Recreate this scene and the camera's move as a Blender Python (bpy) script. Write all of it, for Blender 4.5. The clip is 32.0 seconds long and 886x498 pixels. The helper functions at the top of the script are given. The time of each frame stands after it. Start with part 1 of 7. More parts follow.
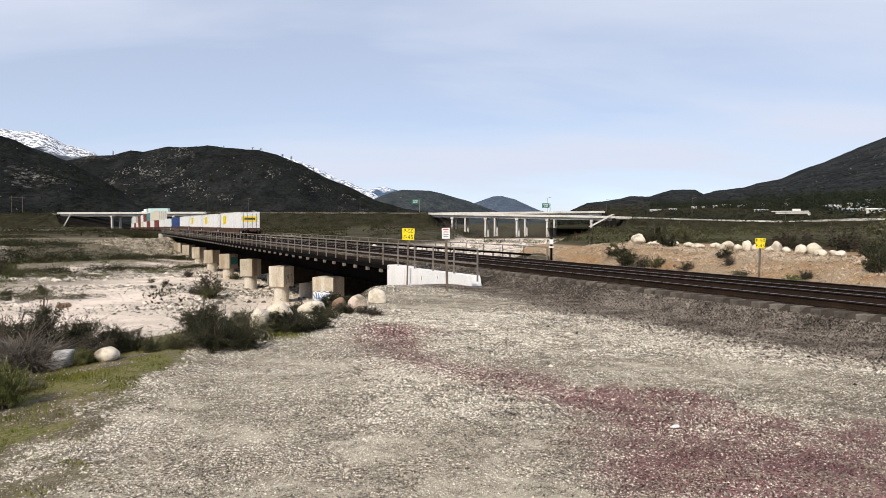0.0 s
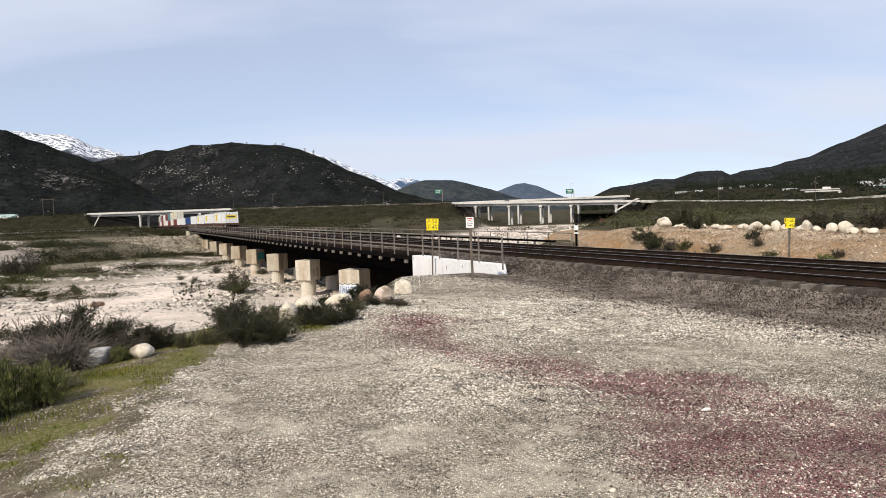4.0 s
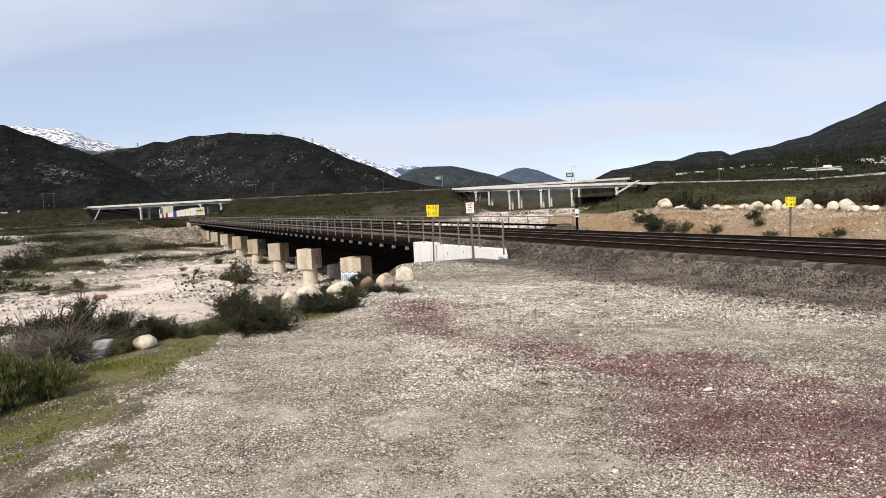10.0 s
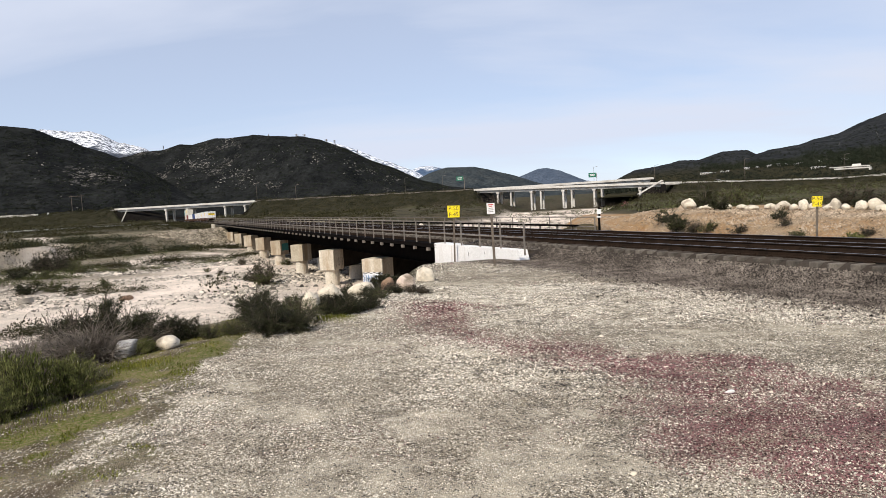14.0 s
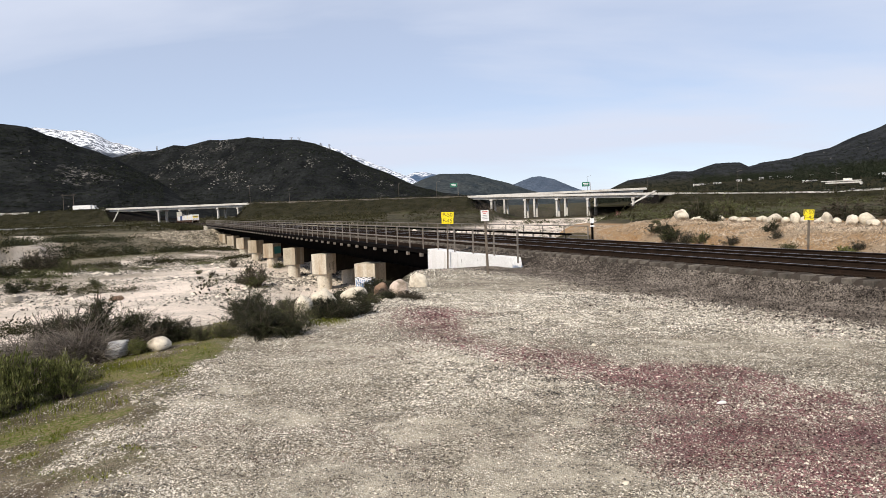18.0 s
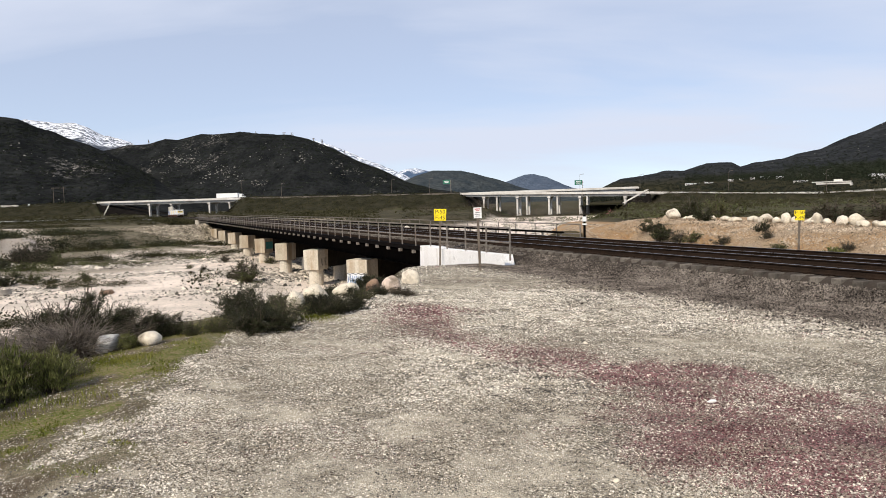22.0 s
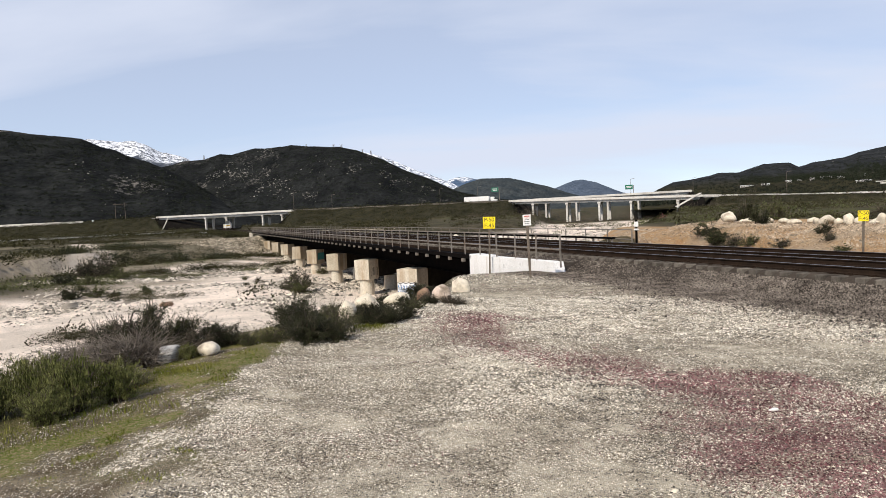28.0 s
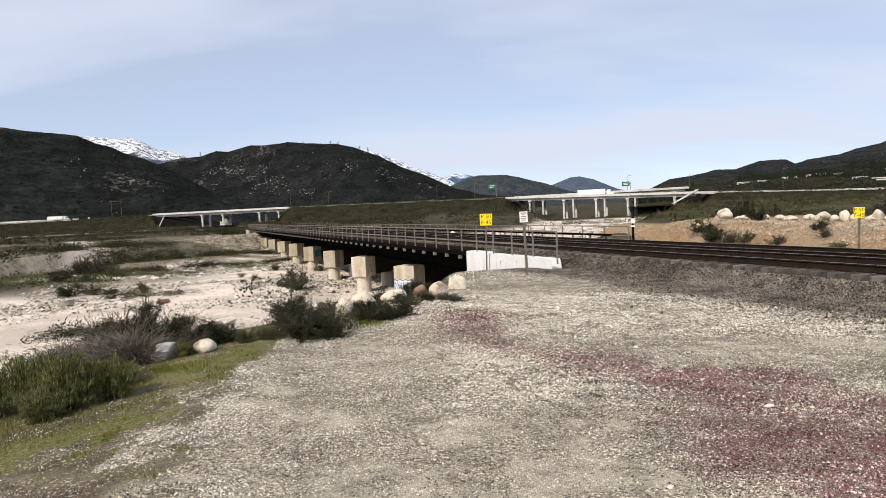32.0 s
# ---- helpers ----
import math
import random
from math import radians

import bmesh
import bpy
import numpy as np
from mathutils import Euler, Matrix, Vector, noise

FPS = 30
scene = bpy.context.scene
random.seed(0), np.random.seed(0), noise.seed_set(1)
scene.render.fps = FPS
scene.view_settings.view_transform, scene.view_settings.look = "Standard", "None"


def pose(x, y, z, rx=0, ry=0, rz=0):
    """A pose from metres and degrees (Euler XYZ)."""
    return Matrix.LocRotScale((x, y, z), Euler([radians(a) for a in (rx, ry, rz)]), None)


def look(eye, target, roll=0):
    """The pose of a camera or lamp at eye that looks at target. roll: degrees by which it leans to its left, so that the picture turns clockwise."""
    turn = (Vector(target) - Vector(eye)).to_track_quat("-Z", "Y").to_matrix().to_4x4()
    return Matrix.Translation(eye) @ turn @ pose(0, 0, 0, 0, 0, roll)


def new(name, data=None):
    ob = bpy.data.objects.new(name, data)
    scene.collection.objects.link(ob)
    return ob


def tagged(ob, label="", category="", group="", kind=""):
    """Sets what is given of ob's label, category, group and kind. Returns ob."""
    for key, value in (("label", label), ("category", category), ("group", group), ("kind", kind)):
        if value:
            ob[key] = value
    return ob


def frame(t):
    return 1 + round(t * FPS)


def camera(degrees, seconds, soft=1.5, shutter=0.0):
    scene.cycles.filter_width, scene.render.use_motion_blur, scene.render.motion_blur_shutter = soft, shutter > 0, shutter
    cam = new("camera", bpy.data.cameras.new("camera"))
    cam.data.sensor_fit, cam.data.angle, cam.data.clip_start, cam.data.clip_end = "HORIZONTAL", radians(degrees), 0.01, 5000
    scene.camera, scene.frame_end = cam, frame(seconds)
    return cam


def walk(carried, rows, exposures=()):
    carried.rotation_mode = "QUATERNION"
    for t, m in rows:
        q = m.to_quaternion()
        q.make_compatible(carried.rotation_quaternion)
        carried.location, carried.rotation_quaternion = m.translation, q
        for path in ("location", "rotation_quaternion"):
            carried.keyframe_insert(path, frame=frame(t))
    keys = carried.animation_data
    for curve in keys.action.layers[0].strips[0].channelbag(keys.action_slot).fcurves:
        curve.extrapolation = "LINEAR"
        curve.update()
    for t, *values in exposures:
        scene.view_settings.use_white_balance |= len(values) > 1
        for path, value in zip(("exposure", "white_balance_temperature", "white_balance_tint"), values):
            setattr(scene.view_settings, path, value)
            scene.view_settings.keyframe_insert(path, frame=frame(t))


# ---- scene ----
cam = camera(65, 32.0, soft=0.6)
EYE = 1.75
# seconds, eye x y z, yaw to the left, pitch up, roll
PATH = [
    (0.0, 0.000, 0.000, 1.750, 0.000, -2.094, 0.000),
    (0.5, -0.009, -0.005, 1.751, 0.126, -1.853, -0.495),
    (1.0, -0.004, -0.017, 1.762, 0.213, -1.949, -1.143),
    (1.5, -0.005, -0.016, 1.759, 0.327, -2.205, -1.421),
    (2.0, -0.012, -0.018, 1.754, 0.636, -2.363, -1.251),
    (2.5, -0.005, -0.026, 1.750, 1.224, -2.459, -1.043),
    (3.0, -0.008, -0.015, 1.750, 1.719, -2.639, -1.075),
    (3.5, -0.010, -0.034, 1.752, 1.980, -2.777, -1.364),
    (5.5, -0.001, -0.030, 1.752, 1.267, -3.375, -3.005),
    (6.0, -0.003, -0.021, 1.749, 1.209, -3.444, -3.114),
    (6.5, 0.008, -0.024, 1.746, 1.410, -3.502, -3.203),
    (7.0, 0.008, -0.012, 1.747, 1.685, -3.590, -3.177),
    (7.5, 0.009, -0.012, 1.747, 2.016, -3.720, -3.097),
    (8.0, 0.006, -0.014, 1.745, 2.247, -3.891, -3.060),
    (8.5, 0.002, -0.020, 1.747, 2.324, -4.004, -3.084),
    (9.0, 0.008, -0.024, 1.747, 2.283, -4.009, -3.088),
    (9.5, 0.010, -0.024, 1.745, 2.184, -4.012, -2.967),
    (10.0, 0.008, -0.026, 1.744, 2.171, -4.055, -2.904),
    (10.5, 0.014, -0.017, 1.745, 2.215, -4.180, -3.043),
    (11.0, 0.013, -0.022, 1.745, 2.411, -4.291, -3.230),
    (11.5, 0.012, -0.023, 1.745, 2.759, -4.285, -3.346),
    (12.0, 0.013, -0.020, 1.748, 3.139, -4.194, -3.434),
    (12.5, 0.016, -0.026, 1.748, 3.407, -4.123, -3.474),
    (13.0, 0.020, -0.020, 1.745, 3.654, -4.145, -3.390),
    (13.5, 0.042, -0.010, 1.739, 3.900, -4.107, -3.249),
    (14.0, 0.044, -0.017, 1.741, 3.973, -3.891, -3.126),
    (14.5, 0.029, -0.029, 1.746, 3.955, -3.644, -3.052),
    (16.5, 0.025, -0.035, 1.745, 3.470, -3.312, -2.762),
    (17.0, 0.021, -0.032, 1.748, 3.454, -3.162, -2.378),
    (17.5, 0.020, -0.033, 1.748, 3.539, -3.140, -2.238),
    (18.0, 0.018, -0.026, 1.743, 3.341, -3.408, -2.012),
    (18.5, 0.020, -0.024, 1.739, 2.966, -3.896, -1.693),
    (19.0, 0.022, -0.027, 1.741, 2.926, -4.318, -1.434),
    (19.5, 0.009, -0.032, 1.739, 3.314, -4.497, -1.339),
    (20.0, 0.008, -0.034, 1.740, 3.680, -4.396, -1.354),
    (20.5, 0.012, -0.032, 1.745, 3.572, -4.089, -1.359),
    (21.0, 0.009, -0.025, 1.745, 2.975, -3.741, -1.305),
    (21.5, 0.012, -0.031, 1.748, 2.553, -3.627, -1.320),
    (22.0, 0.010, -0.026, 1.744, 2.703, -3.689, -1.437),
    (22.5, 0.006, -0.022, 1.742, 3.248, -3.846, -1.592),
    (23.0, 0.005, -0.025, 1.744, 3.938, -3.970, -1.887),
    (23.5, 0.007, -0.023, 1.744, 4.500, -3.980, -2.175),
    (24.0, 0.008, -0.023, 1.746, 4.937, -3.812, -2.375),
    (24.5, 0.009, -0.028, 1.745, 5.208, -3.503, -2.382),
    (25.0, 0.006, -0.034, 1.748, 5.422, -3.204, -2.259),
    (25.5, 0.001, -0.030, 1.748, 5.572, -2.983, -2.235),
    (27.5, 0.002, -0.049, 1.747, 6.665, -2.958, -2.466),
    (28.0, 0.003, -0.045, 1.749, 6.744, -2.864, -2.625),
    (28.5, 0.000, -0.043, 1.748, 6.740, -2.771, -2.681),
    (29.0, 0.005, -0.033, 1.744, 6.678, -2.833, -2.711),
    (29.5, 0.006, -0.033, 1.745, 6.575, -3.097, -2.783),
    (30.0, 0.002, -0.030, 1.747, 6.560, -3.346, -2.880),
    (30.5, 0.006, -0.031, 1.749, 6.665, -3.457, -2.908),
    (31.0, 0.011, -0.033, 1.743, 6.740, -3.434, -2.813),
    (31.5, 0.008, -0.042, 1.748, 6.644, -3.319, -2.699),
    (32.0, 0.010, -0.042, 1.747, 6.507, -3.127, -2.664),
]


def aim(x, y, z, yaw, pitch, roll):
    a, b = radians(yaw), radians(pitch)
    way = Vector((-math.sin(a) * math.cos(b), math.cos(a) * math.cos(b), math.sin(b)))
    return look((x, y, z), Vector((x, y, z)) + way, roll)


walk(cam, [(row[0], aim(*row[1:])) for row in PATH])

# ---- world, sun, exposure ----
SUN_AZ, SUN_EL = 207.0, 40.0  # compass from +y clockwise, height
world = bpy.data.worlds.new("sky")
scene.world = world
world.use_nodes = True
wn, wl = world.node_tree.nodes, world.node_tree.links
wn.clear()
sky = wn.new("ShaderNodeTexSky")
sky.sky_type = "NISHITA"
sky.sun_disc = False
sky.sun_elevation, sky.sun_rotation = radians(SUN_EL), radians(SUN_AZ)
sky.altitude, sky.air_density, sky.dust_density, sky.ozone_density = 2600, 1.0, 0.1, 2.6
back = wn.new("ShaderNodeBackground")
back.inputs[1].default_value = 0.125
wout = wn.new("ShaderNodeOutputWorld")
# thin high cloud: long streaks over the blue, paler towards the horizon
tc = wn.new("ShaderNodeTexCoord")
sep = wn.new("ShaderNodeSeparateXYZ")
wl.new(tc.outputs["Generated"], sep.inputs[0])
lift = wn.new("ShaderNodeMath"); lift.operation = "ADD"; lift.inputs[1].default_value = 0.22
wl.new(sep.outputs["Z"], lift.inputs[0])
dx = wn.new("ShaderNodeMath"); dx.operation = "DIVIDE"
dy = wn.new("ShaderNodeMath"); dy.operation = "DIVIDE"
wl.new(sep.outputs["X"], dx.inputs[0]); wl.new(lift.outputs[0], dx.inputs[1])
wl.new(sep.outputs["Y"], dy.inputs[0]); wl.new(lift.outputs[0], dy.inputs[1])
flat = wn.new("ShaderNodeCombineXYZ")
wl.new(dx.outputs[0], flat.inputs[0]); wl.new(dy.outputs[0], flat.inputs[1])
mapc = wn.new("ShaderNodeMapping")
mapc.inputs["Rotation"].default_value = (0, 0, radians(-24))
mapc.inputs["Scale"].default_value = (0.36, 1.05, 1.0)
mapc.inputs["Location"].default_value = (1.3, 0.45, 0.0)
wl.new(flat.outputs[0], mapc.inputs[0])
cn = wn.new("ShaderNodeTexNoise")
cn.inputs["Scale"].default_value, cn.inputs["Detail"].default_value, cn.inputs["Roughness"].default_value = 1.25, 6.0, 0.5
cn.inputs["Distortion"].default_value = 0.35
wl.new(mapc.outputs[0], cn.inputs["Vector"])
cr = wn.new("ShaderNodeValToRGB")
cr.color_ramp.elements[0].position, cr.color_ramp.elements[0].color = 0.40, (0.56, 0.56, 0.56, 1)
cr.color_ramp.elements[1].position, cr.color_ramp.elements[1].color = 0.63, (0.98, 0.98, 0.98, 1)
wl.new(cn.outputs["Fac"], cr.inputs[0])
mixc = wn.new("ShaderNodeMixRGB")
mixc.inputs["Color2"].default_value = (5.75, 6.2, 7.35, 1)
wl.new(cr.outputs[0], mixc.inputs["Fac"])
wl.new(sky.outputs[0], mixc.inputs["Color1"])
wl.new(mixc.outputs[0], back.inputs[0])
wl.new(back.outputs[0], wout.inputs[0])

sun = new("sun", bpy.data.lights.new("sun", "SUN"))
sun.data.energy, sun.data.angle, sun.data.color = 4.4, radians(0.9), (1.0, 0.90, 0.76)
_a, _e = radians(SUN_AZ), radians(SUN_EL)
sun.matrix_world = look((0, 0, 50), (-math.sin(_a) * math.cos(_e), -math.cos(_a) * math.cos(_e), 50 - math.sin(_e)))
scene.view_settings.exposure = 0.0

# ---- materials ----
def nodes_of(name):
    m = bpy.data.materials.new(name)
    m.use_nodes = True
    n, l = m.node_tree.nodes, m.node_tree.links
    return m, n, l, n["Principled BSDF"]


def noise_node(n, l, vec, scale, detail=4.0, rough=0.6):
    t = n.new("ShaderNodeTexNoise")
    t.inputs["Scale"].default_value, t.inputs["Detail"].default_value, t.inputs["Roughness"].default_value = scale, detail, rough
    l.new(vec, t.inputs["Vector"])
    return t.outputs["Fac"]


def ramp_node(n, l, fac, lo, hi, c0=(0, 0, 0, 1), c1=(1, 1, 1, 1)):
    r = n.new("ShaderNodeValToRGB")
    r.color_ramp.elements[0].position, r.color_ramp.elements[0].color = lo, c0
    r.color_ramp.elements[1].position, r.color_ramp.elements[1].color = hi, c1
    l.new(fac, r.inputs[0])
    return r.outputs[0]


def mix_node(n, l, fac, a, b, kind="MIX"):
    m = n.new("ShaderNodeMixRGB")
    m.blend_type = kind
    for sock, v in ((m.inputs[0], fac), (m.inputs[1], a), (m.inputs[2], b)):
        if isinstance(v, (int, float)):
            sock.default_value = v
        elif isinstance(v, tuple):
            sock.default_value = (*v[:3], 1)
        else:
            l.new(v, sock)
    return m.outputs[0]


def surf(name, c1, c2, scale=4.0, rough=0.8, bump=0.2, metal=0.0, stain=None, stain_scale=0.7, stain_lo=0.5, stain_hi=0.75,
         fine=30.0, local=False, island=0.0, obj=0.0, streak=False):
    """Two tones in a coarse and a fine noise, an optional stain, and a relief."""
    m, n, l, b = nodes_of(name)
    if local:
        vec = n.new("ShaderNodeTexCoord").outputs["Object"]
    else:
        vec = n.new("ShaderNodeNewGeometry").outputs["Position"]
    big = noise_node(n, l, vec, scale)
    small = noise_node(n, l, vec, fine, 3.0, 0.7)
    col = mix_node(n, l, ramp_node(n, l, big, 0.3, 0.7), c1, c2)
    shade = ramp_node(n, l, small, 0.25, 0.75, (0.72, 0.72, 0.72, 1), (1.2, 1.2, 1.2, 1))
    col = mix_node(n, l, 1.0, col, shade, "MULTIPLY")
    if stain:
        v2 = vec
        if streak:
            mp = n.new("ShaderNodeMapping")
            mp.inputs["Scale"].default_value = (1, 1, 0.12)
            l.new(vec, mp.inputs[0])
            v2 = mp.outputs[0]
        col = mix_node(n, l, ramp_node(n, l, noise_node(n, l, v2, stain_scale, 5.0), stain_lo, stain_hi), col, stain)
    if island or obj:
        src = n.new("ShaderNodeNewGeometry").outputs["Random Per Island"] if island else n.new("ShaderNodeObjectInfo").outputs["Random"]
        k = island or obj
        var = ramp_node(n, l, src, 0.0, 1.0, (1 - k, 1 - k, 1 - k, 1), (1 + k, 1 + k, 1 + k, 1))
        col = mix_node(n, l, 1.0, col, var, "MULTIPLY")
    l.new(col, b.inputs["Base Color"])
    b.inputs["Roughness"].default_value, b.inputs["Metallic"].default_value = rough, metal
    b.inputs["Specular IOR Level"].default_value = 0.5 if rough < 0.6 else (0.02 if rough > 0.7 else 0.2)
    if bump:
        bp = n.new("ShaderNodeBump")
        bp.inputs["Strength"].default_value, bp.inputs["Distance"].default_value = bump, 0.02
        l.new(small, bp.inputs["Height"])
        l.new(bp.outputs[0], b.inputs["Normal"])
    return m


M_CONC = surf("weathered_concrete", (0.50, 0.455, 0.37), (0.66, 0.61, 0.525), 0.9, 0.9, 0.25, stain=(0.26, 0.165, 0.085), stain_scale=0.75, stain_lo=0.50, stain_hi=0.72, fine=9, streak=True)
M_CONC_DK = surf("stained_concrete", (0.36, 0.315, 0.24), (0.50, 0.445, 0.355), 0.9, 0.9, 0.25, stain=(0.20, 0.125, 0.065), stain_scale=0.75, stain_lo=0.46, stain_hi=0.70, fine=9, streak=True)
M_WHITE = surf("whitewashed_concrete", (0.70, 0.69, 0.68), (0.80, 0.795, 0.79), 1.1, 0.85, 0.15, stain=(0.50, 0.46, 0.41), stain_scale=1.6, stain_lo=0.58, stain_hi=0.8, fine=20, streak=True)
M_FREEWAY = surf("pale_bridge_concrete", (0.55, 0.53, 0.50), (0.66, 0.64, 0.60), 0.1, 0.9, 0.0, stain=(0.36, 0.33, 0.30), stain_scale=0.12, fine=1.5)
M_STEEL_DK = surf("black_painted_steel", (0.0035, 0.003, 0.003), (0.006, 0.0055, 0.005), 2.0, 0.95, 0.1, stain=(0.009, 0.006, 0.005), stain_scale=3.0, fine=20)
M_STEEL_GREY = surf("galvanised_steel", (0.16, 0.145, 0.125), (0.24, 0.215, 0.19), 3.0, 0.65, 0.1, metal=0.1, stain=(0.14, 0.09, 0.06), stain_scale=4.0, fine=30)
M_RAIL_SIDE = surf("rusty_rail_steel", (0.018, 0.013, 0.010), (0.032, 0.021, 0.015), 3.0, 0.8, 0.1, fine=30)
M_RAIL_TOP = surf("polished_rail_steel", (0.22, 0.21, 0.21), (0.30, 0.29, 0.29), 1.0, 0.38, 0.0, metal=1.0)
M_TIE = surf("weathered_timber", (0.085, 0.074, 0.063), (0.20, 0.178, 0.152), 3.0, 0.95, 0.4, stain=(0.04, 0.035, 0.03), stain_scale=6.0, fine=40, obj=0.35)
M_BALLAST = surf("dark_ballast", (0.036, 0.030, 0.025), (0.075, 0.062, 0.051), 1.5, 0.95, 0.6, stain=(0.045, 0.037, 0.032), stain_scale=0.5, fine=22)
M_BALLAST_STONE = surf("ballast_stone", (0.062, 0.052, 0.044), (0.20, 0.172, 0.147), 1.5, 0.92, 0.3, fine=40, island=0.97)
M_YELLOW = surf("yellow_sign_sheet", (0.86, 0.66, 0.0), (0.88, 0.70, 0.01), 3.0, 0.5, 0.0)
M_SIGN_WHITE = surf("white_sign_sheet", (0.72, 0.72, 0.72), (0.80, 0.80, 0.80), 3.0, 0.5, 0.0, stain=(0.6, 0.57, 0.54), stain_scale=4)
M_BLACK = surf("black_paint", (0.012, 0.012, 0.012), (0.02, 0.02, 0.02), 3.0, 0.5, 0.0)
M_POST = surf("weathered_steel_post", (0.10, 0.08, 0.065), (0.17, 0.145, 0.12), 4.0, 0.8, 0.1, fine=30)
M_BOULDER = surf("pale_granite", (0.52, 0.46, 0.36), (0.70, 0.63, 0.52), 1.3, 0.9, 0.5, stain=(0.24, 0.20, 0.16), stain_scale=1.8, stain_lo=0.55, stain_hi=0.74, fine=9, obj=0.12)
M_BOULDER_GREY = surf("grey_banded_granite", (0.34, 0.335, 0.33), (0.60, 0.58, 0.55), 2.5, 0.9, 0.5, fine=9)
M_ROCK = surf("wash_cobble", (0.22, 0.195, 0.165), (0.60, 0.54, 0.46), 0.8, 0.9, 0.2, fine=8, island=0.8)
M_LEAF = surf("chaparral_leaf", (0.014, 0.0175, 0.007), (0.042, 0.045, 0.018), 2.5, 0.7, 0.0, fine=6, island=0.65)
M_LEAF_SAGE = surf("sage_leaf", (0.055, 0.064, 0.028), (0.125, 0.128, 0.06), 1.5, 0.75, 0.0, fine=6, island=0.55)
M_LEAF_BROOM = surf("broom_leaf", (0.062, 0.074, 0.022), (0.175, 0.178, 0.070), 2.5, 0.75, 0.0, fine=6, island=0.6)
M_SCRUB = surf("brown_green_scrub", (0.022, 0.022, 0.011), (0.060, 0.056, 0.028), 0.12, 0.8, 0.0, fine=3, island=0.6)
M_HILL_SCRUB = surf("hill_chaparral", (0.013, 0.016, 0.012), (0.032, 0.036, 0.026), 0.05, 0.9, 0.0, fine=1, island=0.5)
M_TWIG_PALE = surf("pale_dead_twig", (0.12, 0.10, 0.085), (0.27, 0.235, 0.20), 3.0, 0.9, 0.0, island=0.45)
# near-black concrete: the shade under the railway deck is put into its colour
M_DECK_SHADE = surf("deck_shade_concrete", (0.018, 0.015, 0.012), (0.034, 0.028, 0.022), 1.0, 0.95, 0.2, fine=12)
M_LEAF_RED = surf("redbud_blossom", (0.30, 0.10, 0.12), (0.42, 0.17, 0.19), 1.0, 0.8, 0.0, fine=6, island=0.4)
M_LEAF_TREE = surf("dark_tree_leaf", (0.014, 0.019, 0.012), (0.032, 0.037, 0.023), 0.3, 0.8, 0.0, fine=2, island=0.4)
M_TWIG = surf("grey_twig", (0.065, 0.052, 0.042), (0.135, 0.112, 0.09), 3.0, 0.9, 0.0, island=0.4)
M_GRASS = surf("spring_grass", (0.075, 0.095, 0.013), (0.18, 0.172, 0.042), 1.2, 0.8, 0.0, fine=7, island=0.5)

# ---- building helpers ----
TRACK = pose(0, 0, 0, 0, 0, 26.5)  # the railway's own axes: x across to the far side, y along, away from the camera
TA = radians(26.5)


def world_xy(L, s):
    return (L * math.cos(TA) - s * math.sin(TA), L * math.sin(TA) + s * math.cos(TA))


def bend(s):
    """The railway's drift to the right and its fall beyond the bridge, at distances along it."""
    s = np.asarray(s, float)
    return np.clip(s - 400, 0, 60) ** 2 / 2000.0 + 0.06 * np.clip(s - 460, 0, None), -0.006 * np.clip(s - 152, 0, None)


def mesh_of(name, bm, material):
    me = bpy.data.meshes.new(name)
    bm.to_mesh(me)
    bm.free()
    if material:
        me.materials.append(material)
    return me


def part(name, bm, material, parent, label="", m=None, smooth=False):
    """One mesh under a thing or a part."""
    me = bm if isinstance(bm, bpy.types.Mesh) else mesh_of(name, bm, material)
    ob = new(name, me)
    ob.parent = parent
    if m is not None:
        ob.matrix_basis = m
    if smooth:
        for p in me.polygons:
            p.use_smooth = True
    return tagged(ob, label)


def thing(name, m, label, category, group="", kind=""):
    ob = new(name)
    ob.empty_display_size = 0.2
    ob.matrix_basis = m
    return tagged(ob, label, category, group, kind)


def box(bm, x0, y0, z0, x1, y1, z1, bevel=0.0, m=None):
    r = bmesh.ops.create_cube(bm, size=1.0, matrix=Matrix.Translation(((x0 + x1) / 2, (y0 + y1) / 2, (z0 + z1) / 2)) @ Matrix.Diagonal((x1 - x0, y1 - y0, z1 - z0, 1)))
    if bevel:
        es = list({e for v in r["verts"] for e in v.link_edges})
        out = bmesh.ops.bevel(bm, geom=es, offset=bevel, segments=1, affect="EDGES")
        vs = out["verts"]
    else:
        vs = r["verts"]
    if m is not None:
        bmesh.ops.transform(bm, matrix=m, verts=list({v for v in vs}))
    return vs


def boxed(*a, **k):
    bm = bmesh.new()
    box(bm, *a, **k)
    return bm


def rod(bm, a, b, r, seg=8, r2=None):
    a, b = Vector(a), Vector(b)
    q = (b - a).to_track_quat("Z", "Y").to_matrix().to_4x4()
    bmesh.ops.create_cone(bm, cap_ends=True, segments=seg, radius1=r, radius2=r if r2 is None else r2, depth=(b - a).length,
                          matrix=Matrix.Translation((a + b) / 2) @ q)
    return bm


def mesh_np(name, verts, faces, material, smooth=False):
    me = bpy.data.meshes.new(name)
    me.from_pydata([tuple(v) for v in verts], [], faces)
    if material:
        me.materials.append(material)
    if smooth:
        me.polygons.foreach_set("use_smooth", [True] * len(me.polygons))
    return me


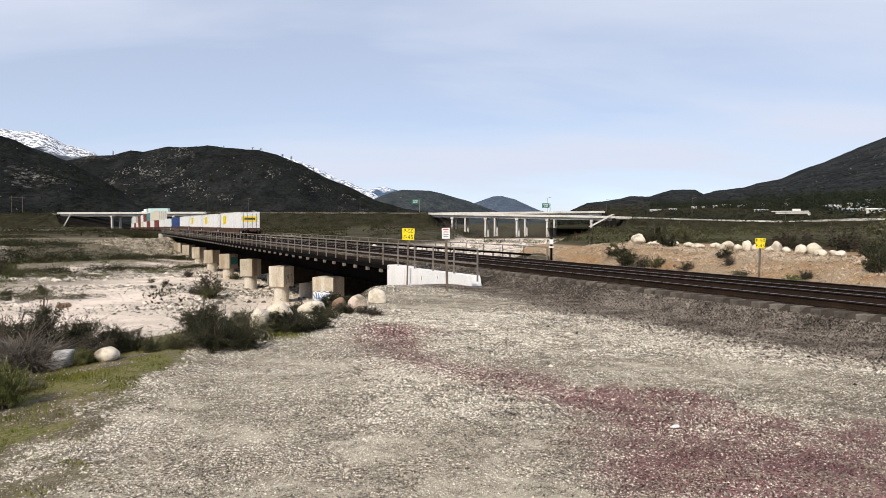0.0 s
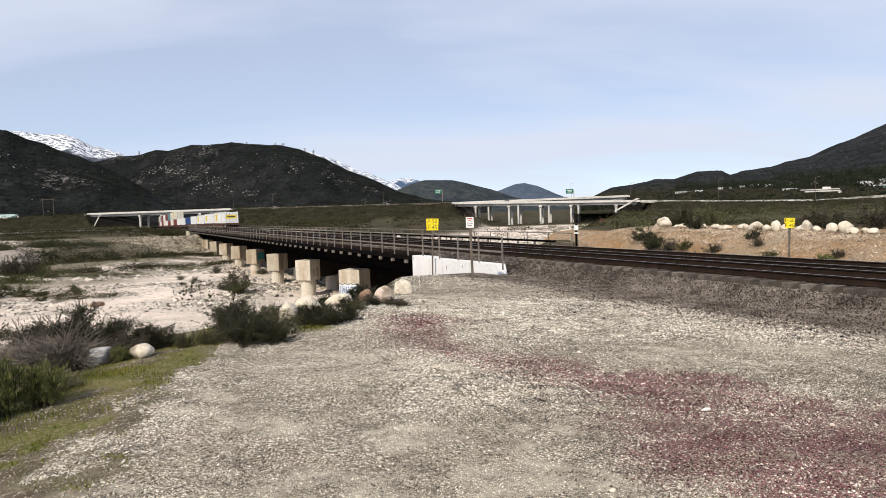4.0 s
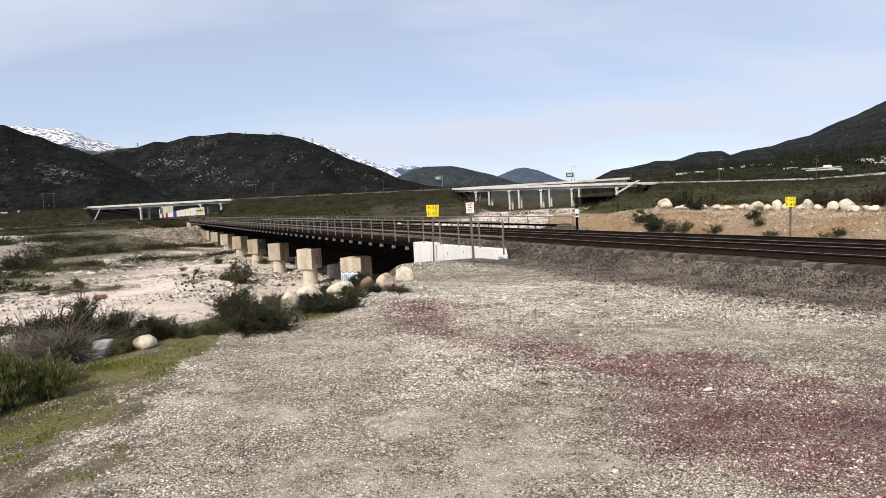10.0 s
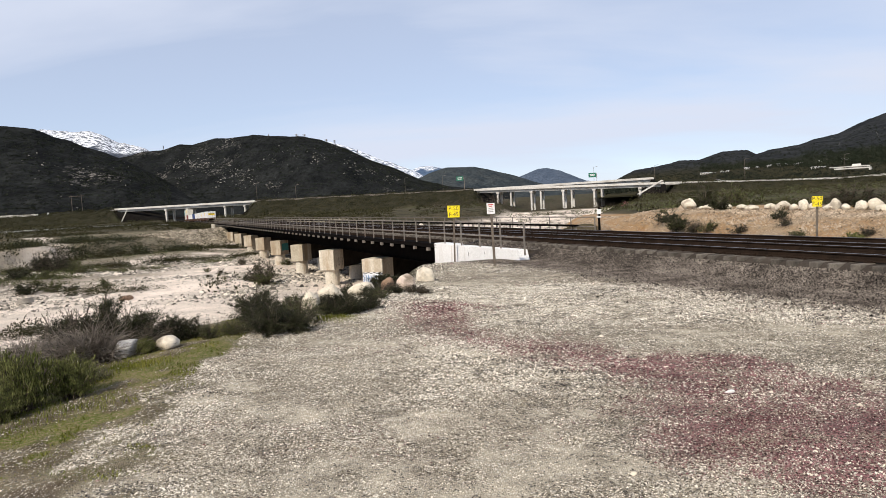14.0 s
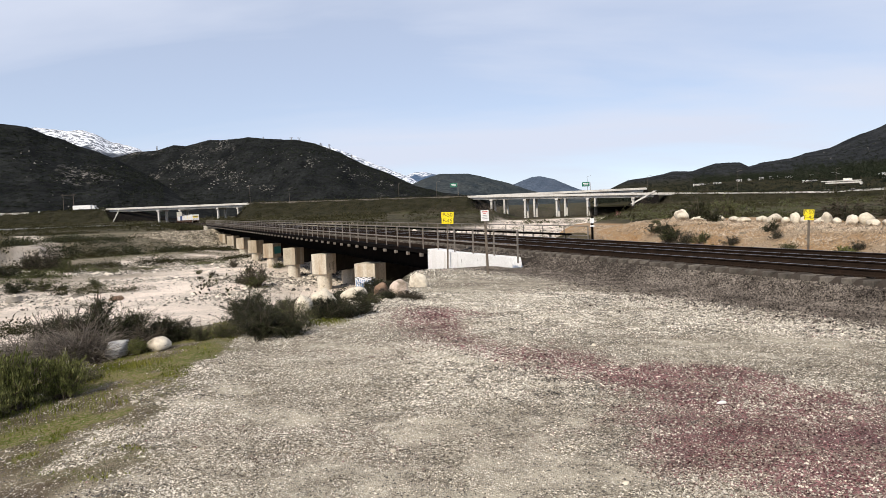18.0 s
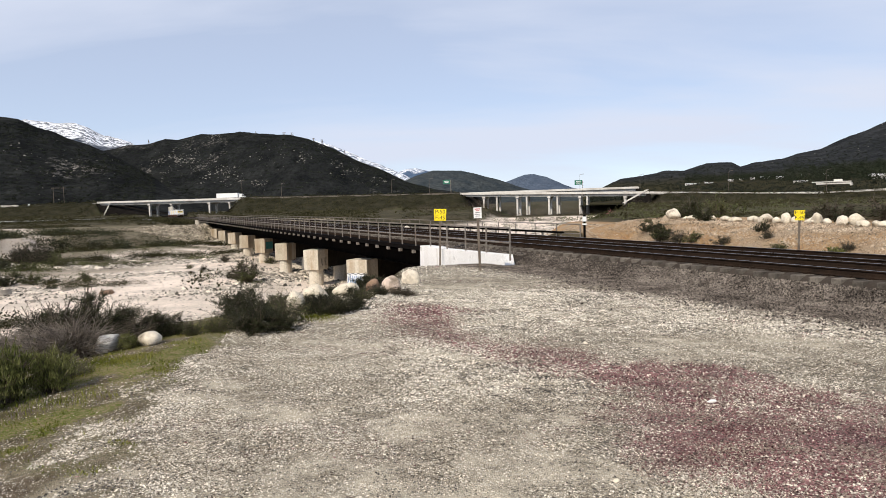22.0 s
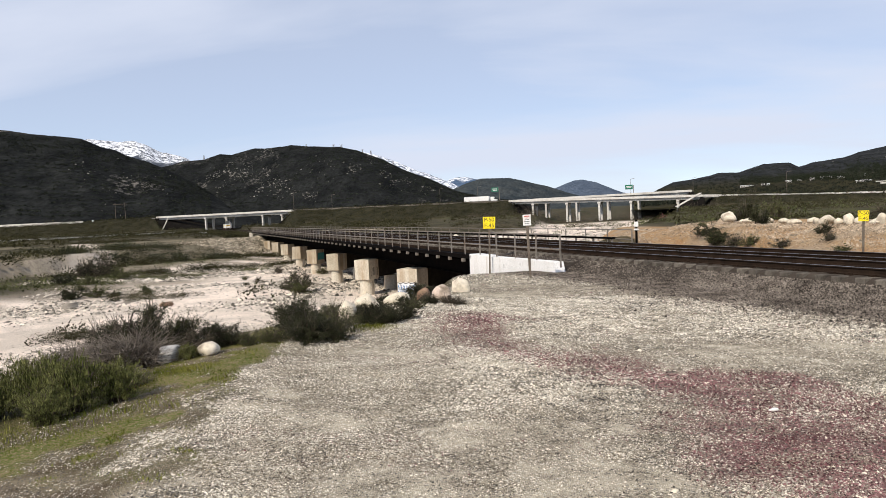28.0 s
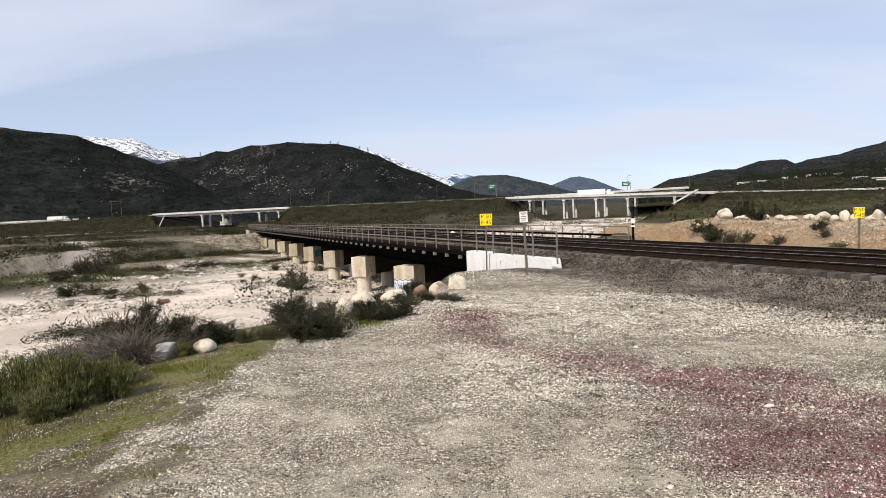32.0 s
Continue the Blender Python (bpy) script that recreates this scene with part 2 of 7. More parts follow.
def sweep(name, profile, stations, material, caps=True):
    """A profile of (x, z) carried along stations (y, dx, dz), in one mesh."""
    n = len(profile)
    vs = [(x + dx, y, z + dz) for y, dx, dz in stations for x, z in profile]
    fs = []
    for k in range(len(stations) - 1):
        for i in range(n):
            j = (i + 1) % n
            fs.append((k * n + i, k * n + j, (k + 1) * n + j, (k + 1) * n + i))
    if caps:
        fs += [tuple(range(n))[::-1], tuple(range((len(stations) - 1) * n, len(stations) * n))]
    me = mesh_np(name, vs, fs, material)
    bm = bmesh.new()
    bm.from_mesh(me)
    bmesh.ops.recalc_face_normals(bm, faces=bm.faces)
    bm.to_mesh(me)
    bm.free()
    return me


def interp(x, xs, ys):
    return np.interp(x, xs, ys)


def fbm(x, y, scale, octaves=4, seed=0):
    """Smooth value noise on arrays, about -1 to 1."""
    x, y = np.asarray(x, float) / scale, np.asarray(y, float) / scale
    total, amp, norm = 0.0, 1.0, 0.0
    for o in range(octaves):
        ix, iy = np.floor(x), np.floor(y)
        fx, fy = x - ix, y - iy
        fx, fy = fx * fx * (3 - 2 * fx), fy * fy * (3 - 2 * fy)

        def lat(a, b):
            h = np.sin(a * 127.1 + b * 311.7 + (seed + o) * 74.7) * 43758.5453
            return (h - np.floor(h)) * 2 - 1

        v = (lat(ix, iy) * (1 - fx) + lat(ix + 1, iy) * fx) * (1 - fy) + (lat(ix, iy + 1) * (1 - fx) + lat(ix + 1, iy + 1) * fx) * fy
        total, norm = total + v * amp, norm + amp
        amp *= 0.5
        x, y = x * 2.03, y * 2.03
    return total / norm


def smooth01(x):
    x = np.clip(x, 0, 1)
    return x * x * (3 - 2 * x)


# ---- the lie of the land ----
FW_X = [-900, -330, -268, -159, -8, 98, 146, 191, 223, 420, 900]     # the freeway's line: x, y, height of its deck
FW_Y = [640, 495, 480, 462, 430, 402, 385, 370, 350, 260, 100]
FW_Z = [4.5, 8.6, 9.5, 9.6, 8.5, 6.1, 4.2, 3.1, 4.6, 5.0, 5.0]


def land(X, Y):
    """Height of the ground and the masks of its cover at world x, y (arrays)."""
    X, Y = np.asarray(X, float), np.asarray(Y, float)
    c, s_ = math.cos(TA), math.sin(TA)
    L, S = X * c + Y * s_, -X * s_ + Y * c
    edge = interp(S, [-60, -5, 6.5, 10.2, 13, 15.4, 18.8, 24, 29.5], [-14, -3.0, -0.2, 0.5, 2.1, 4.5, 7.5, 9.8, 12.0])
    wob = fbm(X, Y, 9.0, 3, 5)
    d_pad = np.minimum(L - edge + interp(S, [12.5, 17], [2.6, 0.6]), 28.3 + np.clip(L - 22, 0, 12) * 1.15 - S)
    XR = 9 + (Y - 56) * 0.244
    XL = interp(Y, [-200, 0, 27, 60, 85, 125, 144, 420, 900], [-130, -80, -70, -60.5, -57.5, -57, -46, -1.4, 80])
    XL = np.where(L > 23, interp(Y, [0, 60, 120, 150, 200, 420, 900], [-60, -40, -26, -18, -6, 4, 80]), XL)
    d_right = np.where(Y > 40, X - XR + wob * 2, -99)
    d_left = XL - X + wob * 3
    # solid levels
    pad = -0.008 * np.clip(S, 0, 40) - 0.03 * np.clip(L, 0, 11) - 0.85 * smooth01((S - 22.5) / 8.5) * smooth01((L - 6) / 4)
    pad = pad - 0.10 * np.clip(-(L - edge), 0, 3.5) + fbm(X, Y, 2.5, 3, 2) * 0.025
    pad = pad - 0.35 * smooth01((L - 18.5) / 3)
    plain = -0.15 - 0.002 * np.clip(Y - 60, 0, 400) + fbm(X, Y, 30, 3, 9) * 0.3
    leftland = -1.25 + fbm(X, Y, 22, 3, 11) * 0.45 + np.clip((d_left - 10) / 200, 0, 1) * 0.6
    wash = -4.3 - 2.2 * smooth01((Y - 140) / 260) + fbm(X, Y, 14, 4, 3) * 0.35 + fbm(X, Y, 3, 2, 4) * 0.08
    # a low shelf of cobbles in the wash's far half
    wash = wash + 0.9 * smooth01((XL + 26 - X) / 16) * (Y < 140)
    near_w, far_w = interp(S, [13, 18], [5.5, 4.0]), np.where(L < 10, interp(Y, [84, 104], [2.2, 11.0]), 11.0)
    z = wash
    k_left = k = smooth01((d_left + far_w) / far_w)
    z = z + (leftland - z) * k
    k = smooth01((d_right + 9) / 9)
    z = z + (plain - z) * k
    k = smooth01((d_pad + near_w) / near_w)
    t = smooth01((L - 24) / 10)
    pad2 = pad * (1 - t) + plain * t
    z = z + (pad2 - z) * k
    solid = np.maximum(np.maximum(d_pad, d_right), d_left)
    # shallow cutting for the railway beyond the wash
    drift, fall = bend(S)
    near = smooth01((16 - np.abs(L - drift - 16)) / 5) * smooth01((S - 154) / 8)
    z = z + (np.minimum(z, fall - 1.1) - z) * near
    # dirt berm beyond the tracks
    along = smooth01((41.5 - S - (L - 31) * 0.3) / 6) * (1 - 0.6 * np.exp(-((S - 12.5) / 1.3) ** 2))
    prof = np.minimum(smooth01((L - 24.5) / 6.0), 1 - 0.9 * smooth01((L - 36.5) / 10))
    berm = prof * along * (0.85 + 0.12 * wob + 0.1 * fbm(X, Y, 3, 3, 17))
    bz = -0.50 + berm * (0.26 + 0.0243 * np.clip(S, 4, 50))
    z = np.where((berm > 0.02) & (L > 24), np.maximum(z * (1 - smooth01(berm * 3)) + bz * smooth01(berm * 3), z - 0.2), z)
    # freeway bank, open at the two bridges
    fy, fz = interp(X, FW_X, FW_Y), interp(X, FW_X, FW_Z)
    off = np.abs(Y - fy - 14) - 15.0
    gap_l = smooth01((X + 266) / 14) * smooth01((-156 - X) / 14)
    gap_r = smooth01((X + 10) / 22) * smooth01((108 - X) / 22)
    bank = fz - 0.35 - np.clip(off, 0, 999) * 0.42 + fbm(X, Y, 12, 3, 21) * 0.3
    bank = bank - (gap_l + gap_r) * 40
    isbank = bank > z
    z = np.maximum(z, bank)
    # covers
    lot = interp(S, [-60, -5, 4.5, 5.6, 6.6, 7.7, 9.7, 11.5, 13, 15.4, 18.8, 24, 29.5], [-14, -2.4, -0.2, -0.2, -0.15, 0.05, 0.9, 1.5, 2.1, 4.2, 6.8, 9.2, 11.5])
    m_gravel = smooth01((L - lot + 0.35 + fbm(X, Y, 1.6, 3, 31) * 0.6 + fbm(X, Y, 0.3, 3, 33) * 0.5) / 0.75) * smooth01((d_pad + 1.3 * (S > 15.5) - 0.2) / 1.3) * (L < 20.8)
    m_sand = smooth01((-np.maximum(solid, d_left + far_w * 0.5 - 1.0) - 1.5) / 3.0) * (1 - smooth01((Y - np.where((L > 24) & (X < 75), 350, 200)) / 60))
    track = 1 - smooth01((np.abs(X - interp(Y, [78, 92, 114, 130], [-54, -60, -75.5, -90]) + wob * 2) - 0.8) / 2.2)
    track = track * (Y > 78) * (Y < 132)
    shelf = smooth01((XL + 27 + wob * 6 - X) / 9) * (Y < 150) * (L < 12)
    m_sand = m_sand * (1 - 0.72 * shelf * smooth01(0.9 + 2.2 * fbm(X, Y * 2.5, 13, 3, 23)))
    m_sand = m_sand * (1 - 0.88 * smooth01((-43 - X + wob * 4) / 5) * (L < 10))
    m_sand = np.maximum(m_sand, track * 0.75)
    cut = smooth01((d_left + far_w + 0.6) / 0.8) * (1 - smooth01((d_left - 0.3) / 0.8)) * (L < 10) * (Y < 84)
    m_sand = np.maximum(m_sand, cut * 0.22)
    m_dirt = np.clip(berm * 5 + smooth01((56 - S + wob * 3) / 5) * smooth01((39 - L) / 3) * (Y < 66), 0, 1) * (L > 23.5)
    m_bank = isbank * 1.0
    m_grass = smooth01((d_pad) / 1.0) * (1 - m_gravel) * (1 - m_dirt) * ((L < 24) & (Y < 60))
    return z, dict(m_gravel=m_gravel, m_sand=m_sand, m_dirt=m_dirt, m_grass=m_grass, m_bank=m_bank)


def ground_z(x, y):
    return float(land(np.array([x]), np.array([y]))[0][0])


def ground_at(L, s):
    return ground_z(*world_xy(L, s))

# ---- ground, one sheet to the horizon ----
def ground_material():
    m, n, l, b = nodes_of("ground_cover")
    pos = n.new("ShaderNodeNewGeometry").outputs["Position"]

    def att(name):
        a = n.new("ShaderNodeAttribute")
        a.attribute_name = name
        return a.outputs["Fac"]

    n_fine, n_mid, n_big = noise_node(n, l, pos, 26, 5, 0.75), noise_node(n, l, pos, 2.2, 5, 0.65), noise_node(n, l, pos, 0.22, 5, 0.6)
    n_huge = noise_node(n, l, pos, 0.03, 5, 0.6)
    vor = n.new("ShaderNodeTexVoronoi")
    vor.inputs["Scale"].default_value = 80
    l.new(pos, vor.inputs["Vector"])
    grey = n.new("ShaderNodeSeparateColor")
    l.new(vor.outputs["Color"], grey.inputs[0])
    stones = ramp_node(n, l, grey.outputs[0], 0.1, 0.8, (0.28, 0.26, 0.25, 1), (1.7, 1.68, 1.6, 1))
    # gravel: pale grey-buff, with trodden finer patches and a spread of reddish stone
    gravel = mix_node(n, l, ramp_node(n, l, n_big, 0.35, 0.65), (0.17, 0.148, 0.117), (0.285, 0.253, 0.203))
    gravel = mix_node(n, l, ramp_node(n, l, n_mid, 0.58, 0.70), gravel, (0.30, 0.26, 0.195))
    red = n.new("ShaderNodeAttribute")
    red.attribute_name = "m_red"
    redk = mix_node(n, l, 1.0, ramp_node(n, l, n_mid, 0.30, 0.60), red.outputs["Fac"], "MULTIPLY")
    gravel = mix_node(n, l, redk, gravel, (0.125, 0.078, 0.080))
    gravel = mix_node(n, l, 1.0, gravel, stones, "MULTIPLY")
    bare = mix_node(n, l, 1.0, att("m_bare"), ramp_node(n, l, n_mid, 0.40, 0.58), "MULTIPLY")
    gravel = mix_node(n, l, bare, gravel, (0.49, 0.435, 0.34))
    grass = mix_node(n, l, ramp_node(n, l, n_mid, 0.42, 0.62), (0.088, 0.120, 0.018), (0.17, 0.165, 0.055))
    grass = mix_node(n, l, ramp_node(n, l, n_fine, 0.44, 0.58), grass, (0.21, 0.165, 0.10))
    sand = mix_node(n, l, ramp_node(n, l, n_big, 0.40, 0.60), (0.80, 0.685, 0.585), (0.56, 0.485, 0.41))
    sand = mix_node(n, l, ramp_node(n, l, n_mid, 0.58, 0.70), sand, (0.27, 0.24, 0.20))
    dirt = mix_node(n, l, ramp_node(n, l, n_mid, 0.35, 0.65), (0.285, 0.165, 0.078), (0.37, 0.255, 0.145))
    dirt = mix_node(n, l, ramp_node(n, l, n_big, 0.45, 0.65), dirt, (0.31, 0.26, 0.195))
    scrub = mix_node(n, l, ramp_node(n, l, n_big, 0.40, 0.62), (0.036, 0.034, 0.019), (0.085, 0.07, 0.045))
    scrub = mix_node(n, l, ramp_node(n, l, n_huge, 0.55, 0.68), scrub, (0.062, 0.066, 0.03))
    scrub = mix_node(n, l, mix_node(n, l, 1.0, ramp_node(n, l, n_mid, 0.36, 0.54), att("m_tan"), "MULTIPLY"), scrub, (0.20, 0.172, 0.122))
    soil = mix_node(n, l, ramp_node(n, l, n_mid, 0.40, 0.62), (0.075, 0.056, 0.037), (0.20, 0.165, 0.115))
    bank = mix_node(n, l, ramp_node(n, l, n_big, 0.35, 0.70), (0.018, 0.018, 0.011), (0.045, 0.041, 0.026))
    col = mix_node(n, l, att("m_grass"), scrub, grass)
    col = mix_node(n, l, att("m_soil"), col, soil)
    col = mix_node(n, l, att("m_sand"), col, sand)
    col = mix_node(n, l, att("m_dirt"), col, dirt)
    col = mix_node(n, l, att("m_bank"), col, bank)
    col = mix_node(n, l, att("m_gravel"), col, gravel)
    col = mix_node(n, l, 1.0, col, ramp_node(n, l, n_fine, 0.25, 0.75, (0.68, 0.68, 0.68, 1), (1.3, 1.3, 1.3, 1)), "MULTIPLY")
    l.new(col, b.inputs["Base Color"])
    b.inputs["Roughness"].default_value = 0.95
    b.inputs["Specular IOR Level"].default_value = 0.04
    bp = n.new("ShaderNodeBump")
    bp.inputs["Strength"].default_value, bp.inputs["Distance"].default_value = 0.7, 0.02
    l.new(vor.outputs["Distance"], bp.inputs["Height"])
    l.new(bp.outputs[0], b.inputs["Normal"])
    return m


def red_mask(X, Y):
    """Where crushed red stone was spread: a broad patch and a thin tongue winding towards the bridge."""
    n, n2 = fbm(X, Y, 1.3, 4, 41), fbm(X, Y, 0.35, 3, 43)
    top = 8.75 - 1.55 * smooth01((X - 2.85) / 0.7) - 0.12 * np.clip(X - 3.6, 0, 9)
    fan = smooth01((top - Y + n * 0.7 + n2 * 0.4) / 0.7) * smooth01((X - 0.75 + n * 0.6 + n2 * 0.4) / 1.1) * smooth01((Y - 3.5 + n * 0.6) / 1.2)
    fan = fan * np.clip(0.88 + 0.55 * n + 0.4 * n2, 0.2, 1)
    mid = np.interp(Y, [7.4, 8.3, 9.0, 10.2, 11.6, 13.2, 15.0], [1.7, 1.1, 0.5, -0.45, -0.85, -1.2, -1.4])
    band = np.exp(-((X - mid - n * 0.5) / np.interp(Y, [8, 10, 13], [0.75, 0.7, 0.75])) ** 2) * smooth01((Y - 7.2) / 0.9) * smooth01((14.6 - Y) / 1.8)
    band = band * np.interp(Y, [8, 9.5, 11, 12.5], [0.85, 0.75, 0.85, 0.95])
    return np.clip(np.maximum(fan, band + n * 0.25 + n2 * 0.15), 0, 1)


def grey_mask(X, Y):
    """Where darker grey stone shows among the pale."""
    n, n2 = fbm(X * 0.8, Y, 1.15, 4, 67), fbm(X * 0.7, Y, 0.38, 3, 69)
    side = np.exp(-((X - 0.95) / 0.8) ** 2 - ((Y - 6.3) / 1.3) ** 2)
    L = X * math.cos(TA) + Y * math.sin(TA)
    toe = smooth01((L - 9.4) / 2.2)
    n3 = fbm(X * 0.8, Y, 0.11, 2, 70)
    return np.clip(0.17 + 0.32 * n + 0.50 * n2 + 0.50 * n3 + 0.34 * side + 0.40 * toe, 0.03, 0.85)


def bare_mask(X, Y):
    """Trodden patches where the fine buff ground shows between the stones."""
    n = fbm(X * 0.62 + 0.25 * Y, Y, 1.35, 4, 61) + 0.35 * fbm(X * 0.6, Y, 0.4, 2, 62)
    return smooth01((n - 0.16) / 0.2) * 0.85 * (1 - 0.85 * red_mask(X, Y))


def soil_mask(X, Y):
    """Stony bare soil: the corner of the lot, and a strip between the grass and the shrubs."""
    n, n2 = fbm(X, Y, 0.9, 3, 97), fbm(X, Y, 0.25, 2, 99)
    corner = smooth01((5.05 - Y + n * 0.7 + n2 * 0.4) / 0.7)
    u, v = (X + 4.9) * 0.78 + (Y - 6.2) * 0.63, -(X + 4.9) * 0.63 + (Y - 6.2) * 0.78
    strip = smooth01((0.55 - np.abs(v) + n * 0.3 + n2 * 0.2) / 0.4) * smooth01((u + 2.0) / 0.6) * smooth01((1.9 - u) / 0.6)
    patch = smooth01((n * 0.8 + n2 * 0.6 - 0.10) / 0.2) * 0.85
    return np.clip(np.maximum(np.maximum(corner, strip * 0.9), patch), 0, 1)


def build_ground():
    ang = np.concatenate([np.arange(-180, -58, 6.0), np.arange(-58, 50, 0.27), np.arange(50, 180, 6.0)])
    rad = np.concatenate([[0.0], np.geomspace(0.8, 900, 420), np.geomspace(950, 4950, 26)])
    A, R = np.meshgrid(np.radians(ang), rad)
    X, Y = np.sin(A) * R, np.cos(A) * R
    Z, masks = land(X, Y)
    far = smooth01((R - 700) / 600)
    Z = Z * (1 - far) + (0.0 + 2.0 * far) * far
    nr, na = X.shape
    verts = np.stack([X, Y, Z], -1).reshape(-1, 3)
    i = np.arange(nr * na).reshape(nr, na)
    j = np.roll(i, -1, axis=1)
    quads = np.stack([i[:-1], i[1:], j[1:], j[:-1]], -1).reshape(-1, 4)
    me = bpy.data.meshes.new("ground")
    me.vertices.add(len(verts)); me.vertices.foreach_set("co", verts.ravel())
    me.loops.add(quads.size); me.loops.foreach_set("vertex_index", quads[:, ::-1].ravel())
    me.polygons.add(len(quads)); me.polygons.foreach_set("loop_start", np.arange(0, quads.size, 4))
    me.polygons.foreach_set("use_smooth", np.ones(len(quads), bool))
    me.update(calc_edges=True)
    masks["m_red"], masks["m_bare"] = red_mask(X, Y), bare_mask(X, Y)
    masks["m_soil"] = masks["m_grass"] * soil_mask(X, Y)
    masks["m_tan"] = smooth01((-22 - X) / 12) * smooth01((190 - Y) / 60) * smooth01(0.6 + 1.5 * fbm(X, Y, 17, 3, 45))
    for name, v in masks.items():
        at = me.attributes.new(name, "FLOAT", "POINT")
        at.data.foreach_set("value", np.ascontiguousarray(v * np.ones_like(X), dtype=np.float32).ravel())
    me.materials.append(ground_material())
    ob = new("ground", me)
    return tagged(ob, "gravel lot, grassy verge, sandy boulder-strewn wash and dark scrub plain", "ground", kind="structure")


build_ground()

# ---- railway: ballast, rails, ties ----
T1, T2 = 14.55, 18.5          # track centres across
TOP1, TOP2 = 0.17, 0.02       # rail tops
S_END, S_ABUT, S_FAR = -60.0, 29.5, 151.5
TRACK_ON = 900.0


def ballast_profile(L, on_bridge):
    toe = np.where(on_bridge, 12.75, 11.35)
    low = np.where(on_bridge, -0.22, -0.95)
    z = low + (-0.15 - low) * np.clip((L - toe) / (13.1 - toe), 0, 1) + 0.13 * np.clip((L - 13.2) / 0.3, 0, 1)
    z = np.where(L > 16.4, -0.02 - 0.15 * np.clip((L - 16.4) / 0.6, 0, 1), z)
    z = np.where(L > 20.1, -0.17 - 0.60 * np.clip((L - 20.1) / 1.3, 0, 1), z)
    return z


def build_ballast():
    Ls = np.concatenate([np.arange(11.2, 13.6, 0.1), np.arange(13.6, 20, 0.4), np.arange(20, 21.6, 0.16)])
    Ss = np.concatenate([np.arange(S_END, -2, 2.0), np.arange(-2, 30, 0.0825), np.arange(30, 60, 0.5), np.arange(60, 153, 2.0)])
    L, S = np.meshgrid(Ls, Ss)
    z = ballast_profile(L, S > 22.2) + fbm(L, S, 0.35, 2, 51) * 0.02 + fbm(L, S, 2.0, 2, 52) * 0.03
    z = np.where((S > 22.2) & (L < 12.75), -1.4, z)
    vs = np.stack([L, S, z], -1).reshape(-1, 3)
    n, k = L.shape
    i = np.arange(n * k).reshape(n, k)
    fs = np.stack([i[:-1, :-1], i[:-1, 1:], i[1:, 1:], i[1:, :-1]], -1)
    fs = fs[~((S[:-1, :-1] > 27.0) & (L[:-1, :-1] < 12.75))].tolist()
    me = mesh_np("ballast", vs, fs, M_BALLAST, True)
    ob = new("ballast", me)
    ob.matrix_basis = TRACK
    tagged(ob, "dark grey-brown crushed stone ballast bed under two tracks", "ballast", kind="structure")
    return ob


def stone_mesh(name, pts, sizes, material, rng, squash=0.65, half=False):
    """Many small angular stones in one mesh; half: peaked chips without their buried undersides, else ridged blocks."""
    if half:
        base = np.array([(1, 0.15, 0), (-0.1, 1, 0), (-1, -0.1, 0), (0.1, -1, 0), (0.15, 0.1, 1)], float)
        tri = np.array([(0, 1, 4), (1, 2, 4), (2, 3, 4), (3, 0, 4)])
    else:
        base = np.array([(1, 0.75, 0), (-1, 0.8, 0), (-1, -0.8, 0), (1, -0.75, 0), (0.5, 0.1, 1.0), (-0.55, -0.1, 0.85)], float)
        tri = np.array([(0, 1, 5), (0, 5, 4), (1, 2, 5), (2, 3, 4), (2, 4, 5), (3, 0, 4)])
    n, q = len(pts), len(base)
    jit = base[None] * (1 + rng.uniform(-0.35, 0.35, (n, q, 1))) + rng.uniform(-0.24, 0.24, (n, q, 3))
    jit[:, 4:, :2] += rng.uniform(-0.35, 0.35, (n, q - 4, 2))
    a = rng.uniform(0, 6.283, n)
    ca, sa = np.cos(a)[:, None], np.sin(a)[:, None]
    jy = jit[..., 1] * rng.uniform(0.6, 1.0, n)[:, None]
    x, y = jit[..., 0] * ca - jy * sa, jit[..., 0] * sa + jy * ca
    v = np.stack([x, y, jit[..., 2] * squash], -1) * np.asarray(sizes)[:, None, None] + np.asarray(pts)[:, None, :]
    f = (tri[None] + (np.arange(n) * q)[:, None, None]).reshape(-1, 3)
    me = bpy.data.meshes.new(name)
    me.vertices.add(n * q); me.vertices.foreach_set("co", v.astype(np.float32).ravel())
    me.loops.add(f.size); me.loops.foreach_set("vertex_index", f.astype(np.int32).ravel())
    me.polygons.add(len(f)); me.polygons.foreach_set("loop_start", np.arange(0, f.size, 3))
    me.update(calc_edges=True)
    me.materials.append(material)
    return me


build_ballast()
rng = np.random.default_rng(7)


